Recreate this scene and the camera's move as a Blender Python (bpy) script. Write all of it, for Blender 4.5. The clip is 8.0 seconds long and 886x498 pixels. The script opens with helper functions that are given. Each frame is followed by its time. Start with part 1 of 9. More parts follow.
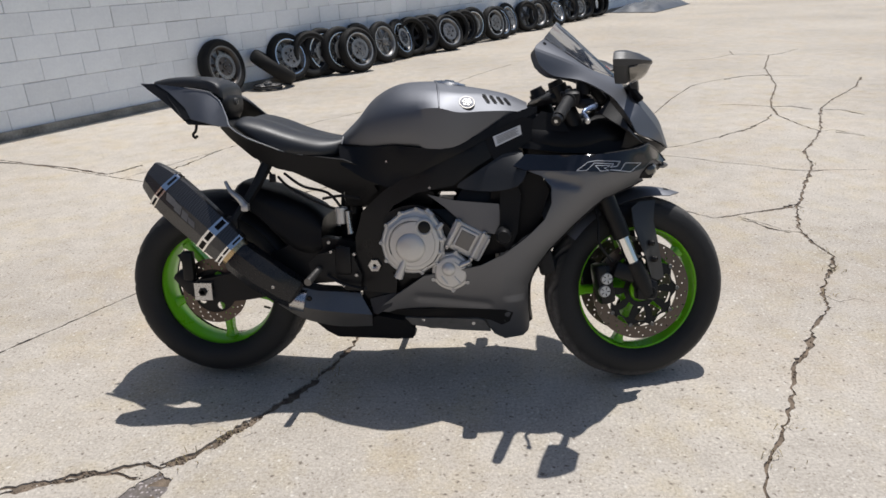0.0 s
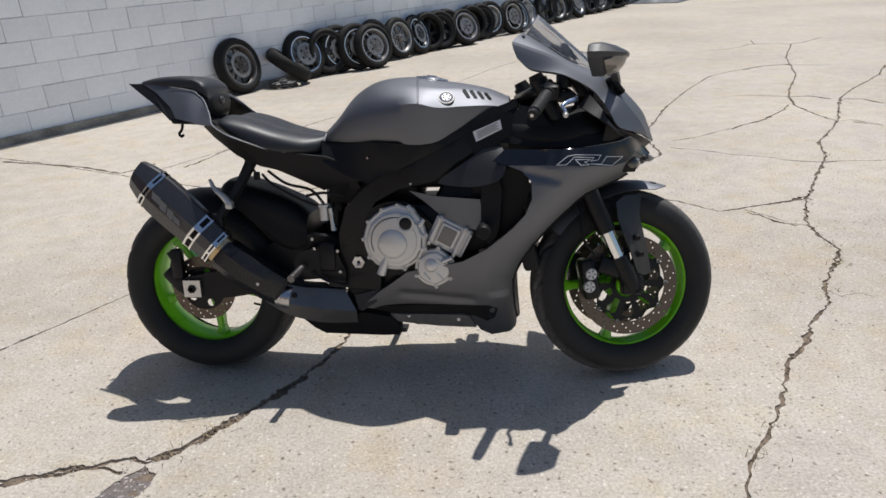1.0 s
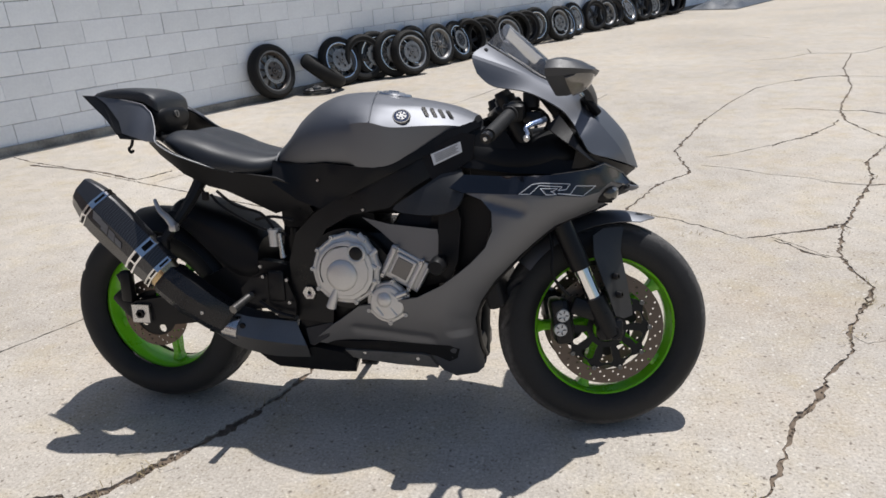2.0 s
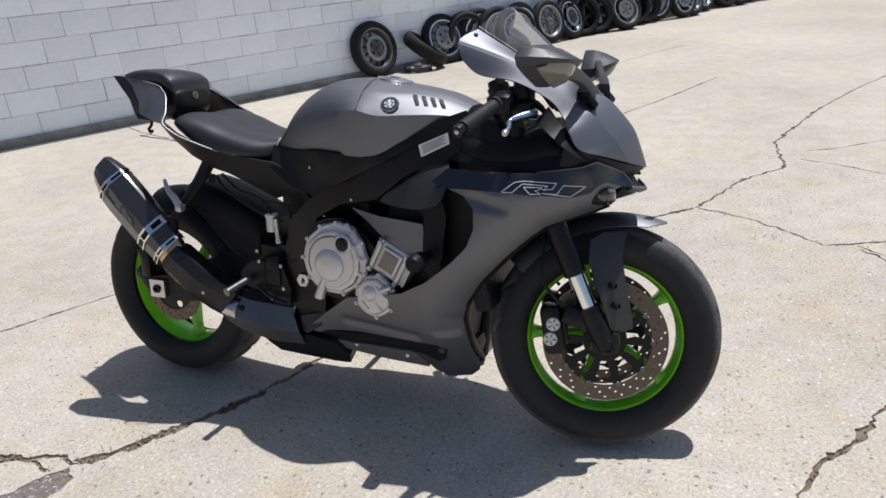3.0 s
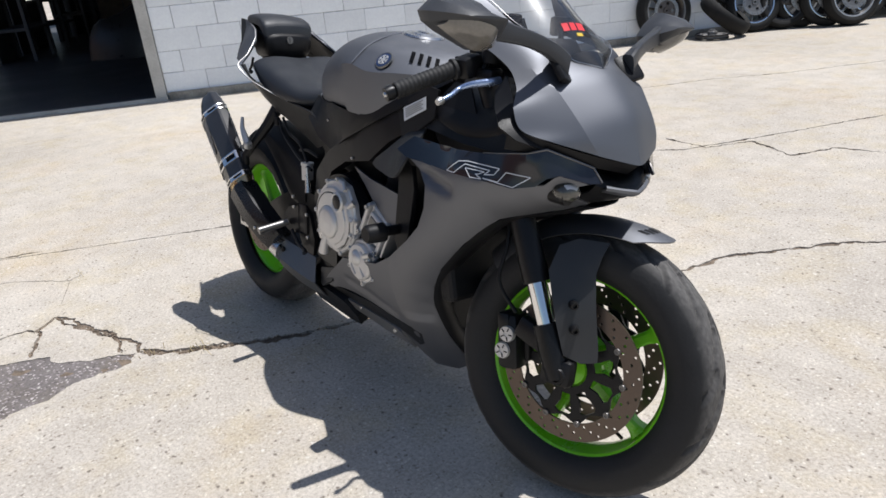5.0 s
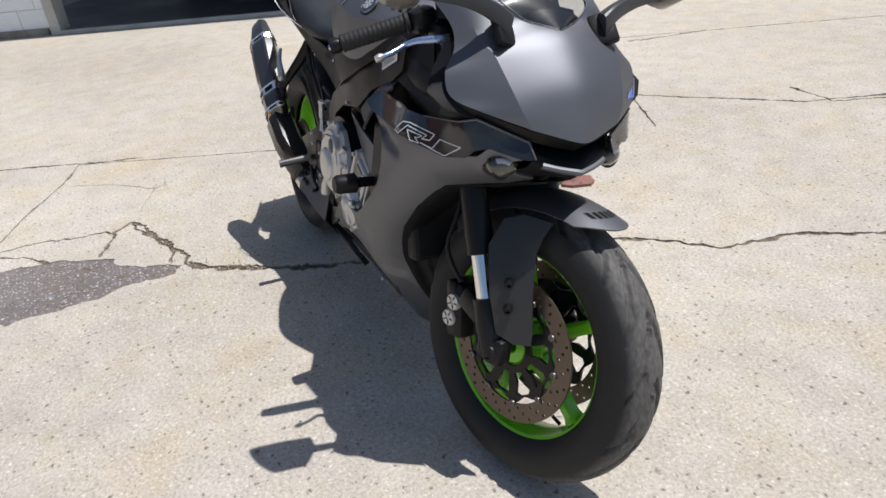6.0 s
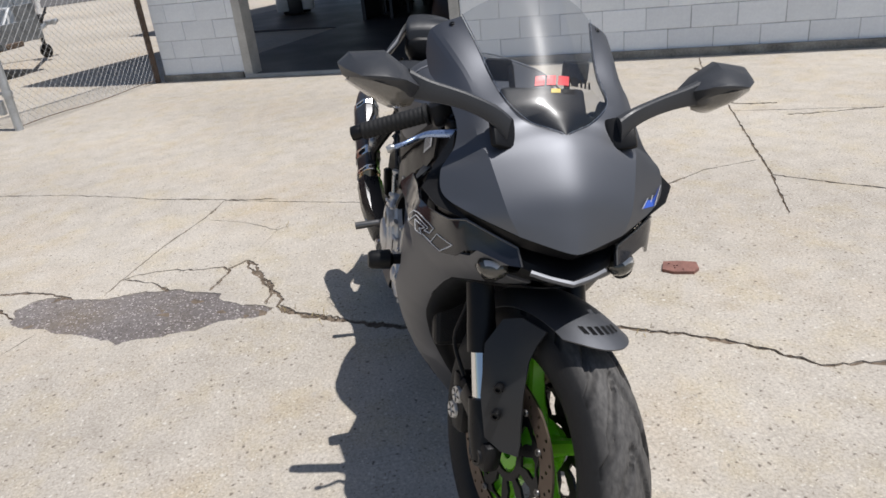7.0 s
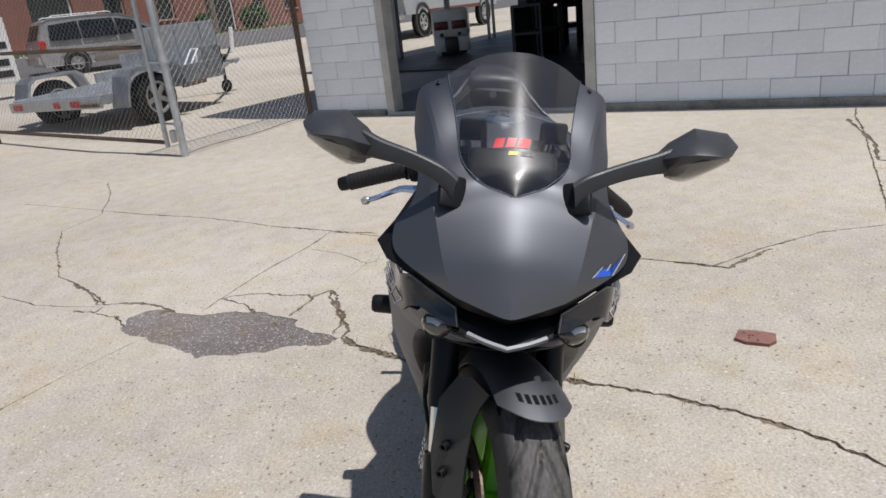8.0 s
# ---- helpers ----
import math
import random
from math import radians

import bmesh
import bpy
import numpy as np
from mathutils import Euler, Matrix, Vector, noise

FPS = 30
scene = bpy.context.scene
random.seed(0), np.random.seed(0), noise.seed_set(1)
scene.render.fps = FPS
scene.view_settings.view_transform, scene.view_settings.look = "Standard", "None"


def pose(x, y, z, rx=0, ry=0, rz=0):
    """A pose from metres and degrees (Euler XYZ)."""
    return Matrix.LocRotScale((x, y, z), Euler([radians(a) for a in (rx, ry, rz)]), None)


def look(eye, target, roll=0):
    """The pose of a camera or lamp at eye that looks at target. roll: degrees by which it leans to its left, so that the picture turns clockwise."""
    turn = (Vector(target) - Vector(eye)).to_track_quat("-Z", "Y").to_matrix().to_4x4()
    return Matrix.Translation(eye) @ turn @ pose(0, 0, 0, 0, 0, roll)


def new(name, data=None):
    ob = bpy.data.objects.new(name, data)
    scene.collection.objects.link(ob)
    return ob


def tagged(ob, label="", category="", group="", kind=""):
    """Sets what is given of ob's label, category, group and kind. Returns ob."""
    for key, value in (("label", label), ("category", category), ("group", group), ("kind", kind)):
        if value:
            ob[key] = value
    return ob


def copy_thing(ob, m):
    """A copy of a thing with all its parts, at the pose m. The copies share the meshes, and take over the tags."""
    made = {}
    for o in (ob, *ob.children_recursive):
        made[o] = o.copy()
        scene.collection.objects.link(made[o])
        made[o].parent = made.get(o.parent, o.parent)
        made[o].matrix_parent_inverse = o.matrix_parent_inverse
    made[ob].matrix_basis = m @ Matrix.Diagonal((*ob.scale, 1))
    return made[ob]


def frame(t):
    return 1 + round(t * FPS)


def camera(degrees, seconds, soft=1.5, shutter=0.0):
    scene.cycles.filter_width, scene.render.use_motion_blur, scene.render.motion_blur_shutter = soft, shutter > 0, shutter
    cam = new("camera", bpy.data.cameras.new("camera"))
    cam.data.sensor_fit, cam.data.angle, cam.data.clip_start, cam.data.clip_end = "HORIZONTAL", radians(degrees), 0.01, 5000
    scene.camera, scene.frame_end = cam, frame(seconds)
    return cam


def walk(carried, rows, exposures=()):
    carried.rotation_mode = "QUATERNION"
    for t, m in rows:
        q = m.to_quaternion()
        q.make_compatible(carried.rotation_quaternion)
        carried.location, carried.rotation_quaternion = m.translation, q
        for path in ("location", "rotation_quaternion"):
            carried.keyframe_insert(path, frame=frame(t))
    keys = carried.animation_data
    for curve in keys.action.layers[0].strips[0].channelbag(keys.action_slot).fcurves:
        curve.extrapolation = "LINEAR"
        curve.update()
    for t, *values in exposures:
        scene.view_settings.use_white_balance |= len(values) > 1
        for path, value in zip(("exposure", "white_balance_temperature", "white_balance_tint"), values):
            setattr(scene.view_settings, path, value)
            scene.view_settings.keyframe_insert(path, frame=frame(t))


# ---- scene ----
from mathutils.geometry import delaunay_2d_cdt

# ---------- camera and walk ----------
cam = camera(65.4, 8.0, 1.6)
PATH = [
    (0, (0.15, 0.043, 1.282), (0.017, 1.89, 0.527), -2.6),
    (0.5, (0.186, 0.045, 1.277), (0.004, 1.881, 0.505), -3.3),
    (1, (0.283, 0.059, 1.275), (0.073, 1.896, 0.511), -3.9),
    (1.5, (0.381, 0.157, 1.25), (0.129, 1.994, 0.5), -4.3),
    (1.7, (0.436, 0.222, 1.255), (0.146, 2.055, 0.51), -4.2),
    (2.8, (0.777, 0.458, 1.25), (0.164, 2.203, 0.491), -4.4),
    (3, (0.838, 0.494, 1.241), (0.146, 2.203, 0.466), -4.9),
    (3.5, (0.964, 0.652, 1.227), (0.071, 2.263, 0.448), -5.8),
    (4, (1.086, 0.821, 1.224), (0.014, 2.342, 0.491), -5.7),
    (4.5, (1.282, 0.957, 1.188), (0.016, 2.339, 0.49), -5.0),
    (5, (1.415, 1.083, 1.14), (0.007, 2.259, 0.345), -5.2),
    (5.2, (1.461, 1.164, 1.128), (0.016, 2.252, 0.274), -5.0),
    (6.3, (1.644, 1.559, 1.188), (-0.002, 2.184, 0.24), -6.0),
    (6.5, (1.67, 1.616, 1.198), (-0.025, 2.153, 0.281), -6.0),
    (7, (1.651, 1.784, 1.212), (-0.147, 2.12, 0.403), -6.0),
    (7.5, (1.633, 1.935, 1.211), (-0.217, 2.064, 0.46), -6.3),
    (8, (1.698, 2.13, 1.216), (-0.185, 2.045, 0.548), -6.5),
]
walk(cam, [(t, look(eye, target, roll)) for t, eye, target, roll in PATH],
     exposures=[(0, -0.1, 6500, 10), (1.5, -0.07, 6450, 10), (3, 0.07, 6330, 10), (3.5, 0.12, 6270, 10), (4.5, 0.18, 6270, 10), (5.2, 0.16, 6330, 10), (6.5, -0.01, 6420, 10), (7, -0.1, 6450, 10), (7.5, -0.16, 6450, 10), (8, -0.22, 6450, 10)])

# ---------- sky and sun ----------
SUN_WAY = Vector((0.195, 0.308, 1.0)).normalized()      # towards the sun
world = bpy.data.worlds.new("sky")
scene.world = world
world.use_nodes = True
wn, wl = world.node_tree.nodes, world.node_tree.links
wn.clear()
sky = wn.new("ShaderNodeTexSky")
sky.sky_type = "NISHITA"
sky.sun_disc = False
sky.dust_density = 1.0
sky.sun_elevation = math.asin(SUN_WAY.z)
sky.sun_rotation = math.atan2(SUN_WAY.x, SUN_WAY.y)
back = wn.new("ShaderNodeBackground")
back.inputs["Strength"].default_value = 0.084
wout = wn.new("ShaderNodeOutputWorld")
wl.new(sky.outputs[0], back.inputs[0])
wl.new(back.outputs[0], wout.inputs[0])
sun = new("sun", bpy.data.lights.new("sun", "SUN"))
sun.data.energy = 4.45
sun.data.angle = radians(0.53)
sun.data.color = (1.0, 0.972, 0.945)
sun.matrix_world = look(SUN_WAY * 30, (0, 0, 0))


# ---------- materials ----------
def material(name, col, rough=0.5, metal=0.0, var=0.12, scale=6.0, fine=90.0, bump=0.05, coat=0.0, random_shift=0.0, rough_var=0.12, detail=4.0, spec=0.5):
    """A surface with a base colour, slow blotches, fine grain, uneven gloss and relief."""
    m = bpy.data.materials.new(name)
    m.use_nodes = True
    n, l = m.node_tree.nodes, m.node_tree.links
    b = n["Principled BSDF"]
    b.inputs["Metallic"].default_value = metal
    b.inputs["Coat Weight"].default_value = coat
    b.inputs["Specular IOR Level"].default_value = spec
    b.inputs["Coat Roughness"].default_value = 0.12
    tc = n.new("ShaderNodeTexCoord")
    big, small = n.new("ShaderNodeTexNoise"), n.new("ShaderNodeTexNoise")
    for node, sc in ((big, scale), (small, fine)):
        node.inputs["Scale"].default_value = sc
        node.inputs["Detail"].default_value = detail
        l.new(tc.outputs["Object"], node.inputs["Vector"])
    mix = n.new("ShaderNodeMath")
    mix.operation = "MULTIPLY_ADD"
    l.new(big.outputs["Fac"], mix.inputs[0])
    mix.inputs[1].default_value = 0.65
    half = n.new("ShaderNodeMath")
    half.operation = "MULTIPLY"
    half.inputs[1].default_value = 0.35
    l.new(small.outputs["Fac"], half.inputs[0])
    l.new(half.outputs[0], mix.inputs[2])
    ramp = n.new("ShaderNodeValToRGB")
    ramp.color_ramp.elements[0].position, ramp.color_ramp.elements[1].position = 0.3, 0.7
    ramp.color_ramp.elements[0].color = (*[c * (1 - var) for c in col], 1)
    ramp.color_ramp.elements[1].color = (*[min(1, c * (1 + var)) for c in col], 1)
    l.new(mix.outputs[0], ramp.inputs[0])
    colour = ramp.outputs[0]
    if random_shift:
        info = n.new("ShaderNodeObjectInfo")
        hsv = n.new("ShaderNodeHueSaturation")
        span = n.new("ShaderNodeMapRange")
        span.inputs["To Min"].default_value, span.inputs["To Max"].default_value = 1 - random_shift, 1 + random_shift
        l.new(info.outputs["Random"], span.inputs["Value"])
        l.new(span.outputs[0], hsv.inputs["Value"])
        l.new(colour, hsv.inputs["Color"])
        colour = hsv.outputs[0]
    l.new(colour, b.inputs["Base Color"])
    gloss = n.new("ShaderNodeMapRange")
    gloss.inputs["From Min"].default_value, gloss.inputs["From Max"].default_value = 0.3, 0.7
    gloss.inputs["To Min"].default_value, gloss.inputs["To Max"].default_value = max(0.02, rough - rough_var), min(1, rough + rough_var)
    l.new(mix.outputs[0], gloss.inputs["Value"])
    l.new(gloss.outputs[0], b.inputs["Roughness"])
    if bump:
        bp = n.new("ShaderNodeBump")
        bp.inputs["Strength"].default_value = bump
        bp.inputs["Distance"].default_value = 0.004
        l.new(small.outputs["Fac"], bp.inputs["Height"])
        l.new(bp.outputs[0], b.inputs["Normal"])
    return m


def concrete_material(name, light, dark, speck, stone=((0.14, 0.115, 0.095), (0.66, 0.62, 0.56)), size=120.0):
    """Weathered concrete: broad stains, mottling, exposed pebbles and pits."""
    m = bpy.data.materials.new(name)
    m.use_nodes = True
    n, l = m.node_tree.nodes, m.node_tree.links
    b = n["Principled BSDF"]
    b.inputs["Roughness"].default_value = 0.9
    b.inputs["Specular IOR Level"].default_value = 0.25
    tc = n.new("ShaderNodeTexCoord")

    def noise_node(sc, det=6.0, rough=0.6):
        k = n.new("ShaderNodeTexNoise")
        k.inputs["Scale"].default_value, k.inputs["Detail"].default_value, k.inputs["Roughness"].default_value = sc, det, rough
        l.new(tc.outputs["Object"], k.inputs["Vector"])
        return k

    def ramp_node(src, p0, p1, c0, c1):
        r = n.new("ShaderNodeValToRGB")
        r.color_ramp.elements[0].position, r.color_ramp.elements[1].position = p0, p1
        r.color_ramp.elements[0].color, r.color_ramp.elements[1].color = (*c0, 1), (*c1, 1)
        l.new(src, r.inputs[0])
        return r.outputs[0]

    def mixed(kind, fac, a, c):
        k = n.new("ShaderNodeMix")
        k.data_type, k.blend_type = "RGBA", kind
        if isinstance(fac, float):
            k.inputs[0].default_value = fac
        else:
            l.new(fac, k.inputs[0])
        l.new(a, k.inputs[6])
        l.new(c, k.inputs[7])
        return k.outputs[2]

    yellow = noise_node(4.2, 5.0, 0.65)
    stains, mottle, grain, tan = noise_node(0.55), noise_node(7.0), noise_node(105.0, 6.0, 0.78), noise_node(1.1, 8.0, 0.7)
    base = ramp_node(stains.outputs["Fac"], 0.35, 0.65, dark, light)
    base = mixed("MULTIPLY", 0.8, base, ramp_node(tan.outputs["Fac"], 0.5, 0.72, (1, 1, 1), (0.84, 0.76, 0.66)))
    base = mixed("MULTIPLY", 0.7, base, ramp_node(yellow.outputs["Fac"], 0.48, 0.66, (1, 1, 1), (1.0, 0.955, 0.82)))
    base = mixed("MULTIPLY", 0.6, base, ramp_node(mottle.outputs["Fac"], 0.3, 0.62, (0.80, 0.78, 0.75), (1.05, 1.04, 1.02)))
    base = mixed("MULTIPLY", 0.72, base, ramp_node(grain.outputs["Fac"], 0.36, 0.64, (0.6, 0.58, 0.56), (1.25, 1.24, 1.23)))
    peb = n.new("ShaderNodeTexVoronoi")
    peb.voronoi_dimensions = "2D"
    peb.inputs["Scale"].default_value = size
    bend = n.new("ShaderNodeVectorMath")
    bend.operation = "MULTIPLY_ADD"
    bend.inputs[1].default_value = (0.026, 0.026, 0.026)
    l.new(noise_node(48.0, 4.0).outputs["Color"], bend.inputs[0])
    l.new(tc.outputs["Object"], bend.inputs[2])
    l.new(bend.outputs[0], peb.inputs["Vector"])
    near_centre = ramp_node(peb.outputs["Distance"], 0.16, 0.36, (0.8, 0.8, 0.8), (0, 0, 0))
    pick = n.new("ShaderNodeSeparateColor")
    l.new(peb.outputs["Color"], pick.inputs[0])
    chosen = ramp_node(pick.outputs[0], 1 - speck, 1 - speck + 0.04, (0, 0, 0), (1, 1, 1))
    fac = n.new("ShaderNodeMath")
    fac.operation = "MULTIPLY"
    l.new(near_centre, fac.inputs[0])
    l.new(chosen, fac.inputs[1])
    pebble = ramp_node(pick.outputs[1], 0.1, 0.9, *stone)
    base = mixed("MIX", fac.outputs[0], base, pebble)
    pits = n.new("ShaderNodeTexVoronoi")
    pits.voronoi_dimensions = "2D"
    pits.inputs["Scale"].default_value = 27.0
    l.new(bend.outputs[0], pits.inputs["Vector"])
    hole = ramp_node(pits.outputs["Distance"], 0.05, 0.16, (1, 1, 1), (0, 0, 0))
    split = n.new("ShaderNodeSeparateColor")
    l.new(pits.outputs["Color"], split.inputs[0])
    few = n.new("ShaderNodeMath")
    few.operation = "MULTIPLY"
    l.new(hole, few.inputs[0])
    l.new(ramp_node(split.outputs[0], 0.64, 0.70, (0, 0, 0), (0.85, 0.85, 0.85)), few.inputs[1])
    base = mixed("MIX", few.outputs[0], base, ramp_node(split.outputs[1], 0.55, 0.75, (0.13, 0.105, 0.085), (0.66, 0.63, 0.57)))
    l.new(base, b.inputs["Base Color"])
    bp = n.new("ShaderNodeBump")
    bp.inputs["Strength"].default_value, bp.inputs["Distance"].default_value = 0.16, 0.003
    l.new(grain.outputs["Fac"], bp.inputs["Height"])
    l.new(bp.outputs[0], b.inputs["Normal"])
    return m


def glass_material(name, tint, rough=0.02, clear=0.75):
    """Thin clear sheet: mostly see-through with a reflecting skin."""
    m = bpy.data.materials.new(name)
    m.use_nodes = True
    n, l = m.node_tree.nodes, m.node_tree.links
    n.clear()
    out = n.new("ShaderNodeOutputMaterial")
    tr, gl, mx, fr = n.new("ShaderNodeBsdfTransparent"), n.new("ShaderNodeBsdfGlossy"), n.new("ShaderNodeMixShader"), n.new("ShaderNodeFresnel")
    # White translucent share imitates the pale sky reflection on the sheet.
    haze = n.new("ShaderNodeBsdfTranslucent")
    haze.inputs[0].default_value = (0.9, 0.9, 0.9, 1)
    soft = n.new("ShaderNodeBsdfGlossy")
    soft.inputs["Roughness"].default_value = 0.3
    tr.inputs[0].default_value = (*tint, 1)
    gl.inputs[0].default_value = (0.75, 0.77, 0.8, 1)
    gl.inputs["Roughness"].default_value = rough
    fr.inputs[0].default_value = 1.5
    add = n.new("ShaderNodeMath")
    add.operation = "ADD"
    add.inputs[1].default_value = 1 - clear
    l.new(fr.outputs[0], add.inputs[0])
    l.new(add.outputs[0], mx.inputs[0])
    veil, veil2 = n.new("ShaderNodeMixShader"), n.new("ShaderNodeMixShader")
    veil.inputs[0].default_value, veil2.inputs[0].default_value = 0.18, 0.02
    l.new(tr.outputs[0], veil.inputs[1])
    l.new(haze.outputs[0], veil.inputs[2])
    l.new(veil.outputs[0], veil2.inputs[1])
    l.new(soft.outputs[0], veil2.inputs[2])
    l.new(veil2.outputs[0], mx.inputs[1])
    l.new(gl.outputs[0], mx.inputs[2])
    l.new(mx.outputs[0], out.inputs[0])
    return m


M_CONCRETE = concrete_material("concrete", (0.565, 0.526, 0.47), (0.44, 0.405, 0.36), 0.34, ((0.20, 0.165, 0.13), (0.68, 0.64, 0.55)), 105.0)
M_TAR = concrete_material("asphalt", (0.24, 0.22, 0.212), (0.135, 0.122, 0.12), 0.7, ((0.05, 0.04, 0.045), (0.62, 0.55, 0.54)), 85.0)
M_ROAD = material("road asphalt", (0.115, 0.11, 0.108), 0.9, 0, 0.15, 0.6, 60, 0.2)
M_DIRT = material("crack dirt", (0.17, 0.13, 0.095), 0.95, 0, 0.6, 30, 200, 0.6)
M_BLOCK = material("painted block", (0.875, 0.905, 0.945), 0.75, 0, 0.09, 2.6, 45, 0.5, 0, 0.05)
# Dark uneven tone imitates the shadow lines in the block joints.
M_JOINT = material("mortar with painted joint shade", (0.50, 0.51, 0.53), 0.85, 0, 0.65, 1.8, 90, 0.3)
M_FOOT = material("grimy footing", (0.27, 0.255, 0.225), 0.9, 0, 0.6, 5, 60, 0.6)
M_DOORWOOD = material("weathered painted wood", (0.5, 0.49, 0.46), 0.7, 0, 0.25, 4, 60, 0.3)
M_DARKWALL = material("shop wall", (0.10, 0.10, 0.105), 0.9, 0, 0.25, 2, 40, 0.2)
M_POST = material("dull grey steel", (0.30, 0.30, 0.29), 0.6, 0.2, 0.2, 4, 60, 0.1)
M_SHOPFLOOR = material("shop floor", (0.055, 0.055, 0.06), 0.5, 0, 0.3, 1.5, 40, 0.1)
M_ROOF = material("roof sheet", (0.25, 0.25, 0.26), 0.6, 0.3, 0.15, 2, 40, 0.1)
M_RUBBER = material("tyre rubber", (0.019, 0.019, 0.0195), 0.62, 0, 0.35, 14, 150, 0.15, spec=0.3)


def tyre_material():
    """Road tyre: black sidewalls, the tread greyed by dust and wear."""
    m = material("road tyre rubber", (0.019, 0.019, 0.0195), 0.62, 0, 0.35, 14, 150, 0.15, spec=0.3)
    n, l = m.node_tree.nodes, m.node_tree.links
    b = n["Principled BSDF"]
    old = b.inputs["Base Color"].links[0].from_socket
    at = n.new("ShaderNodeAttribute")
    at.attribute_name = "wear"
    nz, mul, mix = n.new("ShaderNodeTexNoise"), n.new("ShaderNodeMath"), n.new("ShaderNodeMix")
    nz.inputs["Scale"].default_value, nz.inputs["Detail"].default_value = 40.0, 5.0
    mul.operation = "MULTIPLY"
    l.new(at.outputs["Fac"], mul.inputs[0])
    l.new(nz.outputs["Fac"], mul.inputs[1])
    mix.data_type = "RGBA"
    l.new(mul.outputs[0], mix.inputs[0])
    l.new(old, mix.inputs[6])
    mix.inputs[7].default_value = (0.17, 0.16, 0.15, 1)
    l.new(mix.outputs[2], b.inputs["Base Color"])
    return m


M_TYRE = tyre_material()
M_OLDRUBBER = material("worn tyre rubber", (0.014, 0.0138, 0.0135), 0.72, 0, 0.4, 9, 120, 0.2, spec=0.22)
M_ALLOY = material("wheel alloy", (0.52, 0.515, 0.505), 0.36, 0.7, 0.12, 9, 120, 0.03)
M_CHROMEWHEEL = material("chromed wheel", (0.78, 0.78, 0.78), 0.14, 1.0, 0.06, 9, 120, 0.02)
M_BLACKWHEEL = material("black wheel", (0.03, 0.03, 0.032), 0.35, 0.2, 0.2, 9, 120, 0.03)
M_BRONZE = material("brown wheel", (0.10, 0.085, 0.075), 0.4, 0.5, 0.25, 9, 120, 0.05)
M_CASTGREY = material("grey cast wheel", (0.20, 0.195, 0.19), 0.42, 0.5, 0.25, 9, 120, 0.04)
M_OLDDISC = material("tarnished disc steel", (0.30, 0.29, 0.275), 0.4, 0.8, 0.15, 30, 200, 0.03)
M_RUST = material("rusty iron", (0.16, 0.062, 0.036), 0.9, 0.1, 0.35, 20, 140, 0.6)
M_COVER = material("pinkish rusted iron", (0.25, 0.125, 0.10), 0.85, 0.1, 0.3, 30, 200, 0.5)
M_GALV = material("galvanised steel", (0.50, 0.52, 0.54), 0.42, 0.75, 0.22, 9, 60, 0.1)
M_RUSTRAIL = material("rusty gate rail", (0.14, 0.10, 0.075), 0.8, 0.3, 0.4, 12, 80, 0.3)
M_WIRE = material("weathered wire", (0.36, 0.36, 0.36), 0.6, 0.4, 0.2, 9, 60, 0.05)
M_VAN = material("gold silver car paint", (0.46, 0.445, 0.43), 0.3, 0.45, 0.04, 2, 60, 0.01, 0.6)
M_CLAD = material("dull beige car cladding", (0.20, 0.175, 0.15), 0.55, 0.1, 0.1, 2, 60, 0.02)
M_CARGLASS = material("dark car glass", (0.015, 0.018, 0.02), 0.06, 0, 0.1, 3, 60, 0.0, 0.5)
M_BRICKFAR = material("red brick", (0.20, 0.088, 0.062), 0.9, 0, 0.2, 1.2, 20, 0.2)
M_BRICKJOINT = material("brick joint", (0.30, 0.22, 0.18), 0.9, 0, 0.15, 2, 30, 0.1)
M_LEAF = material("shrub leaves", (0.06, 0.11, 0.03), 0.7, 0, 0.4, 8, 60, 0.1)
M_STRAW = material("dry weed", (0.36, 0.29, 0.16), 0.85, 0, 0.35, 20, 60, 0.1)
M_WHITE = material("white paint", (0.75, 0.75, 0.74), 0.35, 0, 0.05, 5, 60, 0.02, 0.3)
# White van paint, its shaded side put into the colour as grey.
M_TRUCK = material("white paint greyed for shade", (0.34, 0.345, 0.35), 0.5, 0, 0.15, 2, 60, 0.02)
M_REDLENS = material("red lens", (0.42, 0.02, 0.015), 0.15, 0, 0.15, 20, 80, 0.05, 0.5)
M_DARKLENS = material("dark red lens", (0.12, 0.012, 0.012), 0.3, 0, 0.15, 20, 80, 0.05)
M_BLUETARP = material("blue metal", (0.03, 0.09, 0.2), 0.4, 0.2, 0.2, 5, 60, 0.05)


# ---------- mesh helpers ----------
def catmull(points, per=6, closed=False):
    """A smooth run through points (any dimension)."""
    p = [np.array(q, float) for q in points]
    k, out = len(p), []
    for i in range(k if closed else k - 1):
        a, b, c, d = (p[(i + j) % k] if closed else p[min(max(i + j, 0), k - 1)] for j in (-1, 0, 1, 2))
        for j in range(per):
            t = j / per
            out.append(0.5 * (2 * b + (c - a) * t + (2 * a - 5 * b + 4 * c - d) * t * t + (3 * b - a - 3 * c + d) * t ** 3))
    if not closed:
        out.append(p[-1])
    return out


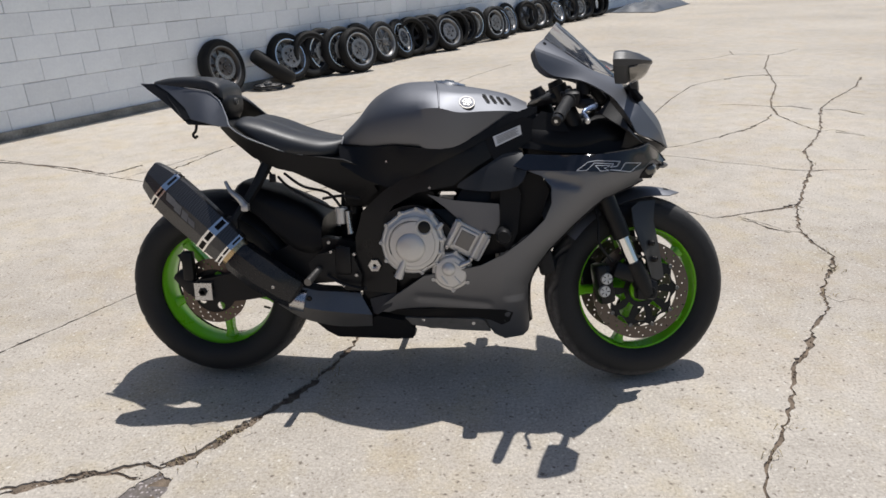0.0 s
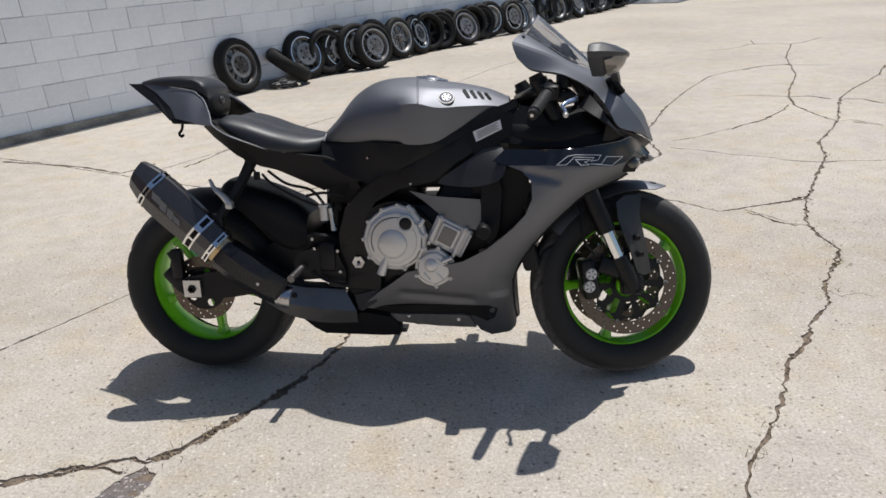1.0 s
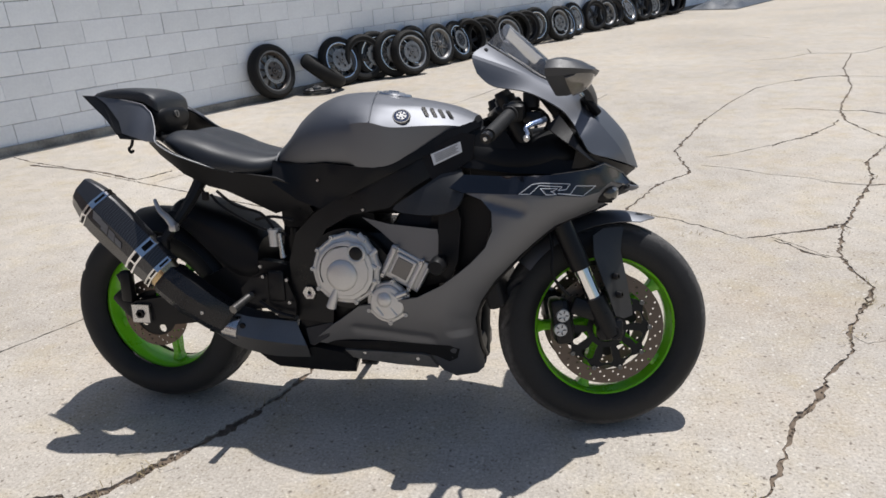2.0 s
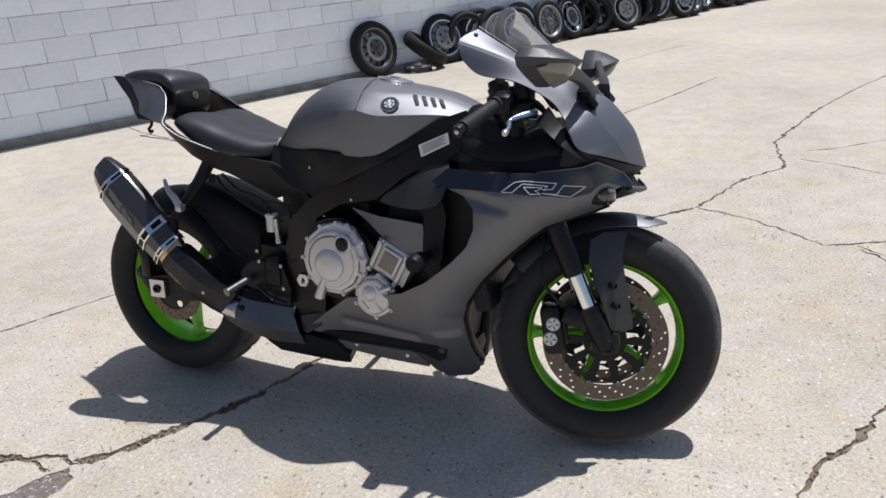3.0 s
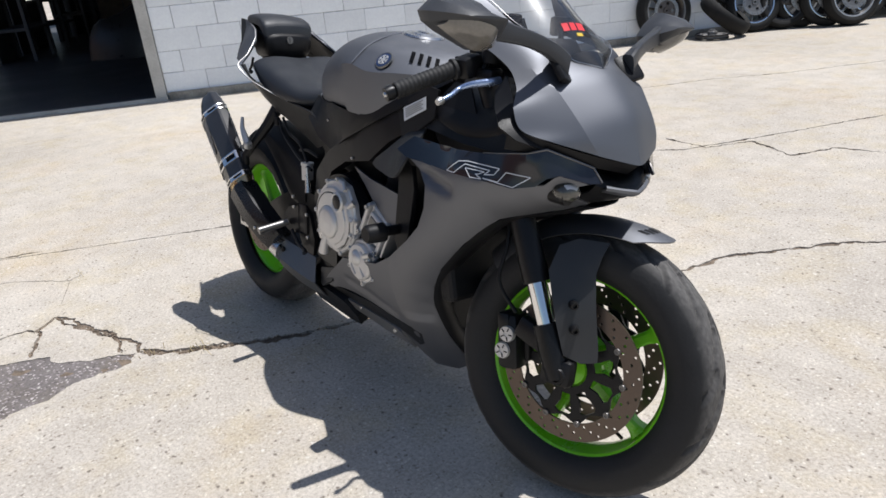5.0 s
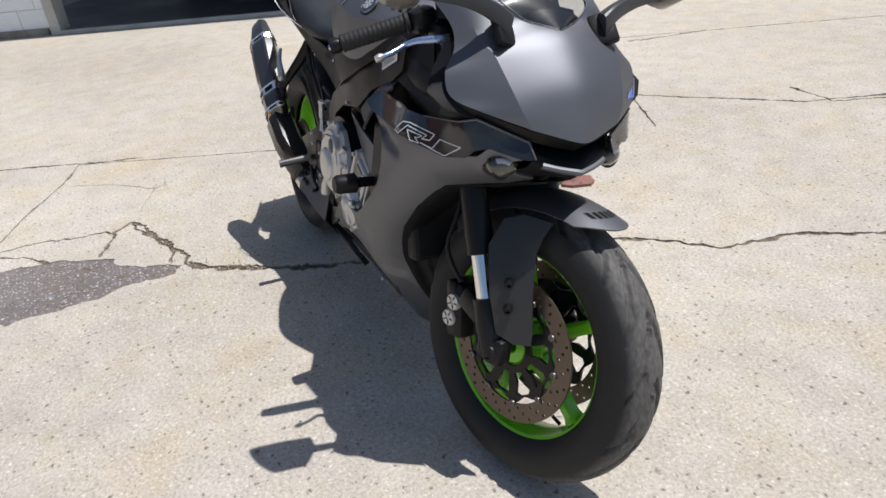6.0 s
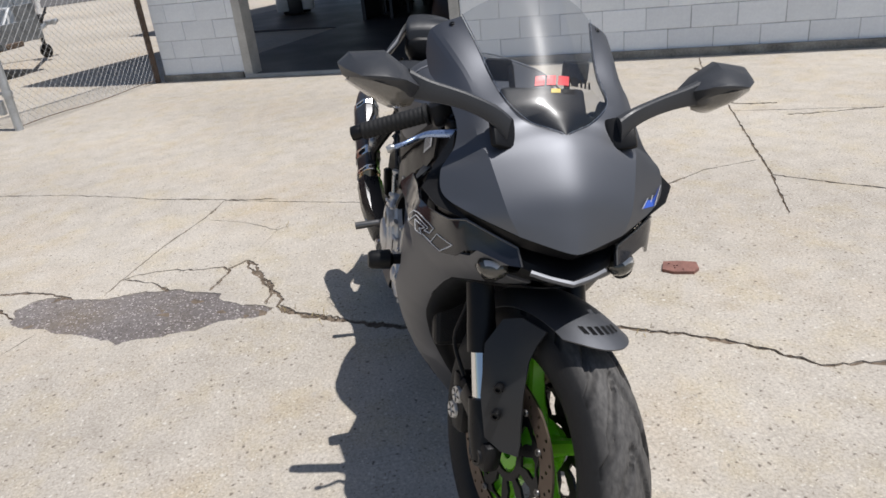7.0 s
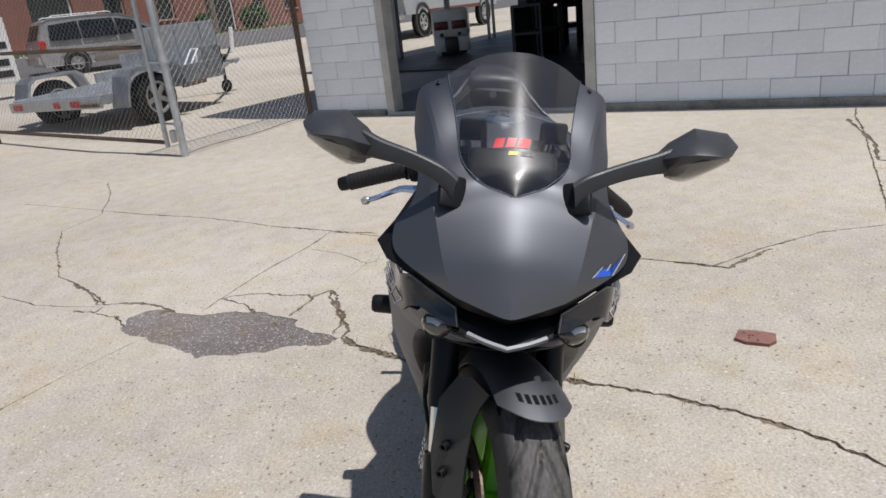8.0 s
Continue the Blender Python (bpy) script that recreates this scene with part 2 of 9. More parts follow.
def link_mesh(name, bm, mat, parent=None, label="", smooth=False, m=None, sharp=40):
    """Links a bmesh as one object, under a thing or part if a parent is given."""
    if m is not None:
        bm.transform(m)
    bmesh.ops.recalc_face_normals(bm, faces=bm.faces)
    me = bpy.data.meshes.new(name)
    if smooth:
        for f in bm.faces:
            f.smooth = True
        for e in bm.edges:
            if len(e.link_faces) == 2 and e.calc_face_angle(0) > radians(sharp):
                e.smooth = False
    bm.to_mesh(me)
    bm.free()
    for one in (mat if isinstance(mat, (list, tuple)) else [mat]):
        me.materials.append(one)
    ob = new(name, me)
    if parent is not None:
        ob.parent = parent
    if label:
        ob["label"] = label
    return ob


def part(name, bm, mat, parent, label="", smooth=True, m=None, sharp=40):
    return link_mesh(name, bm, mat, parent, label, smooth, m, sharp)


def empty(name, label, category, group="", m=None):
    ob = new(name)
    ob.empty_display_size = 0.2
    if m is not None:
        ob.matrix_basis = m
    return tagged(ob, label, category, group)


def joined(*bms):
    out = bmesh.new()
    for b in bms:
        me = bpy.data.meshes.new("tmp")
        b.to_mesh(me)
        b.free()
        out.from_mesh(me)
        bpy.data.meshes.remove(me)
    return out


def box(size, at=(0, 0, 0), bevel=0.0, m=None, taper=1.0, seg=2):
    bm = bmesh.new()
    bmesh.ops.create_cube(bm, size=1)
    for v in bm.verts:
        k = taper if v.co.z > 0 else 1.0
        v.co = Vector((v.co.x * size[0] * k, v.co.y * size[1] * k, v.co.z * size[2]))
    if bevel:
        bmesh.ops.bevel(bm, geom=bm.edges[:], offset=bevel, segments=seg, affect="EDGES", profile=0.5)
    bmesh.ops.transform(bm, matrix=Matrix.Translation(at) @ (m or Matrix()), verts=bm.verts)
    return bm


def rings_mesh(rings, close_ring=True, caps=True, close_run=False):
    """Skin over a run of rings with equal counts."""
    bm = bmesh.new()
    vs = [[bm.verts.new(Vector(p)) for p in r] for r in rings]
    k = len(rings[0])
    runs = len(vs) if close_run else len(vs) - 1
    for i in range(runs):
        a, b = vs[i], vs[(i + 1) % len(vs)]
        for j in range(k if close_ring else k - 1):
            bm.faces.new((a[j], a[(j + 1) % k], b[(j + 1) % k], b[j]))
    if caps and close_ring and not close_run:
        bm.faces.new(vs[0][::-1])
        bm.faces.new(vs[-1])
    return bm


def tube(points, radius, seg=10, smooth_per=0, caps=True, closed=False):
    """A round bar along points; radius may be one number or one for each point."""
    pts = [Vector(p) for p in (catmull(points, smooth_per, closed) if smooth_per else points)]
    rad = radius if isinstance(radius, (list, tuple)) else [radius] * len(points)
    if smooth_per:
        rad = np.interp(np.linspace(0, 1, len(pts)), np.linspace(0, 1, len(rad)), rad)
    rings, side = [], None
    for i, p in enumerate(pts):
        a, b = pts[i - 1 if (i or closed) else 0], pts[(i + 1) % len(pts) if (closed or i < len(pts) - 1) else i]
        way = (b - a).normalized()
        if side is None:
            side = way.cross(Vector((0, 0, 1)) if abs(way.z) < 0.9 else Vector((1, 0, 0))).normalized()
        side = (side - way * side.dot(way)).normalized()
        up = way.cross(side)
        rings.append([p + (side * math.cos(k * math.tau / seg) + up * math.sin(k * math.tau / seg)) * rad[i] for k in range(seg)])
    return rings_mesh(rings, True, caps, closed)


def lathe(profile, seg=48, axis="y", start=0.0, stop=math.tau):
    """Turns (radius, along) points round an axis; a closed profile gives a solid ring."""
    full = abs(stop - start - math.tau) < 1e-6
    steps = seg if full else seg + 1
    rings = []
    for i in range(steps):
        a = start + (stop - start) * i / seg
        ring = []
        for r, h in profile:
            c, s = r * math.cos(a), r * math.sin(a)
            ring.append({"y": (c, h, s), "z": (c, s, h), "x": (h, c, s)}[axis])
        rings.append(ring)
    return rings_mesh(rings, True, not full, full)


def inside(p, poly):
    hit, j = False, len(poly) - 1
    for i in range(len(poly)):
        (x0, y0), (x1, y1) = poly[i], poly[j]
        if (y0 > p[1]) != (y1 > p[1]) and p[0] < (x1 - x0) * (p[1] - y0) / (y1 - y0) + x0:
            hit = not hit
        j = i
    return hit


def cut_sheet(outline, holes=(), step=0.0):
    """Flat triangles that fill an outline but for its holes: 2D points and faces. step: spacing of inner points."""
    pts, edges, faces = [], [], []
    for loop in [outline, *holes]:
        k = len(pts)
        pts += [Vector((float(a), float(b))) for a, b in loop]
        edges += [(k + i, k + (i + 1) % len(loop)) for i in range(len(loop))]
    if step:
        lo, hi = np.min(outline, 0), np.max(outline, 0)
        for gx in np.arange(lo[0] + step / 2, hi[0], step):
            for row, gz in enumerate(np.arange(lo[1] + step / 2, hi[1], step)):
                q = (gx + (row % 2) * step / 2, gz)
                if inside(q, outline) and not any(inside(q, h) for h in holes):
                    ring = np.array(outline)
                    if np.min(np.hypot(*(ring - q).T)) > step * 0.45:
                        pts.append(Vector(q))
    v, _, f, *_ = delaunay_2d_cdt(pts, edges, [], 0, 1e-6)
    keep = []
    for t in f:
        c = sum((v[i] for i in t), Vector((0, 0))) / len(t)
        if inside(c, outline) and not any(inside(c, h) for h in holes):
            keep.append(t)
    return v, keep


def plate(outline, thick, holes=(), axis="y", at=0.0):
    """A flat plate with holes: outline in the plane across the axis."""
    v, f = cut_sheet(outline, holes)
    bm = bmesh.new()

    def place(p, h):
        return {"y": (p[0], h, p[1]), "z": (p[0], p[1], h), "x": (h, p[0], p[1])}[axis]
    lo = [bm.verts.new(place(p, at - thick / 2)) for p in v]
    hi = [bm.verts.new(place(p, at + thick / 2)) for p in v]
    for t in f:
        bm.faces.new([lo[i] for i in t])
        bm.faces.new([hi[i] for i in reversed(t)])
    sides = {}
    for t in f:
        for a, b in zip(t, (*t[1:], t[0])):
            sides[(a, b)] = 1
    for a, b in sides:
        if (b, a) not in sides:
            bm.faces.new((lo[b], lo[a], hi[a], hi[b]))
    loose = [q for q in bm.verts if not q.link_faces]
    bmesh.ops.delete(bm, geom=loose, context="VERTS")
    return bm


def circle(r, n=12, at=(0, 0), turn=0.0):
    return [(at[0] + r * math.cos(turn + i * math.tau / n), at[1] + r * math.sin(turn + i * math.tau / n)) for i in range(n)]

# ---------- motorcycle materials ----------
M_PAINT = material("grey metallic paint", (0.168, 0.174, 0.190), 0.55, 1.0, 0.06, 4, 900, 0.015, 0.0, 0, 0.03)
M_GLOSSBLACK = material("gloss black paint", (0.012, 0.013, 0.018), 0.16, 0.0, 0.15, 5, 200, 0.01, 0.4, 0, 0.05)
M_PLASTIC = material("black plastic", (0.008, 0.008, 0.009), 0.46, 0, 0.25, 12, 300, 0.06, spec=0.22)
M_SATIN = material("satin black metal", (0.010, 0.010, 0.011), 0.36, 0.2, 0.25, 10, 200, 0.04, spec=0.3)
M_MIRRORPLASTIC = material("dark grey plastic", (0.040, 0.042, 0.047), 0.46, 0, 0.15, 12, 300, 0.06, spec=0.4)
M_SEAT = material("black vinyl", (0.017, 0.019, 0.023), 0.47, 0, 0.15, 10, 350, 0.12)
M_GREEN = material("lime green wheel paint", (0.20, 0.62, 0.015), 0.32, 0, 0.1, 9, 150, 0.02, 0.3)
M_ENGINE = material("cast engine alloy", (0.60, 0.59, 0.575), 0.4, 0.55, 0.08, 14, 260, 0.08)
M_STEEL = material("steel", (0.55, 0.55, 0.55), 0.28, 1.0, 0.1, 20, 300, 0.02)
M_CHROME = material("polished chrome", (0.8, 0.8, 0.8), 0.1, 1.0, 0.04, 20, 300, 0.0, 0, 0, 0.04)
M_DISC = material("brake disc steel", (0.145, 0.112, 0.09), 0.42, 0.8, 0.12, 30, 300, 0.03)
M_PIPE = material("brushed grey pipe cover", (0.19, 0.185, 0.18), 0.4, 0.85, 0.12, 10, 200, 0.03)
M_LIP = material("scuffed silver paint", (0.24, 0.235, 0.23), 0.4, 0.7, 0.25, 14, 90, 0.05)
M_BLUE = material("blue anodised metal", (0.36, 0.46, 0.68), 0.25, 0.8, 0.08, 20, 200, 0.0)
M_BLUEDECAL = material("blue decal", (0.03, 0.12, 0.62), 0.35, 0, 0.05, 20, 200, 0.0)
M_WHITEDECAL = material("white decal", (0.72, 0.73, 0.75), 0.45, 0, 0.05, 20, 200, 0.0)
M_GREYDECAL = material("grey print", (0.28, 0.28, 0.28), 0.5, 0, 0.05, 20, 200, 0.0)
M_RED = material("red decal", (0.62, 0.03, 0.04), 0.4, 0, 0.05, 20, 200, 0.0)
M_YELLOW = material("yellow decal", (0.6, 0.42, 0.04), 0.4, 0, 0.05, 20, 200, 0.0)
M_LENS = material("smoked lens", (0.15, 0.14, 0.125), 0.1, 0, 0.2, 40, 200, 0.0, 0.8)
M_HEADLIGHT = material("headlamp glass", (0.06, 0.058, 0.05), 0.05, 0.2, 0.5, 45, 200, 0.1, 1.0)
M_SCREEN = glass_material("windscreen", (0.88, 0.90, 0.92), 0.075, 0.985)
M_MIRROR = material("mirror glass", (0.9, 0.9, 0.9), 0.02, 1.0, 0.01, 3, 50, 0, 0, 0, 0.01)
M_BADGE = material("dark blue badge enamel", (0.02, 0.035, 0.09), 0.25, 0, 0.05, 20, 200, 0.0, 0.5)
M_BRONZEPIPE = material("heat tinted steel", (0.5, 0.38, 0.22), 0.3, 1.0, 0.15, 30, 200, 0.02)
M_HEATSHIELD = material("dark satin heat shield", (0.016, 0.016, 0.018), 0.28, 0.3, 0.2, 10, 200, 0.03)
M_DUCT = material("satin grey plastic", (0.035, 0.036, 0.038), 0.42, 0.3, 0.15, 10, 300, 0.04)
M_PRINT = material("silver print", (0.34, 0.34, 0.35), 0.5, 0.1, 0.15, 90, 300, 0.02)
M_RADIATOR = material("radiator core", (0.012, 0.012, 0.013), 0.5, 0.5, 0.2, 60, 400, 0.4)


def carbon_material():
    m = bpy.data.materials.new("carbon fibre")
    m.use_nodes = True
    n, l = m.node_tree.nodes, m.node_tree.links
    b = n["Principled BSDF"]
    b.inputs["Roughness"].default_value = 0.32
    b.inputs["Metallic"].default_value = 0.35
    b.inputs["Coat Weight"].default_value = 0.6
    b.inputs["Coat Roughness"].default_value = 0.1
    tc, mp, ck = n.new("ShaderNodeTexCoord"), n.new("ShaderNodeMapping"), n.new("ShaderNodeTexChecker")
    mp.inputs["Rotation"].default_value = (0.2, 0.85, 0.3)
    l.new(tc.outputs["Object"], mp.inputs[0])
    l.new(mp.outputs[0], ck.inputs["Vector"])
    ck.inputs["Scale"].default_value = 330
    ck.inputs["Color1"].default_value = (0.012, 0.012, 0.013, 1)
    ck.inputs["Color2"].default_value = (0.06, 0.06, 0.064, 1)
    l.new(ck.outputs[0], b.inputs["Base Color"])
    return m


M_CARBON = carbon_material()

# ---------- layout of the building ----------
WALL_DIR, WALL_OUT = Vector((0.4886, 0.8725, 0)), Vector((0.8725, -0.4886, 0))
WALL = Matrix(((0.4886, -0.8725, 0, -5.39), (0.8725, 0.4886, 0, 3.85), (0, 0, 1, 0), (0, 0, 0, 1)))   # along the wall, into the building, up
DOOR_L, DOOR_R, WALL_END, WALL_FAR, WALL_TOP, DOOR_TOP = -2.95, -0.33, -4.06, 34.0, 4.9, 2.6


def along(x, y):
    return (x + 5.39) * WALL_DIR.x + (y - 3.85) * WALL_DIR.y


def ground_z(x, y):
    """The yard past the fence rises gently towards the street."""
    return 0.043 * min(max(0.0, -along(x, y) - 5.6), 23.0)


# ---------- ground ----------
def ribbon(points, width, seed, wob=0.35, jag=0.02):
    """The jagged outline of a crack along points."""
    rnd = random.Random(seed)
    run = []
    for (x0, y0), (x1, y1) in zip(points, points[1:]):
        k = max(1, int(math.hypot(x1 - x0, y1 - y0) / 0.014))
        for i in range(k):
            run.append((x0 + (x1 - x0) * i / k, y0 + (y1 - y0) * i / k))
    run.append(points[-1])
    left, right = [], []
    for i, (x, y) in enumerate(run):
        a, b = run[max(i - 1, 0)], run[min(i + 1, len(run) - 1)]
        dx, dy = b[0] - a[0], b[1] - a[1]
        ln = math.hypot(dx, dy) or 1
        nx, ny = -dy / ln, dx / ln
        wander = noise.noise(Vector((i * 0.06, seed * 7.3, 0))) * 0.9 + noise.noise(Vector((i * 0.33, seed * 3.1, 5))) * 0.9
        shift = (jag * wander + rnd.gauss(0, jag * 0.2)) if 0 < i < len(run) - 1 else 0
        swell = 0.1 + 1.9 * abs(noise.noise(Vector((i * 0.12, seed * 5.7, 9))))
        w = width * (0.25 + 0.75 * swell) * (1 + rnd.uniform(-wob, wob)) * 0.5
        w = w * (0.25 if i in (0, len(run) - 1) else 1)
        left.append((x + nx * (w + shift), y + ny * (w + shift)))
        right.append((x + nx * (shift - w), y + ny * (shift - w)))
    return left + right[::-1]


PATCH = [(-1.11, 0.52), (-1.22, 0.51), (-1.26, 0.58), (-1.25, 0.66), (-1.19, 0.77), (-1.17, 0.87), (-1.15, 1.02), (-1.12, 1.13), (-1.07, 1.24), (-1.0, 1.35), (-0.91, 1.37), (-0.83, 1.48), (-0.79, 1.56),
         (-0.75, 1.53), (-0.76, 1.39), (-0.73, 1.3), (-0.73, 1.13), (-0.74, 0.99), (-0.81, 0.9), (-0.88, 0.8), (-0.98, 0.65), (-1.05, 0.56)]
CRACKS = []


def crack(width, jag, *points):
    CRACKS.append((points, width, jag))


crack(0.031, 0.013, (-1.31, 1.45), (-1.2, 1.49), (-1.03, 1.52), (-0.9, 1.57), (-0.84, 1.59), (-0.79, 1.575), (-0.74, 1.6), (-0.66, 1.71), (-0.6, 1.79), (-0.5, 1.93), (-0.39, 2.14), (-0.33, 2.36), (-0.3, 2.43), (-0.27, 2.5), (-0.17, 2.69), (0.04, 2.97), (0.23, 3.12), (0.3, 3.36), (0.58, 3.74), (0.81, 3.94))
crack(0.022, 0.014, (0.81, 3.94), (1.03, 4.4), (1.27, 4.69), (1.25, 5.22), (1.59, 6.17))
crack(0.0174, 0.012, (0.81, 3.94), (1.05, 3.82), (1.34, 3.54))
crack(0.0203, 0.005, (-4.3, 5.52), (-3.97, 5.33), (-3.4, 5.08), (-2.52, 4.65), (-1.72, 4.26), (-1.22, 4.02), (-0.76, 3.77))
crack(0.0174, 0.012, (-2.42, 4.6), (-2.2, 4.98), (-1.66, 5.95), (-1.4, 6.4), (-1, 6.85), (-0.56, 7.56), (0, 8.95), (0.5, 9.9))
crack(0.01885, 0.01, (-1.22, 4.02), (-0.95, 4.22), (-0.55, 4.53), (-0.36, 4.9), (0.02, 5.7), (0.44, 6.5), (0.9, 7.6))
crack(0.014, 0.006, (-2.24, 1.29), (-1.72, 2.2), (-1.43, 2.7), (-1.32, 2.91), (-1.16, 3.19), (-1.31, 3.46), (-1.44, 3.78), (-1.45, 4.1))
crack(0.009, 0.004, (-3.9, -1.6), (-3.31, -0.55))
crack(0.034, 0.012, (-1.25, 3.03), (-1.16, 3.16), (-1.12, 3.23), (-1.19, 3.33), (-1.29, 3.5))
crack(0.022, 0.016, (-0.75, 4.69), (-0.46, 4.63), (-0.32, 4.87), (-0.04, 4.72), (0.09, 4.96), (0.3, 4.99))
crack(0.017, 0.006, (-2.24, 1.29), (-2, 1.21), (-1.69, 1.05), (-1.45, 0.95), (-1.2, 0.86))
crack(0.012, 0.0015, (-0.64, 0.46), (-0.46, 0.36), (0.4, 0))
crack(0.045, 0.010, (-0.80, 1.585), (-0.74, 1.6), (-0.66, 1.71), (-0.6, 1.79), (-0.5, 1.93), (-0.44, 2.03))
crack(0.0232, 0.012, (3.99, 9.95), (3.49, 8.72), (3.32, 8.08), (3.14, 7.45), (2.81, 6.72), (2.71, 6.43), (2.62, 6.04), (2.64, 5.69), (2.7, 5.43))
crack(0.024, 0.013, (4.2, 7.88), (3.84, 7.27), (3.51, 6.86), (3.33, 6.65), (3.06, 6.25), (2.87, 5.82), (2.7, 5.43), (2.53, 5.14), (2.35, 4.87), (2.24, 4.52), (2.19, 4.38), (2.09, 4.22), (1.93, 3.9), (1.81, 3.66), (1.7, 3.37), (1.68, 3.2), (1.7, 3.1), (1.7, 3.01), (1.66, 2.89), (1.57, 2.78))
crack(0.02, 0.013, (1.7, 3), (1.58, 2.79), (1.49, 2.63), (1.46, 2.51), (1.33, 2.35), (1.26, 2.21), (1.17, 2.09), (1.1, 1.94), (1.04, 1.83), (1, 1.76), (0.95, 1.68), (0.9, 1.61), (0.87, 1.55), (0.84, 1.49), (0.83, 1.45))
crack(0.006, 0.01, (1.49, 2.61), (1.52, 2.55), (1.59, 2.58), (1.64, 2.55))
crack(0.01885, 0.01, (1.59, 6.17), (1.94, 6.92), (2.34, 7.66), (2.67, 7.96), (3.08, 8.22), (3.36, 8.18), (3.72, 8.03))
crack(0.0203, 0.01, (2.74, 9.65), (3.16, 9.74), (3.57, 10.12), (3.65, 10.54))
crack(0.01305, 0.01, (3.57, 10.12), (3.8, 10.13), (3.99, 9.95), (4.2, 10.03))
crack(0.0203, 0.01, (3.28, 12.79), (3.57, 12.1))
crack(0.0174, 0.01, (2.71, 6.43), (2.9, 6.39), (3, 6.27))
crack(0.0116, 0.008, (1.41, 5.04), (1.59, 5.1), (1.94, 5.36), (2.14, 5.52), (2.27, 5.6))
crack(0.0116, 0.008, (1.36, 4.85), (1.55, 4.75), (1.71, 4.62), (1.9, 4.53), (2.05, 4.42), (2.18, 4.38), (2.3, 4.38), (2.52, 4.36))
crack(0.01305, 0.01, (2.7, 5.43), (2.81, 5.46), (2.95, 5.25))
crack(0.01015, 0.01, (3.07, 6.25), (3.23, 6.19), (3.3, 5.96))
crack(0.0174, 0.01, (1.34, 3.54), (1.5, 3.6), (1.67, 3.65), (1.81, 3.69))
crack(0.0087, 0.008, (1.46, 3.56), (1.56, 3.44), (1.63, 3.33), (1.69, 3.32))
crack(0.022, 0.012, (-1.74, -0.04), (-1.63, 0.09), (-1.51, 0.21), (-1.4, 0.3), (-1.4, 0.39), (-1.37, 0.49), (-1.31, 0.62), (-1.21, 0.73))
crack(0.014, 0.01, (-1.36, 0.16), (-1.31, 0.29), (-1.38, 0.31))
crack(0.015, 0.01, (-1.3, 0.3), (-1.22, 0.45), (-1.11, 0.53))
crack(0.022, 0.012, (-1.32, 0.89), (-1.36, 1), (-1.36, 1.08), (-1.3, 1.21), (-1.28, 1.34), (-1.22, 1.37), (-1.12, 1.34), (-1.05, 1.3))
crack(0.017, 0.01, (-1.32, 0.92), (-1.24, 1.05), (-1.09, 1.15))
crack(0.024, 0.012, (-1.23, 1.36), (-1.31, 1.44), (-1.16, 1.48), (-1.01, 1.55), (-0.91, 1.55), (-0.83, 1.53))
crack(0.008, 0.0008, (-0.94, 0.66), (-0.64, 0.46))
crack(0.007, 0.01, (-1.94, 1.24), (-1.81, 1.43), (-1.62, 1.58), (-1.68, 1.67))
crack(0.005, 0.006, (-1.62, 1.58), (-1.41, 1.49))
crack(0.016, 0.012, (-4.41, -1.12), (-3.92, -0.86), (-3.25, -0.62), (-2.88, -0.72), (-2.47, -0.53), (-1.9, -0.2), (-1.67, 0.06), (-1.4, 0.28))
crack(0.009, 0.01, (-1.67, -0.4), (-1.49, -0.1), (-1.37, 0.3))
crack(0.015, 0.01, (-3.31, -0.55), (-3.11, -0.21), (-2.87, 0.3), (-2.49, 0.87), (-2.22, 1.35), (-2.12, 1.59))
crack(0.005, 0.006, (-2.58, -0.9), (-2.88, -0.72))

crack(0.045, 0.02, (2.78, 7.99), (3.06, 8.18), (3.30, 8.25), (3.33, 8.15))
crack(0.022, 0.015, (3.44, 10.20), (3.57, 10.07), (3.98, 9.90), (4.17, 10.00), (4.58, 10.47))
crack(0.02, 0.012, (2.30, 6.60), (2.52, 6.53), (2.71, 6.43))
crack(0.035, 0.014, (2.71, 6.43), (2.87, 6.41), (2.99, 6.24))
crack(0.016, 0.01, (3.07, 6.23), (3.20, 6.18), (3.29, 5.97))
crack(0.016, 0.01, (2.79, 5.39), (2.87, 5.32), (2.94, 5.22))
crack(0.03, 0.02, (1.90, 5.30), (2.04, 5.44), (2.22, 5.58), (2.36, 5.74), (2.59, 6.09))
crack(0.018, 0.008, (1.38, 3.55), (1.48, 3.59), (1.58, 3.62), (1.69, 3.65), (1.80, 3.71))
crack(0.03, 0.012, (1.75, 3.68), (1.83, 3.73), (1.85, 3.67))
crack(0.018, 0.012, (1.46, 3.52), (1.52, 3.46), (1.57, 3.36), (1.64, 3.31))
crack(0.014, 0.008, (1.94, 4.46), (2.07, 4.39), (2.18, 4.36), (2.30, 4.38))
crack(0.034, 0.004, (-3.89, 5.22), (-3.01, 4.94), (-2.75, 4.80), (-2.59, 4.72))
crack(0.05, 0.014, (-2.59, 4.72), (-2.52, 4.82), (-2.44, 4.96))
crack(0.035, 0.016, (-2.15, 4.81), (-2.09, 4.94), (-2.04, 5.15), (-1.98, 5.38))


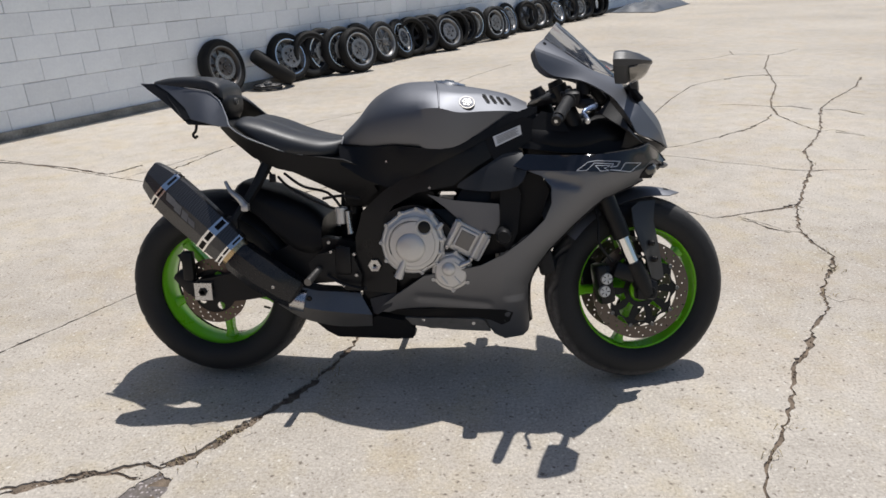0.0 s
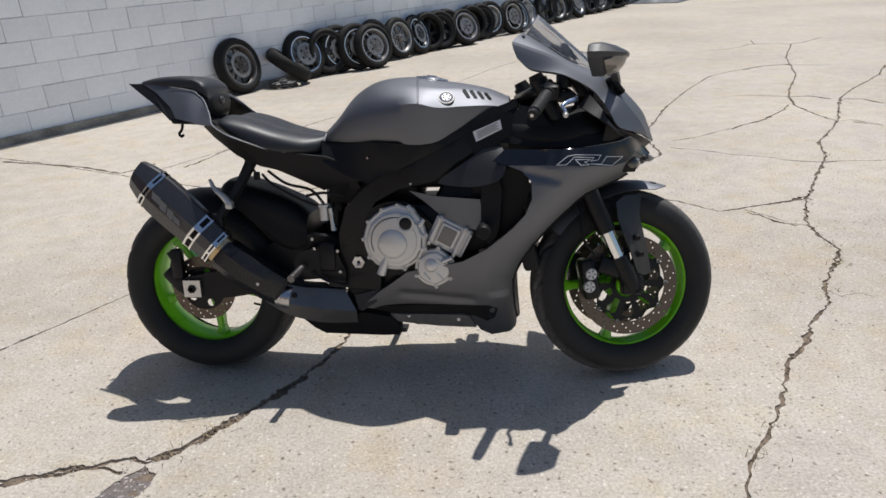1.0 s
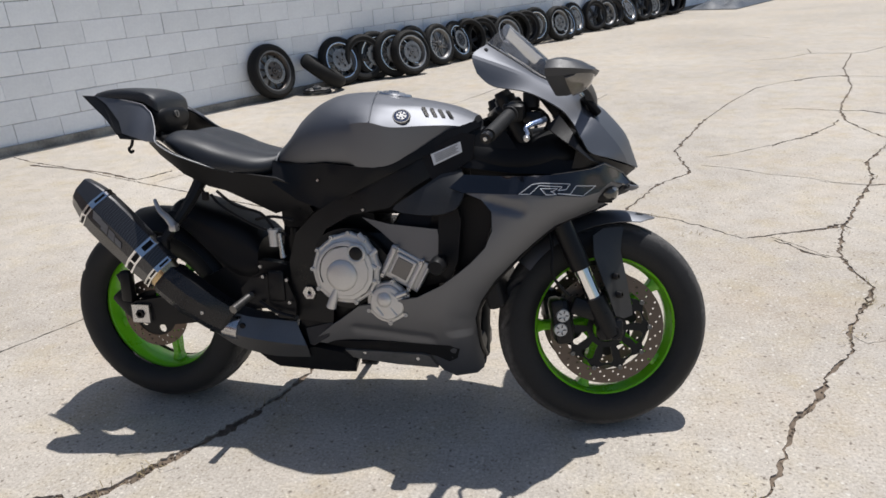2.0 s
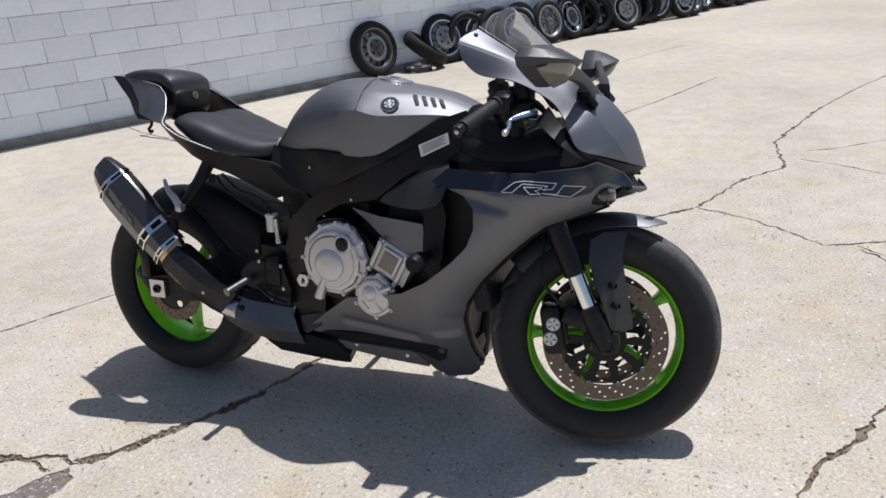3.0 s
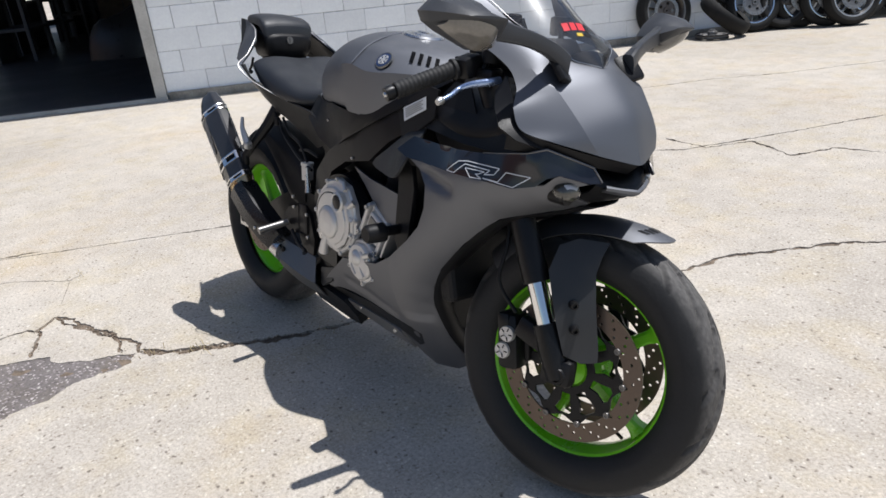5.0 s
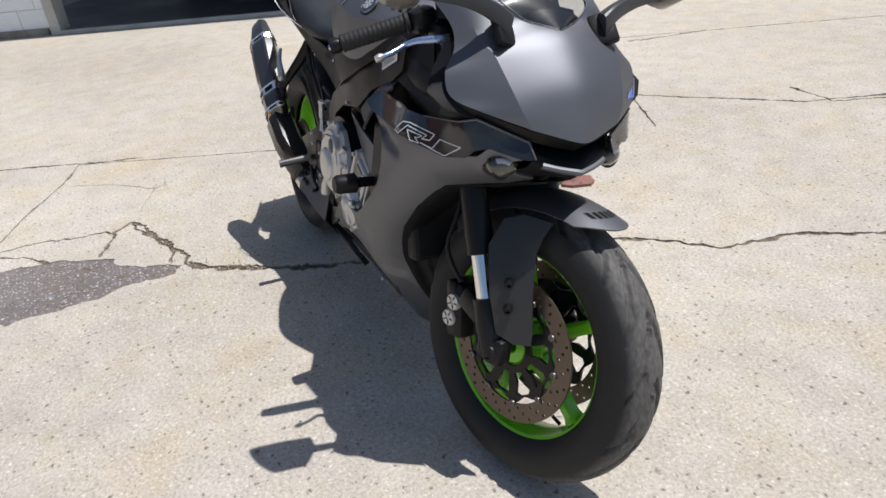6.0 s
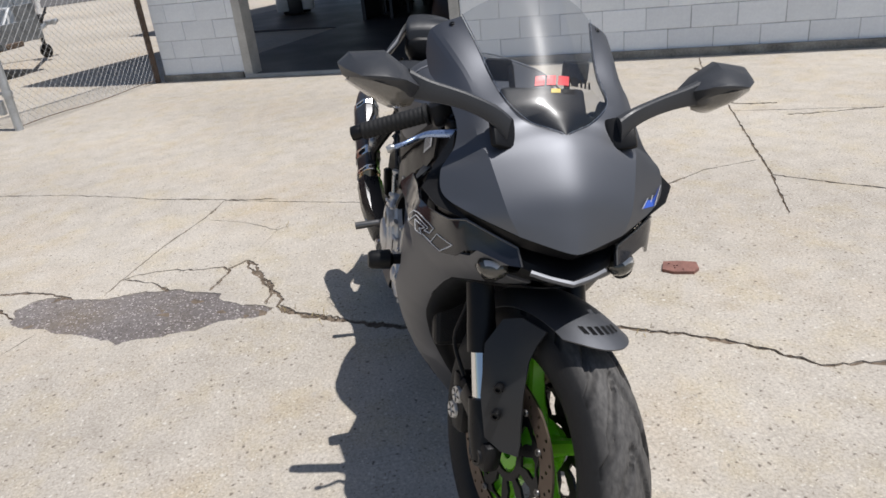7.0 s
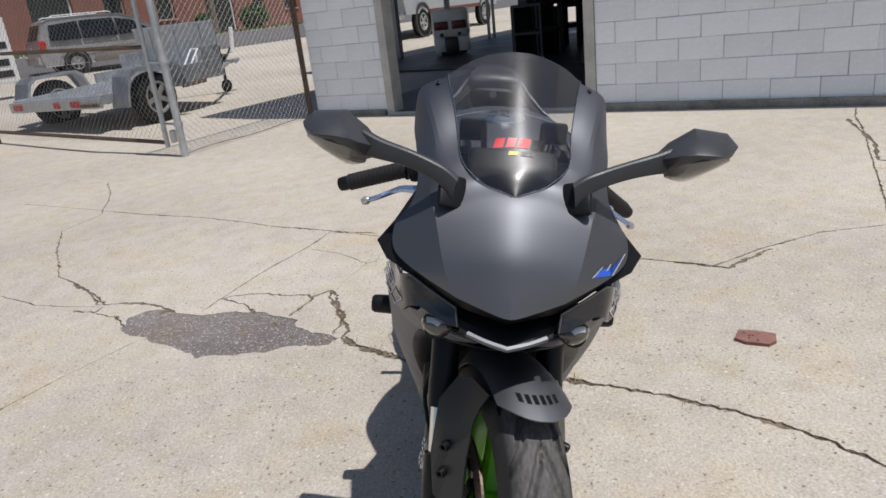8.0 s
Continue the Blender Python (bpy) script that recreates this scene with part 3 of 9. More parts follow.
def build_ground():
    loops = [ribbon(p, w, i + 3, jag=j) for i, (p, w, j) in enumerate(CRACKS)]
    rnd = random.Random(5)
    rim = []
    for (x0, y0), (x1, y1) in zip(PATCH, PATCH[1:] + PATCH[:1]):
        for k in range(9):
            px, py = x0 + (x1 - x0) * k / 9, y0 + (y1 - y0) * k / 9
            rim.append((px + 0.028 * noise.noise(Vector((px * 14, py * 14, 2))) + rnd.uniform(-0.004, 0.004), py + 0.028 * noise.noise(Vector((px * 14, py * 14, 8))) + rnd.uniform(-0.004, 0.004)))
    loops.append(rim)
    far = 900.0
    pts = [Vector(p) for p in ((-far, -far), (far, -far), (far, far), (-far, far))]
    edges, faces = [(0, 1), (1, 2), (2, 3), (3, 0)], []
    for lp in loops:
        k = len(pts)
        pts += [Vector(p) for p in lp]
        edges += [(k + i, k + (i + 1) % len(lp)) for i in range(len(lp))]
        faces.append([k + i for i in range(len(lp))])
    for gx in range(-60, 31, 3):
        for gy in range(-45, 46, 3):
            pts.append(Vector((gx + 0.37, gy + 0.21)))
    for rad in (90, 180, 400):
        pts += [Vector((rad * math.cos(a), rad * math.sin(a))) for a in np.linspace(0, math.tau, 24, endpoint=False)]
    v, _, f, *_ = delaunay_2d_cdt(pts, edges, [], 0, 1e-5)
    boxes = [(min(p[0] for p in lp), max(p[0] for p in lp), min(p[1] for p in lp), max(p[1] for p in lp)) for lp in loops]

    def cracked(c):
        return any(x0 < c[0] < x1 and y0 < c[1] < y1 and inside(c, lp) for lp, (x0, x1, y0, y1) in zip(loops, boxes))
    orig = [cracked(sum((v[i] for i in t), Vector((0, 0))) / 3) for t in f]
    bm = bmesh.new()
    top = [bm.verts.new((p.x, p.y, ground_z(p.x, p.y))) for p in v]
    deep = {}
    open_side = {}
    for t, o in zip(f, orig):
        if o:
            for a, b in zip(t, (*t[1:], t[0])):
                open_side[(a, b)] = 1
        else:
            bm.faces.new([top[i] for i in t])
    for a, b in open_side:          # the sides of the cracks
        if (b, a) in open_side:
            continue
        for q in (a, b):
            if q not in deep:
                deep[q] = bm.verts.new((v[q].x, v[q].y, -0.03))
        bm.faces.new((top[a], top[b], deep[b], deep[a]))
    ob = link_mesh("ground", bm, M_CONCRETE)
    tagged(ob, "sunlit tan cracked concrete yard with exposed pebbles", "ground", kind="structure")
    bm = bmesh.new()            # dirt in the cracks
    corner = [bm.verts.new(p) for p in ((-6, -4, -0.007), (6, -4, -0.007), (6, 14, -0.007), (-6, 14, -0.007))]
    bm.faces.new(corner)
    bmesh.ops.subdivide_edges(bm, edges=bm.edges[:], cuts=150, use_grid_fill=True)
    for q in bm.verts:
        q.co.z += noise.noise(q.co * 9) * 0.007
    tagged(link_mesh("ground_dirt", bm, M_DIRT, smooth=True), "dark dirt and debris filling the ground cracks", "dirt", kind="structure")
    v2, f2 = cut_sheet(rim, step=0.03)
    bm = bmesh.new()
    vs = [bm.verts.new((p.x, p.y, -0.004 + noise.noise(Vector((p.x * 18, p.y * 18, 0))) * 0.004)) for p in v2]
    for t in f2:
        bm.faces.new([vs[i] for i in t])
    tagged(link_mesh("ground_patch", bm, M_TAR, smooth=True), "dark grey rough asphalt patch in the concrete", "asphalt patch", kind="structure")


build_ground()


def build_weeds():
    rnd = random.Random(9)
    bm = bmesh.new()
    for cx, cy, k in ((1.12, 3.58, 11), (0.98, 3.86, 8), (-0.74, 1.59, 12), (-0.64, 1.73, 14), (1.7, 3.06, 12), (1.64, 2.86, 14), (1.5, 2.6, 12), (1.0, 1.76, 12), (0.92, 1.62, 10), (-0.3, 2.45, 9), (-0.12, 2.74, 8), (-0.42, 2.05, 8), (1.8, 3.66, 10), (2.25, 4.5, 8), (-1.66, 1.62, 14)):
        for _ in range(k):
            x, y = cx + rnd.gauss(0, 0.028), cy + rnd.gauss(0, 0.03)
            a, ln, up = rnd.uniform(0, math.tau), rnd.uniform(0.01, 0.042), rnd.uniform(0.003, 0.02)
            dx, dy = math.cos(a) * ln, math.sin(a) * ln
            w = 0.0011
            p = [Vector((x, y, -0.008)), Vector((x + dx * 0.5, y + dy * 0.5, up)), Vector((x + dx, y + dy, up * 0.7))]
            side = Vector((-dy, dx, 0)).normalized() * w
            q = [bm.verts.new(c) for c in (p[0] - side, p[0] + side, p[1] + side, p[1] - side, p[2])]
            bm.faces.new(q[:4])
            bm.faces.new((q[3], q[2], q[4]))
    tagged(link_mesh("dry_weeds", bm, M_STRAW), "dry straw-coloured weeds growing in the ground cracks", "weeds", kind="stuff")
    share = [c[1] * sum(math.dist(a, b) for a, b in zip(c[0], c[0][1:])) for c in CRACKS]

    def spot(wide):
        i = rnd.choices(range(len(CRACKS)), share)[0]
        pts, width, _ = CRACKS[i]
        k, t = rnd.randrange(len(pts) - 1), rnd.random()
        return (pts[k][0] + (pts[k + 1][0] - pts[k][0]) * t + rnd.gauss(0, width * wide), pts[k][1] + (pts[k + 1][1] - pts[k][1]) * t + rnd.gauss(0, width * wide))

    def grains(count, wide, lo, hi, z):
        verts, faces = [], []
        for _ in range(count):
            x, y = spot(wide)
            r, a, k = rnd.uniform(lo, hi), rnd.uniform(0, math.tau), len(verts)
            verts += [(x + r * rnd.uniform(0.6, 1.2) * math.cos(a + q), y + r * rnd.uniform(0.6, 1.2) * math.sin(a + q), z) for q in (0, 1.6, 3.1, 4.7)] + [(x + rnd.uniform(-r, r) * 0.3, y + rnd.uniform(-r, r) * 0.3, z + r * 0.7)]
            faces += [(k, k + 1, k + 4), (k + 1, k + 2, k + 4), (k + 2, k + 3, k + 4), (k + 3, k, k + 4)]
        me = bpy.data.meshes.new("grains")
        me.from_pydata(verts, [], faces)
        out = bmesh.new()
        out.from_mesh(me)
        bpy.data.meshes.remove(me)
        return out

    tagged(link_mesh("crack_debris", grains(6500, 0.42, 0.002, 0.0065, -0.004), M_DIRT), "brown dirt and debris lying in the ground cracks", "debris", kind="stuff")
    bm = grains(900, 0.9, 0.002, 0.0055, 0.0005)
    tagged(link_mesh("crumbs", bm, M_CONCRETE), "loose concrete crumbs along the ground cracks", "rubble", kind="stuff")


build_weeds()


def rust_stain_material():
    """Thin brown run-off that fades into the concrete."""
    m = bpy.data.materials.new("rust stain")
    m.use_nodes = True
    n, l = m.node_tree.nodes, m.node_tree.links
    b = n["Principled BSDF"]
    b.inputs["Base Color"].default_value = (0.36, 0.22, 0.11, 1)
    b.inputs["Roughness"].default_value = 0.9
    tc, nz, ln, mul = n.new("ShaderNodeTexCoord"), n.new("ShaderNodeTexNoise"), n.new("ShaderNodeVectorMath"), n.new("ShaderNodeMath")
    nz.inputs["Scale"].default_value, nz.inputs["Detail"].default_value = 5.0, 7.0
    ln.operation, mul.operation = "LENGTH", "MULTIPLY"
    fade, grain = n.new("ShaderNodeMapRange"), n.new("ShaderNodeMapRange")
    fade.inputs["From Min"].default_value, fade.inputs["From Max"].default_value = 0.1, 0.95
    fade.inputs["To Min"].default_value, fade.inputs["To Max"].default_value = 1.0, 0.0
    grain.inputs["From Min"].default_value, grain.inputs["From Max"].default_value = 0.30, 0.62
    l.new(tc.outputs["Object"], ln.inputs[0])
    l.new(tc.outputs["Object"], nz.inputs["Vector"])
    l.new(ln.outputs["Value"], fade.inputs["Value"])
    l.new(nz.outputs["Fac"], grain.inputs["Value"])
    l.new(fade.outputs[0], mul.inputs[0])
    l.new(grain.outputs[0], mul.inputs[1])
    l.new(mul.outputs[0], b.inputs["Alpha"])
    return m


M_STAIN = rust_stain_material()


def build_stains():
    for x, y, turn, ln, wd in ((-4.93, -0.93, 138, 0.42, 0.13), (-4.08, -1.18, 115, 0.36, 0.15), (-5.6, -0.58, 156, 0.5, 0.12), (-6.4, -0.22, 156, 0.75, 0.13), (-7.0, 0.05, 156, 0.45, 0.12), (-6.15, 0.85, 60, 0.55, 0.18), (-6.4, 0.45, 60, 0.4, 0.14)):
        bm = bmesh.new()
        bm.faces.new([bm.verts.new((math.cos(a), math.sin(a), 0)) for a in np.linspace(0, math.tau, 24, endpoint=False)])
        tagged(link_mesh("ground_stain", bm, M_STAIN, m=pose(x, y, ground_z(x, y) + 0.003, 0, 0, turn) @ Matrix.Diagonal((ln, wd, 1, 1))), "brown rust run-off stain on the concrete", "stain", kind="structure")


build_stains()


def build_cover():
    rnd = random.Random(3)
    out = [(0.075, 0.045), (-0.01, 0.05), (-0.075, 0.04), (-0.08, -0.03), (-0.03, -0.05), (0.06, -0.045), (0.085, -0.01)]
    holes = [circle(0.005, 6, (rnd.uniform(-0.05, 0.05), rnd.uniform(-0.03, 0.03))) for _ in range(5)]
    bm = plate(out, 0.012, holes, "z", 0.006)
    ob = link_mesh("iron_cover", bm, M_COVER, m=pose(-0.47, 3.08, 0, 0, 0, 62) @ Matrix.Diagonal((0.8, 0.95, 1, 1)))
    tagged(ob, "small rusty brown iron cover lying flush on the concrete", "cover plate")


build_cover()


# ---------- building ----------
def wall_box(name, s0, s1, d0, d1, z0, z1, mat, label, category="wall", parent=None, kind="structure"):
    bm = box((s1 - s0, d1 - d0, z1 - z0), ((s0 + s1) / 2, (d0 + d1) / 2, (z0 + z1) / 2))
    ob = link_mesh(name, bm, mat, parent, m=WALL)
    return tagged(ob, label, category, kind=kind)


SIDE_DEEP, LEAN = 12.0, 4.6
wall_right = wall_box("wall_front", DOOR_R, WALL_FAR, 0, 0.2, 0, WALL_TOP, M_JOINT, "long white painted concrete block wall of a workshop")
wall_left = wall_box("wall_front_pier", WALL_END, DOOR_L, 0, 0.2, 0, WALL_TOP, M_JOINT, "white painted block pier beside the workshop door")
wall_box("wall_front_lintel", DOOR_L, DOOR_R, 0, 0.2, DOOR_TOP, WALL_TOP, M_JOINT, "white painted block lintel over the workshop door")
wall_box("footing_right", DOOR_R + 0.02, WALL_FAR, -0.05, -0.001, -0.02, 0.075, M_FOOT, "dark grimy concrete footing along the wall", "footing")
wall_box("footing_left", WALL_END, DOOR_L - 0.02, -0.04, -0.001, -0.02, 0.07, M_FOOT, "dark grimy concrete footing under the pier", "footing")
wall_box("ceiling", WALL_END - 0.3, WALL_FAR, -0.25, SIDE_DEEP + 0.2, WALL_TOP, WALL_TOP + 0.15, M_ROOF, "flat sheet roof of the workshop", "roof")
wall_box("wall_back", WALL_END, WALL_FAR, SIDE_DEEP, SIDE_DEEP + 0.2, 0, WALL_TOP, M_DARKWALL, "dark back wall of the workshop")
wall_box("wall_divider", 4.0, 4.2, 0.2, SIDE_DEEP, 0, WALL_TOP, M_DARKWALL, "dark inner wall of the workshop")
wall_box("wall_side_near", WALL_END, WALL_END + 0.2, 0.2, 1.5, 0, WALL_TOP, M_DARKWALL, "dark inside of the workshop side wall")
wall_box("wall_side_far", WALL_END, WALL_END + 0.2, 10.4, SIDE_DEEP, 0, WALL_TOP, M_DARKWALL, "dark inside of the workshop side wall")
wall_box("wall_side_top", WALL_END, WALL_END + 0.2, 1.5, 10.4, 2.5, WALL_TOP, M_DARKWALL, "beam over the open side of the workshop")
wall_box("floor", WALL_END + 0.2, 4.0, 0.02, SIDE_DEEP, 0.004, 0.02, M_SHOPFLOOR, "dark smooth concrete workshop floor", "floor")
# Slab in the dark floor colour, extending the shaded area beside the workshop.
lean_floor = bmesh.new()
ends = [[lean_floor.verts.new(WALL @ Vector((u, v, z))) for u, z in ((-7.4, 0.1), (WALL_END + 0.199, 0.02), (WALL_END + 0.199, -0.1), (-7.4, -0.1))] for v in (LEAN, SIDE_DEEP + 6)]
for k in range(4):
    lean_floor.faces.new((ends[0][k], ends[0][(k + 1) % 4], ends[1][(k + 1) % 4], ends[1][k]))
for e in ends:
    lean_floor.faces.new(e)
tagged(link_mesh("floor_lean_to", lean_floor, M_SHOPFLOOR), "dark slab for the shaded floor of the lean-to beside the workshop", "floor", kind="structure")
# Roof out of view, added to cast shade on the slab.
wall_box("roof_lean_to", -7.45, WALL_END - 0.31, LEAN - 0.1, SIDE_DEEP + 6, 2.5, 2.6, M_ROOF, "unseen low sheet roof added to shade the lean-to", "roof")
wall_box("trim_sill", DOOR_L, DOOR_R, -0.03, 0.02, 0.0, 0.035, M_DOORWOOD, "pale worn sill strip under the workshop door", "sill")
for nm, s in (("door_jamb_left", DOOR_L + 0.055), ("door_jamb_right", DOOR_R - 0.055)):
    wall_box(nm, s - 0.052, s + 0.052, -0.03, 0.17, 0.036, DOOR_TOP, M_DOORWOOD, "weathered pale painted door jamb with peeling edges", "door jamb")


def build_blocks():
    """Painted blocks, proud of their joints."""
    def block_mesh(ln):
        bm = box((ln - 0.009, 0.03, 0.194), (0, 0, 0), 0.0035, seg=1)
        for v in bm.verts:
            v.co.z += 0.0012 * math.sin(v.co.x * 40)
        me = bpy.data.meshes.new("block")
        bm.to_mesh(me)
        bm.free()
        me.materials.append(M_BLOCK)
        return me
    full, half = block_mesh(0.406), block_mesh(0.203)
    rnd = random.Random(2)
    rest = []
    for owner, s_lo, s_hi in ((wall_right, DOOR_R, 26.0), (wall_left, WALL_END, DOOR_L)):
        count = 0
        for row in range(24):
            z = 0.055 + 0.203 * row + 0.1
            s = s_lo
            first = True
            while s < s_hi - 0.05:
                ln = 0.203 if (first and row % 2) else 0.406
                ln = min(ln, s_hi - s)
                first = False
                here = Matrix.Translation((s + ln / 2, 0.0085 - rnd.uniform(0, 0.004), z)) @ Euler((0, rnd.gauss(0, 0.003), 0)).to_matrix().to_4x4()
                if row < 9 and s < 12.5 and count < 292 and ln > 0.19:
                    ob = new("block", full if ln > 0.3 else half)
                    if ln not in (0.406, 0.203):
                        ob.scale.x = 1
                    ob.matrix_basis = WALL @ here @ Matrix.Diagonal((ln / (0.406 if ln > 0.3 else 0.203) * (1 + rnd.uniform(-0.004, 0.021)), 1, 1 + rnd.uniform(-0.008, 0.042), 1))
                    ob.parent = owner
                    count += 1
                else:
                    rest.append((owner, here, ln))
                s += ln
    for owner in (wall_right, wall_left):
        verts, faces = [], []
        for own, here, ln in rest:
            if own is not owner:
                continue
            k = len(verts)
            for sx, sy, sz in ((-1, -1, -1), (1, -1, -1), (1, 1, -1), (-1, 1, -1), (-1, -1, 1), (1, -1, 1), (1, 1, 1), (-1, 1, 1)):
                verts.append(WALL @ here @ Vector((sx * (ln - 0.009) / 2, sy * 0.015, sz * 0.097)))
            faces += [[k + i for i in q] for q in ((0, 1, 5, 4), (1, 2, 6, 5), (2, 3, 7, 6), (3, 0, 4, 7), (4, 5, 6, 7), (3, 2, 1, 0))]
        me = bpy.data.meshes.new("blockwork")
        me.from_pydata([tuple(p) for p in verts], [], faces)
        me.materials.append(M_BLOCK)
        ob = new("blockwork", me)
        ob.parent = owner
        tagged(ob, kind="stuff")


# ---------- wheels along the wall ----------
def spare_wheel(name, R, width, rim_mat, spokes, style, label, tyre=True, rim=True, disc=True, lip_mat=None):
    """A loose motorcycle wheel standing on its tread, at the origin."""
    thing = empty(name, label, "wheel" if rim else "tyre", "loose wheels along the wall")
    up = Matrix.Translation((0, 0, R))
    rr = R * 0.72
    if tyre:
        prof = [(rr * 0.97, -width * 0.36), (rr * 1.04, -width * 0.46), (R * 0.86, -width * 0.5), (R * 0.95, -width * 0.38), (R * 0.99, -width * 0.18), (R, 0),
                (R * 0.99, width * 0.18), (R * 0.95, width * 0.38), (R * 0.86, width * 0.5), (rr * 1.04, width * 0.46), (rr * 0.97, width * 0.36), (R * 0.84, width * 0.3), (R * 0.9, 0), (R * 0.84, -width * 0.3)]
        part("tyre", lathe(prof, 44), M_OLDRUBBER, thing, m=up)
    if rim:
        w = width * 0.42
        lip_mat = lip_mat or rim_mat
        barrel = [(rr * 0.95, -w * 0.7), (rr * 0.9, -w * 0.5), (rr * 0.84, -w * 0.2), (rr * 0.84, w * 0.2), (rr * 0.9, w * 0.5), (rr * 0.95, w * 0.7), (rr * 0.98, w * 0.5), (rr * 0.92, 0), (rr * 0.98, -w * 0.5)]
        body = part("rim", lathe(barrel, 44), rim_mat, thing, m=up)
        for sg in (-1, 1):
            lip = [(rr * 1.02, sg * w), (rr * 0.985, sg * w * 1.03), (rr * 0.95, sg * w * 0.98), (rr * 0.935, sg * w * 0.7), (rr * 0.97, sg * w * 0.66), (rr * 1.0, sg * w * 0.8)]
            part("rim_lip", lathe(lip, 44), lip_mat, body, m=up)
        part("hub", lathe([(0.012, -0.062), (0.03, -0.062), (0.034, -0.05), (0.05, -0.045), (0.055, -0.03), (0.042, 0.0), (0.055, 0.03), (0.05, 0.045), (0.034, 0.05), (0.03, 0.062), (0.012, 0.062)], 22), rim_mat, body, m=up)
        reach = rr * 0.88
        for k in range(spokes):
            a = math.tau * k / spokes + 0.3
            if style == "wire":
                bm = tube([(0.045, -0.035 * (-1) ** k, 0), (reach, 0.012 * (-1) ** k, 0.05 * (1 if k % 4 < 2 else -1))], 0.0028, 6)
                part("spoke", bm, lip_mat, body, m=up @ Matrix.Rotation(a, 4, "Y"))
                continue
            root, tip, bend = {"broad": (0.034, 0.022, 0.0), "slim": (0.016, 0.009, 0.0), "pair": (0.014, 0.012, 0.0), "swirl": (0.026, 0.014, 0.05)}[style]
            for off in ((-0.022, 0.022) if style == "pair" else (0.0,)):
                rows = []
                for t in np.linspace(0, 1, 5):
                    x, half, z = 0.04 + (reach - 0.03) * t, root + (tip - root) * t, off * (1 - 0.4 * t) + bend * t * t
                    rows.append([(x, 0.018 * cy * (1 - 0.25 * t), z + half * cz) for cy, cz in ((-1, -0.6), (-0.6, -1), (0.6, -1), (1, -0.6), (1, 0.6), (0.6, 1), (-0.6, 1), (-1, 0.6))])
                part("spoke", rings_mesh(rows), rim_mat, body, m=up @ Matrix.Rotation(a, 4, "Y"))
        if disc:
            dm = plate(circle(R * 0.46, 32), 0.005, [circle(R * 0.34, 24)] + [circle(0.006, 6, (R * 0.4 * math.cos(q), R * 0.4 * math.sin(q))) for q in np.linspace(0, math.tau, 18, endpoint=False)], "y", -0.058)
            part("brake_disc", dm, M_OLDDISC, body, m=up, smooth=False)
            part("disc_carrier", plate(circle(R * 0.36, 20), 0.005, [circle(0.04, 16)] + [circle(0.018, 8, (R * 0.24 * math.cos(q), R * 0.24 * math.sin(q))) for q in np.linspace(0, math.tau, 5, endpoint=False)], "y", -0.052), rim_mat, body, m=up, smooth=False)
    return thing


def lean_at(s, off, turn=0.0, lean=-13.0, roll=0.0):
    return WALL @ pose(s, -off, 0, 0, 0, -turn) @ pose(0, 0, 0.004, lean, 0, 0)


W_BRONZE = spare_wheel("spare_motorcycle_wheel", 0.32, 0.15, M_BRONZE, 10, "slim", "dark bronze multi-spoke wheel with worn tyre leaning on the wall", lip_mat=M_CASTGREY)
W_BRONZE.matrix_basis = lean_at(4.93, 0.16, -4, -12)
W_CHROME = spare_wheel("spare_motorcycle_wheel", 0.31, 0.12, M_CASTGREY, 9, "slim", "wheel with polished rim edge and black tyre leaning on wall", lip_mat=M_CHROMEWHEEL)
W_CHROME.matrix_basis = lean_at(5.98, 0.2, 8, -17)
W_ALLOY = spare_wheel("spare_motorcycle_wheel", 0.30, 0.15, M_CASTGREY, 5, "swirl", "grey alloy wheel with brake disc and worn black tyre", lip_mat=M_ALLOY)
W_ALLOY.matrix_basis = lean_at(6.92, 0.55, 12, -14)
W_PAIR = spare_wheel("spare_motorcycle_wheel", 0.30, 0.13, M_CASTGREY, 6, "pair", "grey six-spoke alloy wheel with black tyre leaning on the wall", disc=False, lip_mat=M_ALLOY)
W_PAIR.matrix_basis = lean_at(7.86, 0.28, 2, -13)
W_WIRE = spare_wheel("spare_motorcycle_wheel", 0.305, 0.11, M_BLACKWHEEL, 28, "wire", "wire-spoked chrome wheel with black tyre leaning on the wall", lip_mat=M_CHROMEWHEEL)
W_WIRE.matrix_basis = lean_at(8.38, 0.28, -6, -19)
W_BLACK = spare_wheel("spare_motorcycle_wheel", 0.30, 0.16, M_BLACKWHEEL, 5, "broad", "black alloy wheel with black tyre leaning on the wall", disc=False)
W_BLACK.matrix_basis = lean_at(8.9, 0.25, 24, -10)
T_ONLY = spare_wheel("loose_tyre", 0.30, 0.16, M_BLACKWHEEL, 0, "slim", "worn black tyre without a rim leaning beside other wheels", rim=False)
T_ONLY.matrix_basis = WALL @ pose(5.76, -0.40, 0.055, 0, 0, 50) @ pose(0, 0, 0, -53, 0, 0)
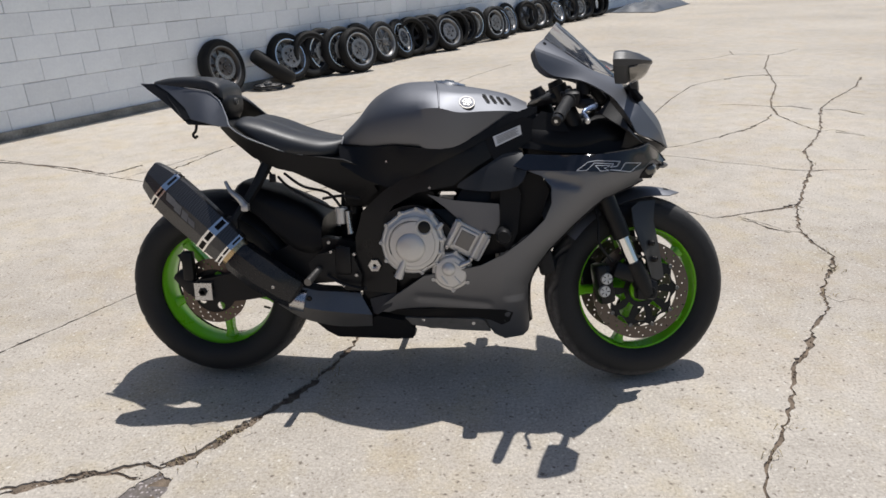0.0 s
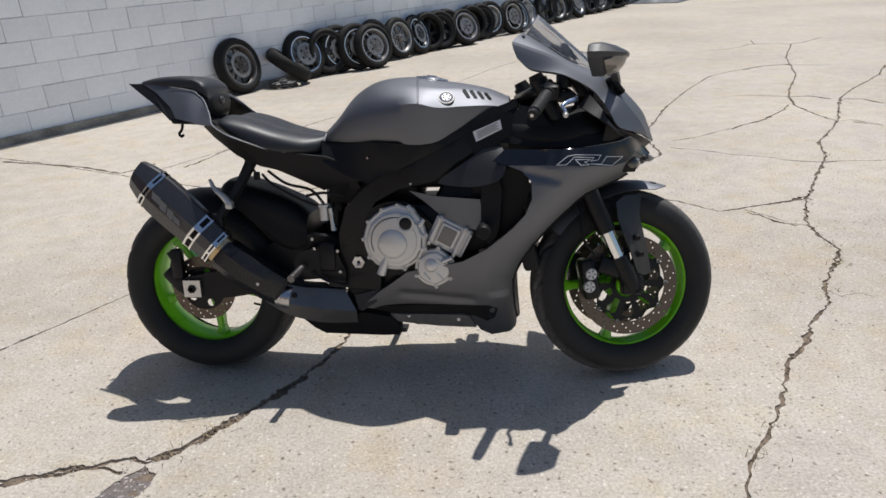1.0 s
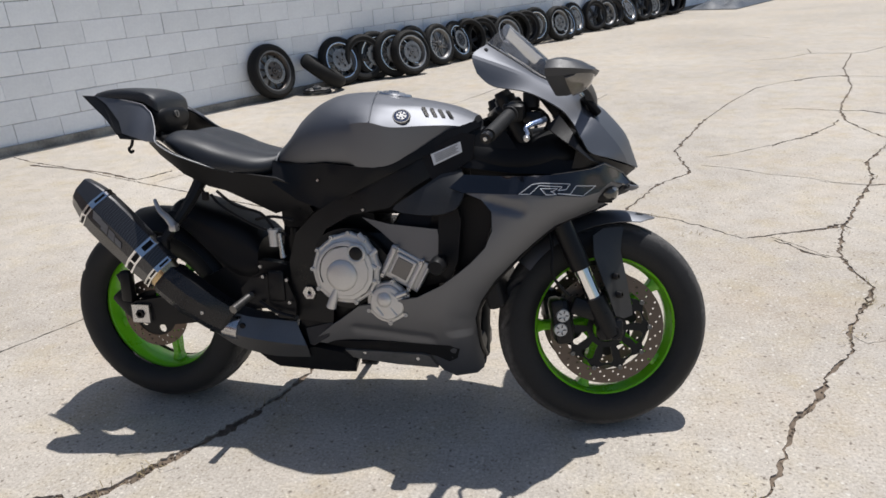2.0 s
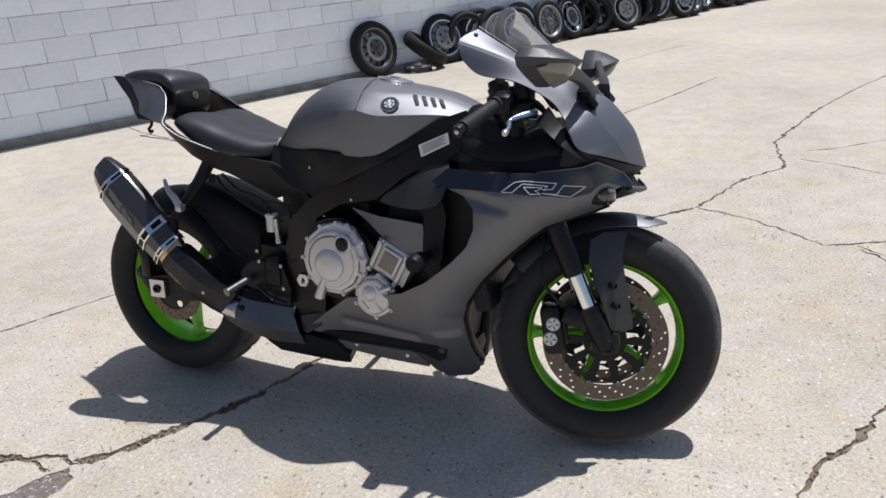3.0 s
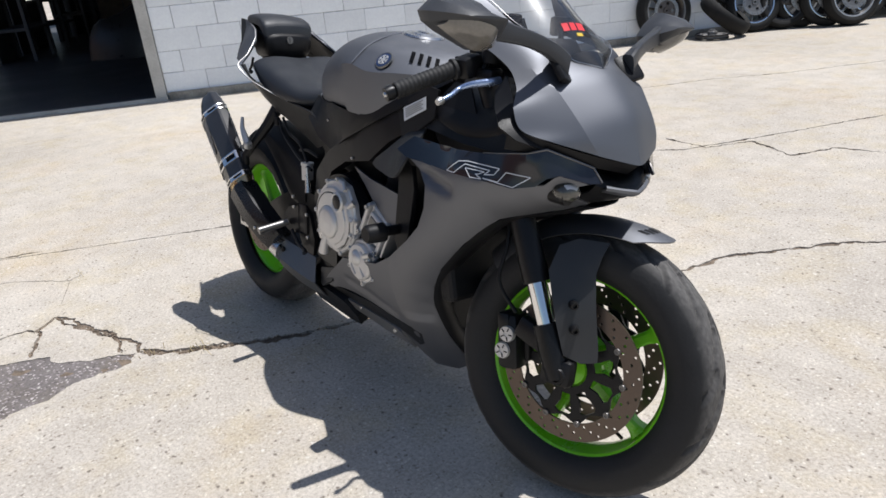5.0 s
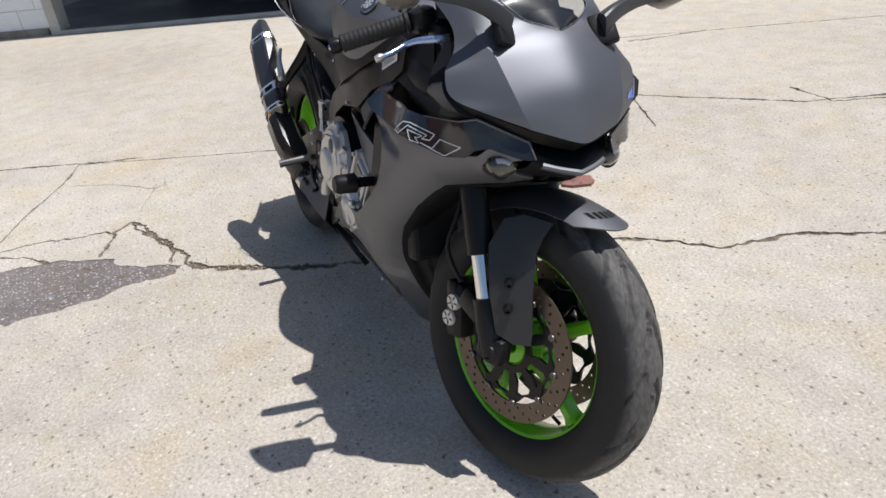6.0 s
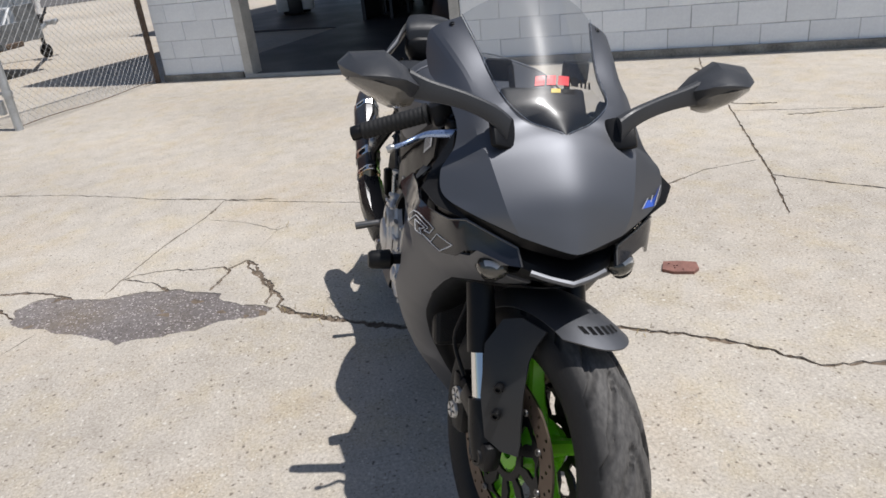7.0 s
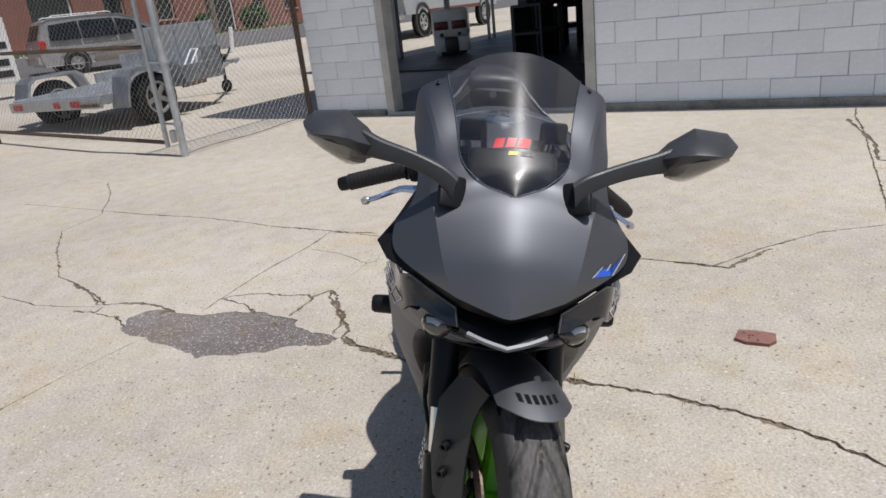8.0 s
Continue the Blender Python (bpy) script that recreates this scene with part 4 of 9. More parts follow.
for src, s, off, turn, lean in (
        (W_BLACK, 6.32, 0.22, 14, -9), (W_CHROME, 6.52, 0.26, 14, -9), (W_CHROME, 6.74, 0.4, 14, -10), (W_CHROME, 7.36, 0.24, 2, -13),
        (T_ONLY, 8.62, 0.22, 20, -9), (W_ALLOY, 9.42, 0.46, 14, -22), (W_BLACK, 9.15, 0.22, 24, -9), (T_ONLY, 9.9, 0.22, 24, -9), (W_BLACK, 10.2, 0.22, 24, -8), (W_CHROME, 10.5, 0.24, 20, -8),
        (W_ALLOY, 11.05, 0.4, 10, -12), (W_WIRE, 11.3, 0.45, 4, -20), (W_CHROME, 12.0, 0.24, 2, -18), (W_BLACK, 12.7, 0.24, 20, -10), (W_PAIR, 13.05, 0.34, 12, -14), (W_BLACK, 13.5, 0.24, 16, -12),
        (W_CHROME, 14.1, 0.36, 4, -26), (W_BLACK, 14.9, 0.24, 18, -12), (W_ALLOY, 15.3, 0.3, 14, -12), (W_BLACK, 15.8, 0.24, 20, -10), (T_ONLY, 16.4, 0.24, 24, -8), (T_ONLY, 16.8, 0.24, 20, -9)):
    copy_thing(src, lean_at(s, off, turn, lean))
T_FLAT = spare_wheel("flat_wheel_rim", 0.24, 0.05, M_CASTGREY, 5, "broad", "bare grey wheel rim lying flat on the concrete", tyre=False, lip_mat=M_OLDRUBBER)
T_FLAT.matrix_basis = WALL @ pose(5.40, -0.30, 0.035, 0, 0, 0) @ pose(0, 0, 0, 90, 0, 0) @ Matrix.Translation((0, 0, -0.24))


def build_tarp():
    """Dark panels lying in a heap at the far end of the wall."""
    bm = bmesh.new()
    bmesh.ops.create_grid(bm, x_segments=30, y_segments=10, size=0.5)
    for v in bm.verts:
        e = max(0, 1 - (abs(v.co.x) * 2) ** 6) * max(0, 1 - (abs(v.co.y) * 2) ** 4)
        v.co = Vector((v.co.x * 3.4, v.co.y * 1.2, 0.01 + e * (0.16 + 0.12 * noise.noise(Vector((v.co.x * 6, v.co.y * 4, 1))))))
    bmesh.ops.solidify(bm, geom=bm.faces[:], thickness=0.01)
    tagged(link_mesh("tarpaulin", bm, material("grey tarpaulin", (0.09, 0.1, 0.115), 0.45, 0, 0.3, 4, 40, 0.1), smooth=True, m=WALL @ pose(19.4, -0.75, 0.006)), "dark grey tarpaulin heap lying on the concrete by the wall", "tarpaulin")


build_tarp()

# ---------- motorcycle ----------
# Its own axes: x ahead, y to its left, z up from the ground; it leans to the left on its side stand.
BIKE_M = Matrix.Translation((0, 2.086, 0)) @ Matrix.Rotation(radians(-2), 4, "Z") @ Matrix.Rotation(radians(-9), 4, "X")
bike = empty("motorcycle", "grey and black sport motorcycle with lime wheels on side stand", "motorcycle", m=BIKE_M)
FLIP = Matrix.Diagonal((1, -1, 1, 1))
STEER = Matrix.Translation((0.60, 0, 0.30)) @ Matrix.Rotation(radians(14.7), 4, Vector((-0.407, 0, 0.914))) @ Matrix.Translation((-0.60, 0, -0.30))
FRONT, REAR, R_FRONT, R_REAR = Vector((0.6165, 0, 0.297)), Vector((-0.765, 0, 0.306)), 0.297, 0.306


class Depth:
    """A smooth half-width over the side view, through a few known places (x, z, half-width)."""

    def __init__(self, places):
        p = np.array(places, float)
        self.p = p[:, :2]
        k = len(p)
        a = np.zeros((k + 3, k + 3))
        r = np.hypot(*(self.p[:, None] - self.p[None]).transpose(2, 0, 1))
        a[:k, :k] = self.kernel(r) + np.eye(k) * 1e-5
        a[:k, k], a[:k, k + 1:], a[k, :k], a[k + 1:, :k] = 1, self.p, 1, self.p.T
        self.w = np.linalg.solve(a, np.concatenate([p[:, 2], np.zeros(3)]))

    @staticmethod
    def kernel(r):
        return np.where(r > 1e-9, r * r * np.log(np.maximum(r, 1e-9)), 0.0)

    def __call__(self, x, z):
        r = np.hypot(self.p[:, 0] - x, self.p[:, 1] - z)
        return float(self.kernel(r) @ self.w[:-3] + self.w[-3] + self.w[-2] * x + self.w[-1] * z)


def shell(outline, depth, thick=0.004, holes=(), step=0.022, lift=0.0, per=0):
    """A bent panel on the right side: an outline in the side view, laid on a half-width, with thickness."""
    if per:
        outline = [tuple(q) for q in catmull(outline, per, True)]
    v, f = cut_sheet(outline, holes, step)
    bm = bmesh.new()
    outer = [bm.verts.new((p.x, -(depth(p.x, p.y) + lift), p.y)) for p in v]
    for t in f:
        bm.faces.new([outer[i] for i in t])
    bmesh.ops.delete(bm, geom=[q for q in bm.verts if not q.link_faces], context="VERTS")
    bm.normal_update()
    if sum(fc.normal.y for fc in bm.faces) > 0:
        bmesh.ops.reverse_faces(bm, faces=bm.faces)
    bm.normal_update()
    old = list(bm.verts)
    rim = [e for e in bm.edges if len(e.link_faces) == 1]
    faces = list(bm.faces)
    inner = {q: bm.verts.new(q.co - q.normal * thick) for q in old}
    for fc in faces:
        bm.faces.new([inner[q] for q in reversed(fc.verts)])
    for e in rim:
        a, b = e.verts
        bm.faces.new((a, b, inner[b], inner[a]))
    return bm


def both(name, make, mat, parent=None, label="", smooth=True, sharp=40):
    """The same part on the right and, mirrored, on the left."""
    out = []
    for m in (None, FLIP):
        out.append(part(name, make(), mat, parent or bike, label, smooth, m, sharp))
    return out


def skin(rows, per=5, cross=1, thick=0.004, mirror=True):
    """A sheet over rows of control points (right edge to middle), smooth along the rows' order; mirrored across the middle."""
    cols = list(zip(*rows))
    fine = [catmull(c, per) for c in cols]
    grid = [[Vector(c[i]) for c in fine] for i in range(len(fine[0]))]
    if cross > 1:
        grid = [[Vector(q) for q in catmull(r, cross)] for r in grid]
    bm = bmesh.new()
    full = []
    for r in grid:
        line = list(r)
        if mirror:
            line += [Vector((p.x, -p.y, p.z)) for p in reversed(r[:-1])]
        full.append([bm.verts.new(p) for p in line])
    for a, b in zip(full, full[1:]):
        for j in range(len(a) - 1):
            bm.faces.new((a[j], a[j + 1], b[j + 1], b[j]))
    bm.normal_update()
    if thick:
        rim = [e for e in bm.edges if len(e.link_faces) == 1]
        old, faces = list(bm.verts), list(bm.faces)
        inner = {q: bm.verts.new(q.co - q.normal * thick) for q in old}
        for fc in faces:
            bm.faces.new([inner[q] for q in reversed(fc.verts)])
        for e in rim:
            bm.faces.new((*e.verts, inner[e.verts[1]], inner[e.verts[0]]))
    return bm


def sections(stations, n=20, per=4):
    """A body lofted over stations (x, [(y, z) half section from top middle to bottom middle on the right])."""
    rings = []
    for x, half in stations:
        h = catmull([(-abs(y), z) for y, z in half], 4)
        ring = [(x, y, z) for y, z in h] + [(x, -y, z) for y, z in reversed(h[1:-1])]
        rings.append(ring)
    fine = [catmull([r[j] for r in rings], per) for j in range(len(rings[0]))]
    return rings_mesh([[f[i] for f in fine] for i in range(len(fine[0]))])


def stroke(points, width):
    """The outline of a flat line of some width through 2D points."""
    left, right = [], []
    for i, p in enumerate(points):
        a, b = np.array(points[max(i - 1, 0)]), np.array(points[min(i + 1, len(points) - 1)])
        d = (b - a) / (np.hypot(*(b - a)) or 1)
        nrm = np.array((-d[1], d[0])) * width / 2
        left.append(tuple(np.array(p) + nrm))
        right.append(tuple(np.array(p) - nrm))
    return left + right[::-1]


def bolt(at, r=0.008, h=0.006, way=(0, -1, 0), seg=10):
    q = Vector((0, 0, 1)).rotation_difference(Vector(way)).to_matrix().to_4x4()
    bm = lathe([(0.0001, h * 0.6), (r * 0.45, h * 0.6), (r * 0.5, h), (r * 0.85, h), (r, h * 0.6), (r, 0), (0.0001, 0)], seg, "z")
    bmesh.ops.transform(bm, matrix=Matrix.Translation(at) @ q, verts=bm.verts)
    return bm


# ----- wheels -----
def tyre_profile(R, w, rim):
    k = 22
    out = [(rim * 0.985, -w * 0.33), (rim * 1.03, -w * 0.42)]
    for i in range(k + 1):
        a = math.pi * (i / k) 
        y = -math.cos(a) * w * 0.5
        crown = math.sin(a) ** 0.72
        out.append((R - (1 - crown) * (R - rim * 1.12) * 0.92 if crown < 1 else R, y))
    out += [(rim * 1.03, w * 0.42), (rim * 0.985, w * 0.33), (R - 0.03, w * 0.22), (R - 0.022, 0), (R - 0.03, -w * 0.22)]
    return out


def tyre_mesh(R, w, rim, seg, pitches, depth):
    """A tyre with sweeping grooves cut into the tread."""
    prof = tyre_profile(R, w, rim)
    dense = []
    for (r0, h0), (r1, h1) in zip(prof, prof[1:] + prof[:1]):
        k = 3 if max(r0, r1) > rim * 1.15 and abs(h0) < w * 0.47 and abs(h1) < w * 0.47 and min(r0, r1) > R - 0.04 * (w / 0.12) else 1
        for i in range(k):
            dense.append((r0 + (r1 - r0) * i / k, h0 + (h1 - h0) * i / k))
    outer = [r > rim * 1.1 and r > R - 0.028 * (w / 0.12) and i > 3 and i < len(dense) - 5 for i, (r, h) in enumerate(dense)]
    rings = []
    for s in range(seg):
        a = math.tau * s / seg
        ring = []
        for (r, h), tread in zip(dense, outer):
            if tread:
                u = abs(h) / (w * 0.5)
                ph = (a * pitches / math.tau + 1.5 * u) % 1.0
                ph2 = (a * pitches / math.tau + 0.95 * u + 0.5) % 1.0
                g = 0.0
                if 0.06 < u < 0.62:
                    g = max(g, 1 - abs(ph - 0.5) / 0.20)
                if 0.4 < u < 0.86:
                    g = max(g, 1 - abs(ph2 - 0.5) / 0.12)
                if u < 0.16:
                    g = max(g, 1 - abs(ph - 0.5) / 0.10)
                r = r - depth * min(1.0, max(0.0, g) * 1.8)
            ring.append((r * math.cos(a), h, r * math.sin(a)))
        rings.append(ring)
    return rings_mesh(rings, True, False, True)


def disc_mesh(ro, ri, y, holes_rows=3, count=22):
    holes = [circle(ri, 40)]
    for k in range(count):
        for j in range(holes_rows):
            a = math.tau * (k + 0.33 * j) / count
            r = ri + (ro - ri) * (0.2 + 0.3 * j)
            holes.append(circle(0.0036, 6, (r * math.cos(a), r * math.sin(a))))
    return plate(circle(ro, 64), 0.005, holes, "y", y)


def green_wheel(name, label, centre, R, width, rim_r, turn, front):
    """Rim with five spokes; tyre, discs and hub are its parts."""
    m = (STEER if front else Matrix()) @ Matrix.Translation(centre)
    w = width * (0.34 if front else 0.25)
    lip = [(rim_r * 1.02, -w), (rim_r * 0.99, -w * 1.0), (rim_r * 0.967, -w * 0.9), (rim_r * 0.955, -w * 0.5), (rim_r * 0.925, -w * 0.25), (rim_r * 0.925, w * 0.25), (rim_r * 0.955, w * 0.5),
           (rim_r * 0.967, w * 0.9), (rim_r * 0.99, w), (rim_r * 1.02, w), (rim_r * 1.0, w * 0.5), (rim_r * 0.97, 0), (rim_r * 1.0, -w * 0.5)]
    rim = part(name, lathe(lip, 72), M_GREEN, bike, label, m=m)
    for k in range(5):
        a = turn + math.tau * k / 5
        rows = []
        for t, hz, hy in ((0.045, 0.022, 0.03), (0.09, 0.015, 0.022), (0.14, 0.013, 0.018), (rim_r * 0.84, 0.013, 0.017), (rim_r * 0.94, 0.02, 0.02)):
            rows.append([(t, hy * cy, hz * cz) for cy, cz in ((-1, -0.6), (-0.7, -1), (0.7, -1), (1, -0.6), (1, 0.6), (0.7, 1), (-0.7, 1), (-1, 0.6))])
        fine = [catmull([r[j] for r in rows], 3) for j in range(8)]
        part("spoke", rings_mesh([[f[i] for f in fine] for i in range(len(fine[0]))]), M_GREEN, rim, m=m @ Matrix.Rotation(a, 4, "Y"))
    part("hub", lathe([(0.014, -0.06), (0.034, -0.06), (0.05, -0.042), (0.058, -0.03), (0.052, -0.02), (0.045, 0), (0.052, 0.02), (0.058, 0.03), (0.05, 0.042), (0.034, 0.06), (0.014, 0.06)], 28), M_GREEN, rim, m=m)
    tyre = part("tyre", tyre_mesh(R, width, rim_r, 720 if front else 240, 15, 0.0085), M_TYRE, rim, "black road tyre with sweeping grooves", m=m, sharp=60)
    wear = tyre.data.attributes.new("wear", "FLOAT", "POINT")
    back = m.inverted()
    for i, q in enumerate(tyre.data.vertices):
        p = back @ q.co
        wear.data[i].value = min(1.0, max(0.0, (math.hypot(p.x, p.z) - (R - 0.028)) / 0.016))
    if front:
        for y in (-0.062, 0.062):
            part("brake_disc", disc_mesh(0.158, 0.119, y), M_DISC, rim, "drilled brown-grey steel brake disc", smooth=False, m=m)
            arms = [circle(0.040, 20)]
            for q in np.linspace(0.3, 0.3 + math.tau, 10, endpoint=False):
                arms.append([(r * math.cos(q + da), r * math.sin(q + da)) for r, da in ((0.056, -0.17), (0.075, -0.12), (0.097, -0.2), (0.102, -0.1), (0.102, 0.14), (0.095, 0.22), (0.074, 0.2), (0.056, 0.2))])
            ring = []
            for q in range(80):
                ang = math.tau * q / 80
                ring.append(((0.112 + 0.007 * math.cos(10 * ang)) * math.cos(ang), (0.112 + 0.007 * math.cos(10 * ang)) * math.sin(ang)))
            part("disc_carrier", plate(ring, 0.006, arms, "y", y * 0.97), M_SATIN, rim, smooth=False, m=m)
            for q in range(10):
                ang = math.tau * q / 10
                part("disc_button", bolt((0.119 * math.cos(ang), y + math.copysign(0.002, y), 0.119 * math.sin(ang)), 0.0072, 0.004, (0, math.copysign(1, y), 0)), M_PIPE, rim, m=m)
    else:
        part("brake_disc", disc_mesh(0.11, 0.075, -0.085, 3, 16), M_DISC, rim, "small drilled rear brake disc", smooth=False, m=m)
        part("disc_carrier", plate(circle(0.078, 30), 0.006, [circle(0.03, 16)] + [circle(0.014, 8, (0.055 * math.cos(q), 0.055 * math.sin(q))) for q in np.linspace(0, math.tau, 5, endpoint=False)], "y", -0.082), M_SATIN, rim, smooth=False, m=m)
    part("valve", tube([(rim_r * 0.9, 0, 0), (rim_r * 0.8, -0.012, 0)], 0.004, 8), M_SATIN, rim, m=m @ Matrix.Rotation(turn + 0.25, 4, "Y"))
    return rim


green_wheel("front_wheel", "lime green five-spoke front wheel", FRONT, R_FRONT, 0.12, 0.2, 0.62, True)
green_wheel("rear_wheel", "lime green five-spoke rear wheel", REAR, R_REAR, 0.19, 0.198, 0.27, False)


# ----- front fork, fender, brakes -----
def fork_at(z, y=0.0):
    return Vector((0.612 - (z - 0.30) * 0.445, y, z))


for sgn in (-1, 1):
    y = 0.107 * sgn
    part("fork_tube", tube([fork_at(0.475, y), fork_at(0.52, y), fork_at(0.53, y), fork_at(0.93, y)], [0.0285, 0.0285, 0.0275, 0.0275], 18), M_SATIN, bike, "black upper fork tube", m=STEER)
    part("fork_slider", tube([fork_at(0.37, y), fork_at(0.48, y)], 0.0215, 18), M_CHROME, bike, "polished chrome fork slider", m=STEER)
    foot = joined(tube([fork_at(0.395, y), fork_at(0.34, y), fork_at(0.29, y)], [0.029, 0.031, 0.027], 16), box((0.07, 0.04, 0.06), (0.612, y, 0.305), 0.012),
                  box((0.1, 0.03, 0.05), (0.555, y, 0.36), 0.01, Matrix.Rotation(radians(20), 4, "Y")))
    part("fork_foot", foot, M_SATIN, bike, m=STEER)
    part("axle_nut", lathe([(0.007, 0), (0.019, 0), (0.021, -0.006), (0.018, -0.012), (0.012, -0.012), (0.010, -0.004), (0.007, -0.004)], 14), M_SATIN, bike, m=STEER @ Matrix.Translation((0.6175, y + 0.012 * sgn, 0.299)) @ (Matrix() if sgn < 0 else FLIP))
    cal = joined(box((0.052, 0.06, 0.125), (0, 0, 0), 0.014), box((0.06, 0.03, 0.10), (0.006, 0.02 * -sgn, 0), 0.01), box((0.03, 0.066, 0.04), (-0.006, 0, 0.045), 0.008))
    body = part("brake_caliper", cal, M_SATIN, bike, "black radial brake caliper with round silver caps", m=STEER @ Matrix.Translation((0.484, 0.08 * sgn, 0.326)) @ Matrix.Rotation(radians(-10), 4, "Y"))
    for dz, dx in ((0.021, 0.004), (-0.018, -0.002)):
        at = Vector((0.480 + dx, 0.111 * sgn, 0.325 + dz))
        cap = lathe([(0.0001, -0.003), (0.006, -0.003), (0.006, -0.005), (0.0165, -0.005), (0.0185, 0), (0.0185, 0.006), (0.0001, 0.006)], 20)
        part("caliper_cap", cap, M_ENGINE, body, "silver round piston cap", m=STEER @ Matrix.Translation(at) @ (Matrix() if sgn < 0 else FLIP))
        for q in range(5):
            a = math.tau * q / 5
            hole = box((0.008, 0.0012, 0.0026), (0.0105, -0.0054, 0), 0)
            part("cap_slot", hole, M_PLASTIC, body, m=STEER @ Matrix.Translation(at) @ (Matrix() if sgn < 0 else FLIP) @ Matrix.Rotation(a, 4, "Y"), smooth=False)
    part("brake_hose", tube([(0.50, 0.115 * sgn, 0.40), (0.455, 0.125 * sgn, 0.46), (0.455, 0.11 * sgn, 0.54), (0.43, 0.08 * sgn, 0.66)], 0.0045, 8, 5), M_PLASTIC, bike, m=STEER)


def fender_at(t, u, lift=0.0):
    """A point of the mudguard over the tread: t from the rear to the blunt rounded front, u across."""
    a = radians(142 + (64 + 9 * abs(u) ** 2.4 - 142) * t)
    half = 0.05 + 0.015 * min(1.0, t / 0.62) ** 0.8
    r = R_FRONT + 0.020 + 0.016 * t ** 3 - (0.045 - 0.022 * t) * abs(u) ** 2.8 - 0.004 * abs(u) + lift
    return Vector((FRONT.x + r * math.cos(a), half * u, FRONT.z + r * math.sin(a)))


def fender_top():
    bm = rings_mesh([[fender_at(i / 24, -1 + k / 8) for k in range(17)] for i in range(25)], False)
    bm.normal_update()
    bmesh.ops.solidify(bm, geom=bm.faces[:], thickness=0.003)
    return bm


part("front_fender", fender_top(), M_PAINT, bike, "grey front mudguard with blunt rounded front edge", m=STEER)
FEND_W = Depth([(0.575, 0.575, 0.088), (0.655, 0.57, 0.070), (0.566, 0.515, 0.122), (0.645, 0.515, 0.082), (0.604, 0.44, 0.126), (0.662, 0.455, 0.084), (0.624, 0.36, 0.122), (0.682, 0.35, 0.082)])
both("fender_side", lambda: shell([(0.568, 0.56), (0.60, 0.578), (0.66, 0.58), (0.652, 0.55), (0.648, 0.515), (0.66, 0.455), (0.680, 0.36), (0.682, 0.337), (0.655, 0.332), (0.624, 0.345), (0.598, 0.42), (0.565, 0.51)], FEND_W, 0.004, step=0.03), M_DUCT, label="dark grey mudguard leg over the fork")
for o in bike.children:
    if o.name.startswith("fender_side"):
        o.data.transform(STEER)
for zz, xx in ((0.451, 0.618), (0.401, 0.628)):
    for f in (Matrix(), FLIP):
        part("fender_bolt", bolt((xx + 0.004, -FEND_W(xx + 0.004, zz), zz), 0.0095, 0.014, (0.7, -0.7, 0)), M_SATIN, bike, m=STEER @ f)
for k in range(6):      # dark lettering-sized bars on the mudguard
    u = -0.56 + 0.19 * k
    bm = bmesh.new()
    bm.faces.new([bm.verts.new(fender_at(t, v, 0.0042)) for t, v in ((0.925, u + 0.02), (0.925, u + 0.13), (0.88, u + 0.11), (0.88, u))])
    part("print_bar", bm, M_PLASTIC, bike, m=STEER, smooth=False)
part("fork_bridge", joined(box((0.075, 0.25, 0.04), fork_at(0.70), 0.012, Matrix.Rotation(radians(-24), 4, "Y")), box((0.075, 0.25, 0.03), fork_at(0.905), 0.01, Matrix.Rotation(radians(-24), 4, "Y"))), M_SATIN, bike, m=STEER)

# ----- nose, screen, side panels -----
COWL = [      # outer edge, crease, inner boundary (screen edge, then the middle), roundness of the middle
    ((0.300, -0.191, 1.003), (0.289, -0.181, 1.047), (0.318, -0.130, 1.074), 3.0),
    ((0.340, -0.189, 0.970), (0.372, -0.163, 1.016), (0.392, -0.112, 1.026), 3.0),
    ((0.424, -0.178, 0.953), (0.452, -0.143, 0.978), (0.452, -0.102, 0.987), 3.0),
    ((0.500, -0.168, 0.913), (0.525, -0.137, 0.932), (0.533, -0.091, 0.954), 2.0),
    ((0.532, -0.174, 0.880), (0.568, -0.135, 0.893), (0.560, -0.056, 0.926), 0.6),
    ((0.545, -0.188, 0.860), (0.590, -0.132, 0.880), (0.594, 0, 0.913), 0.4),
    ((0.557, -0.202, 0.840), (0.609, -0.126, 0.8605), (0.6235, 0, 0.8885), 0.3),
    ((0.578, -0.199, 0.805), (0.643, -0.114, 0.819), (0.668, 0, 0.836), 0.28),
    ((0.622, -0.160, 0.787), (0.661, -0.104, 0.791), (0.689, 0, 0.787), 0.25),
    ((0.672, -0.091, 0.765), (0.673, -0.089, 0.764), (0.704, 0, 0.744), 0.15),
]
EDGE, CREASE = [c[0] for c in COWL[4:9]], [c[1] for c in COWL[4:9]]


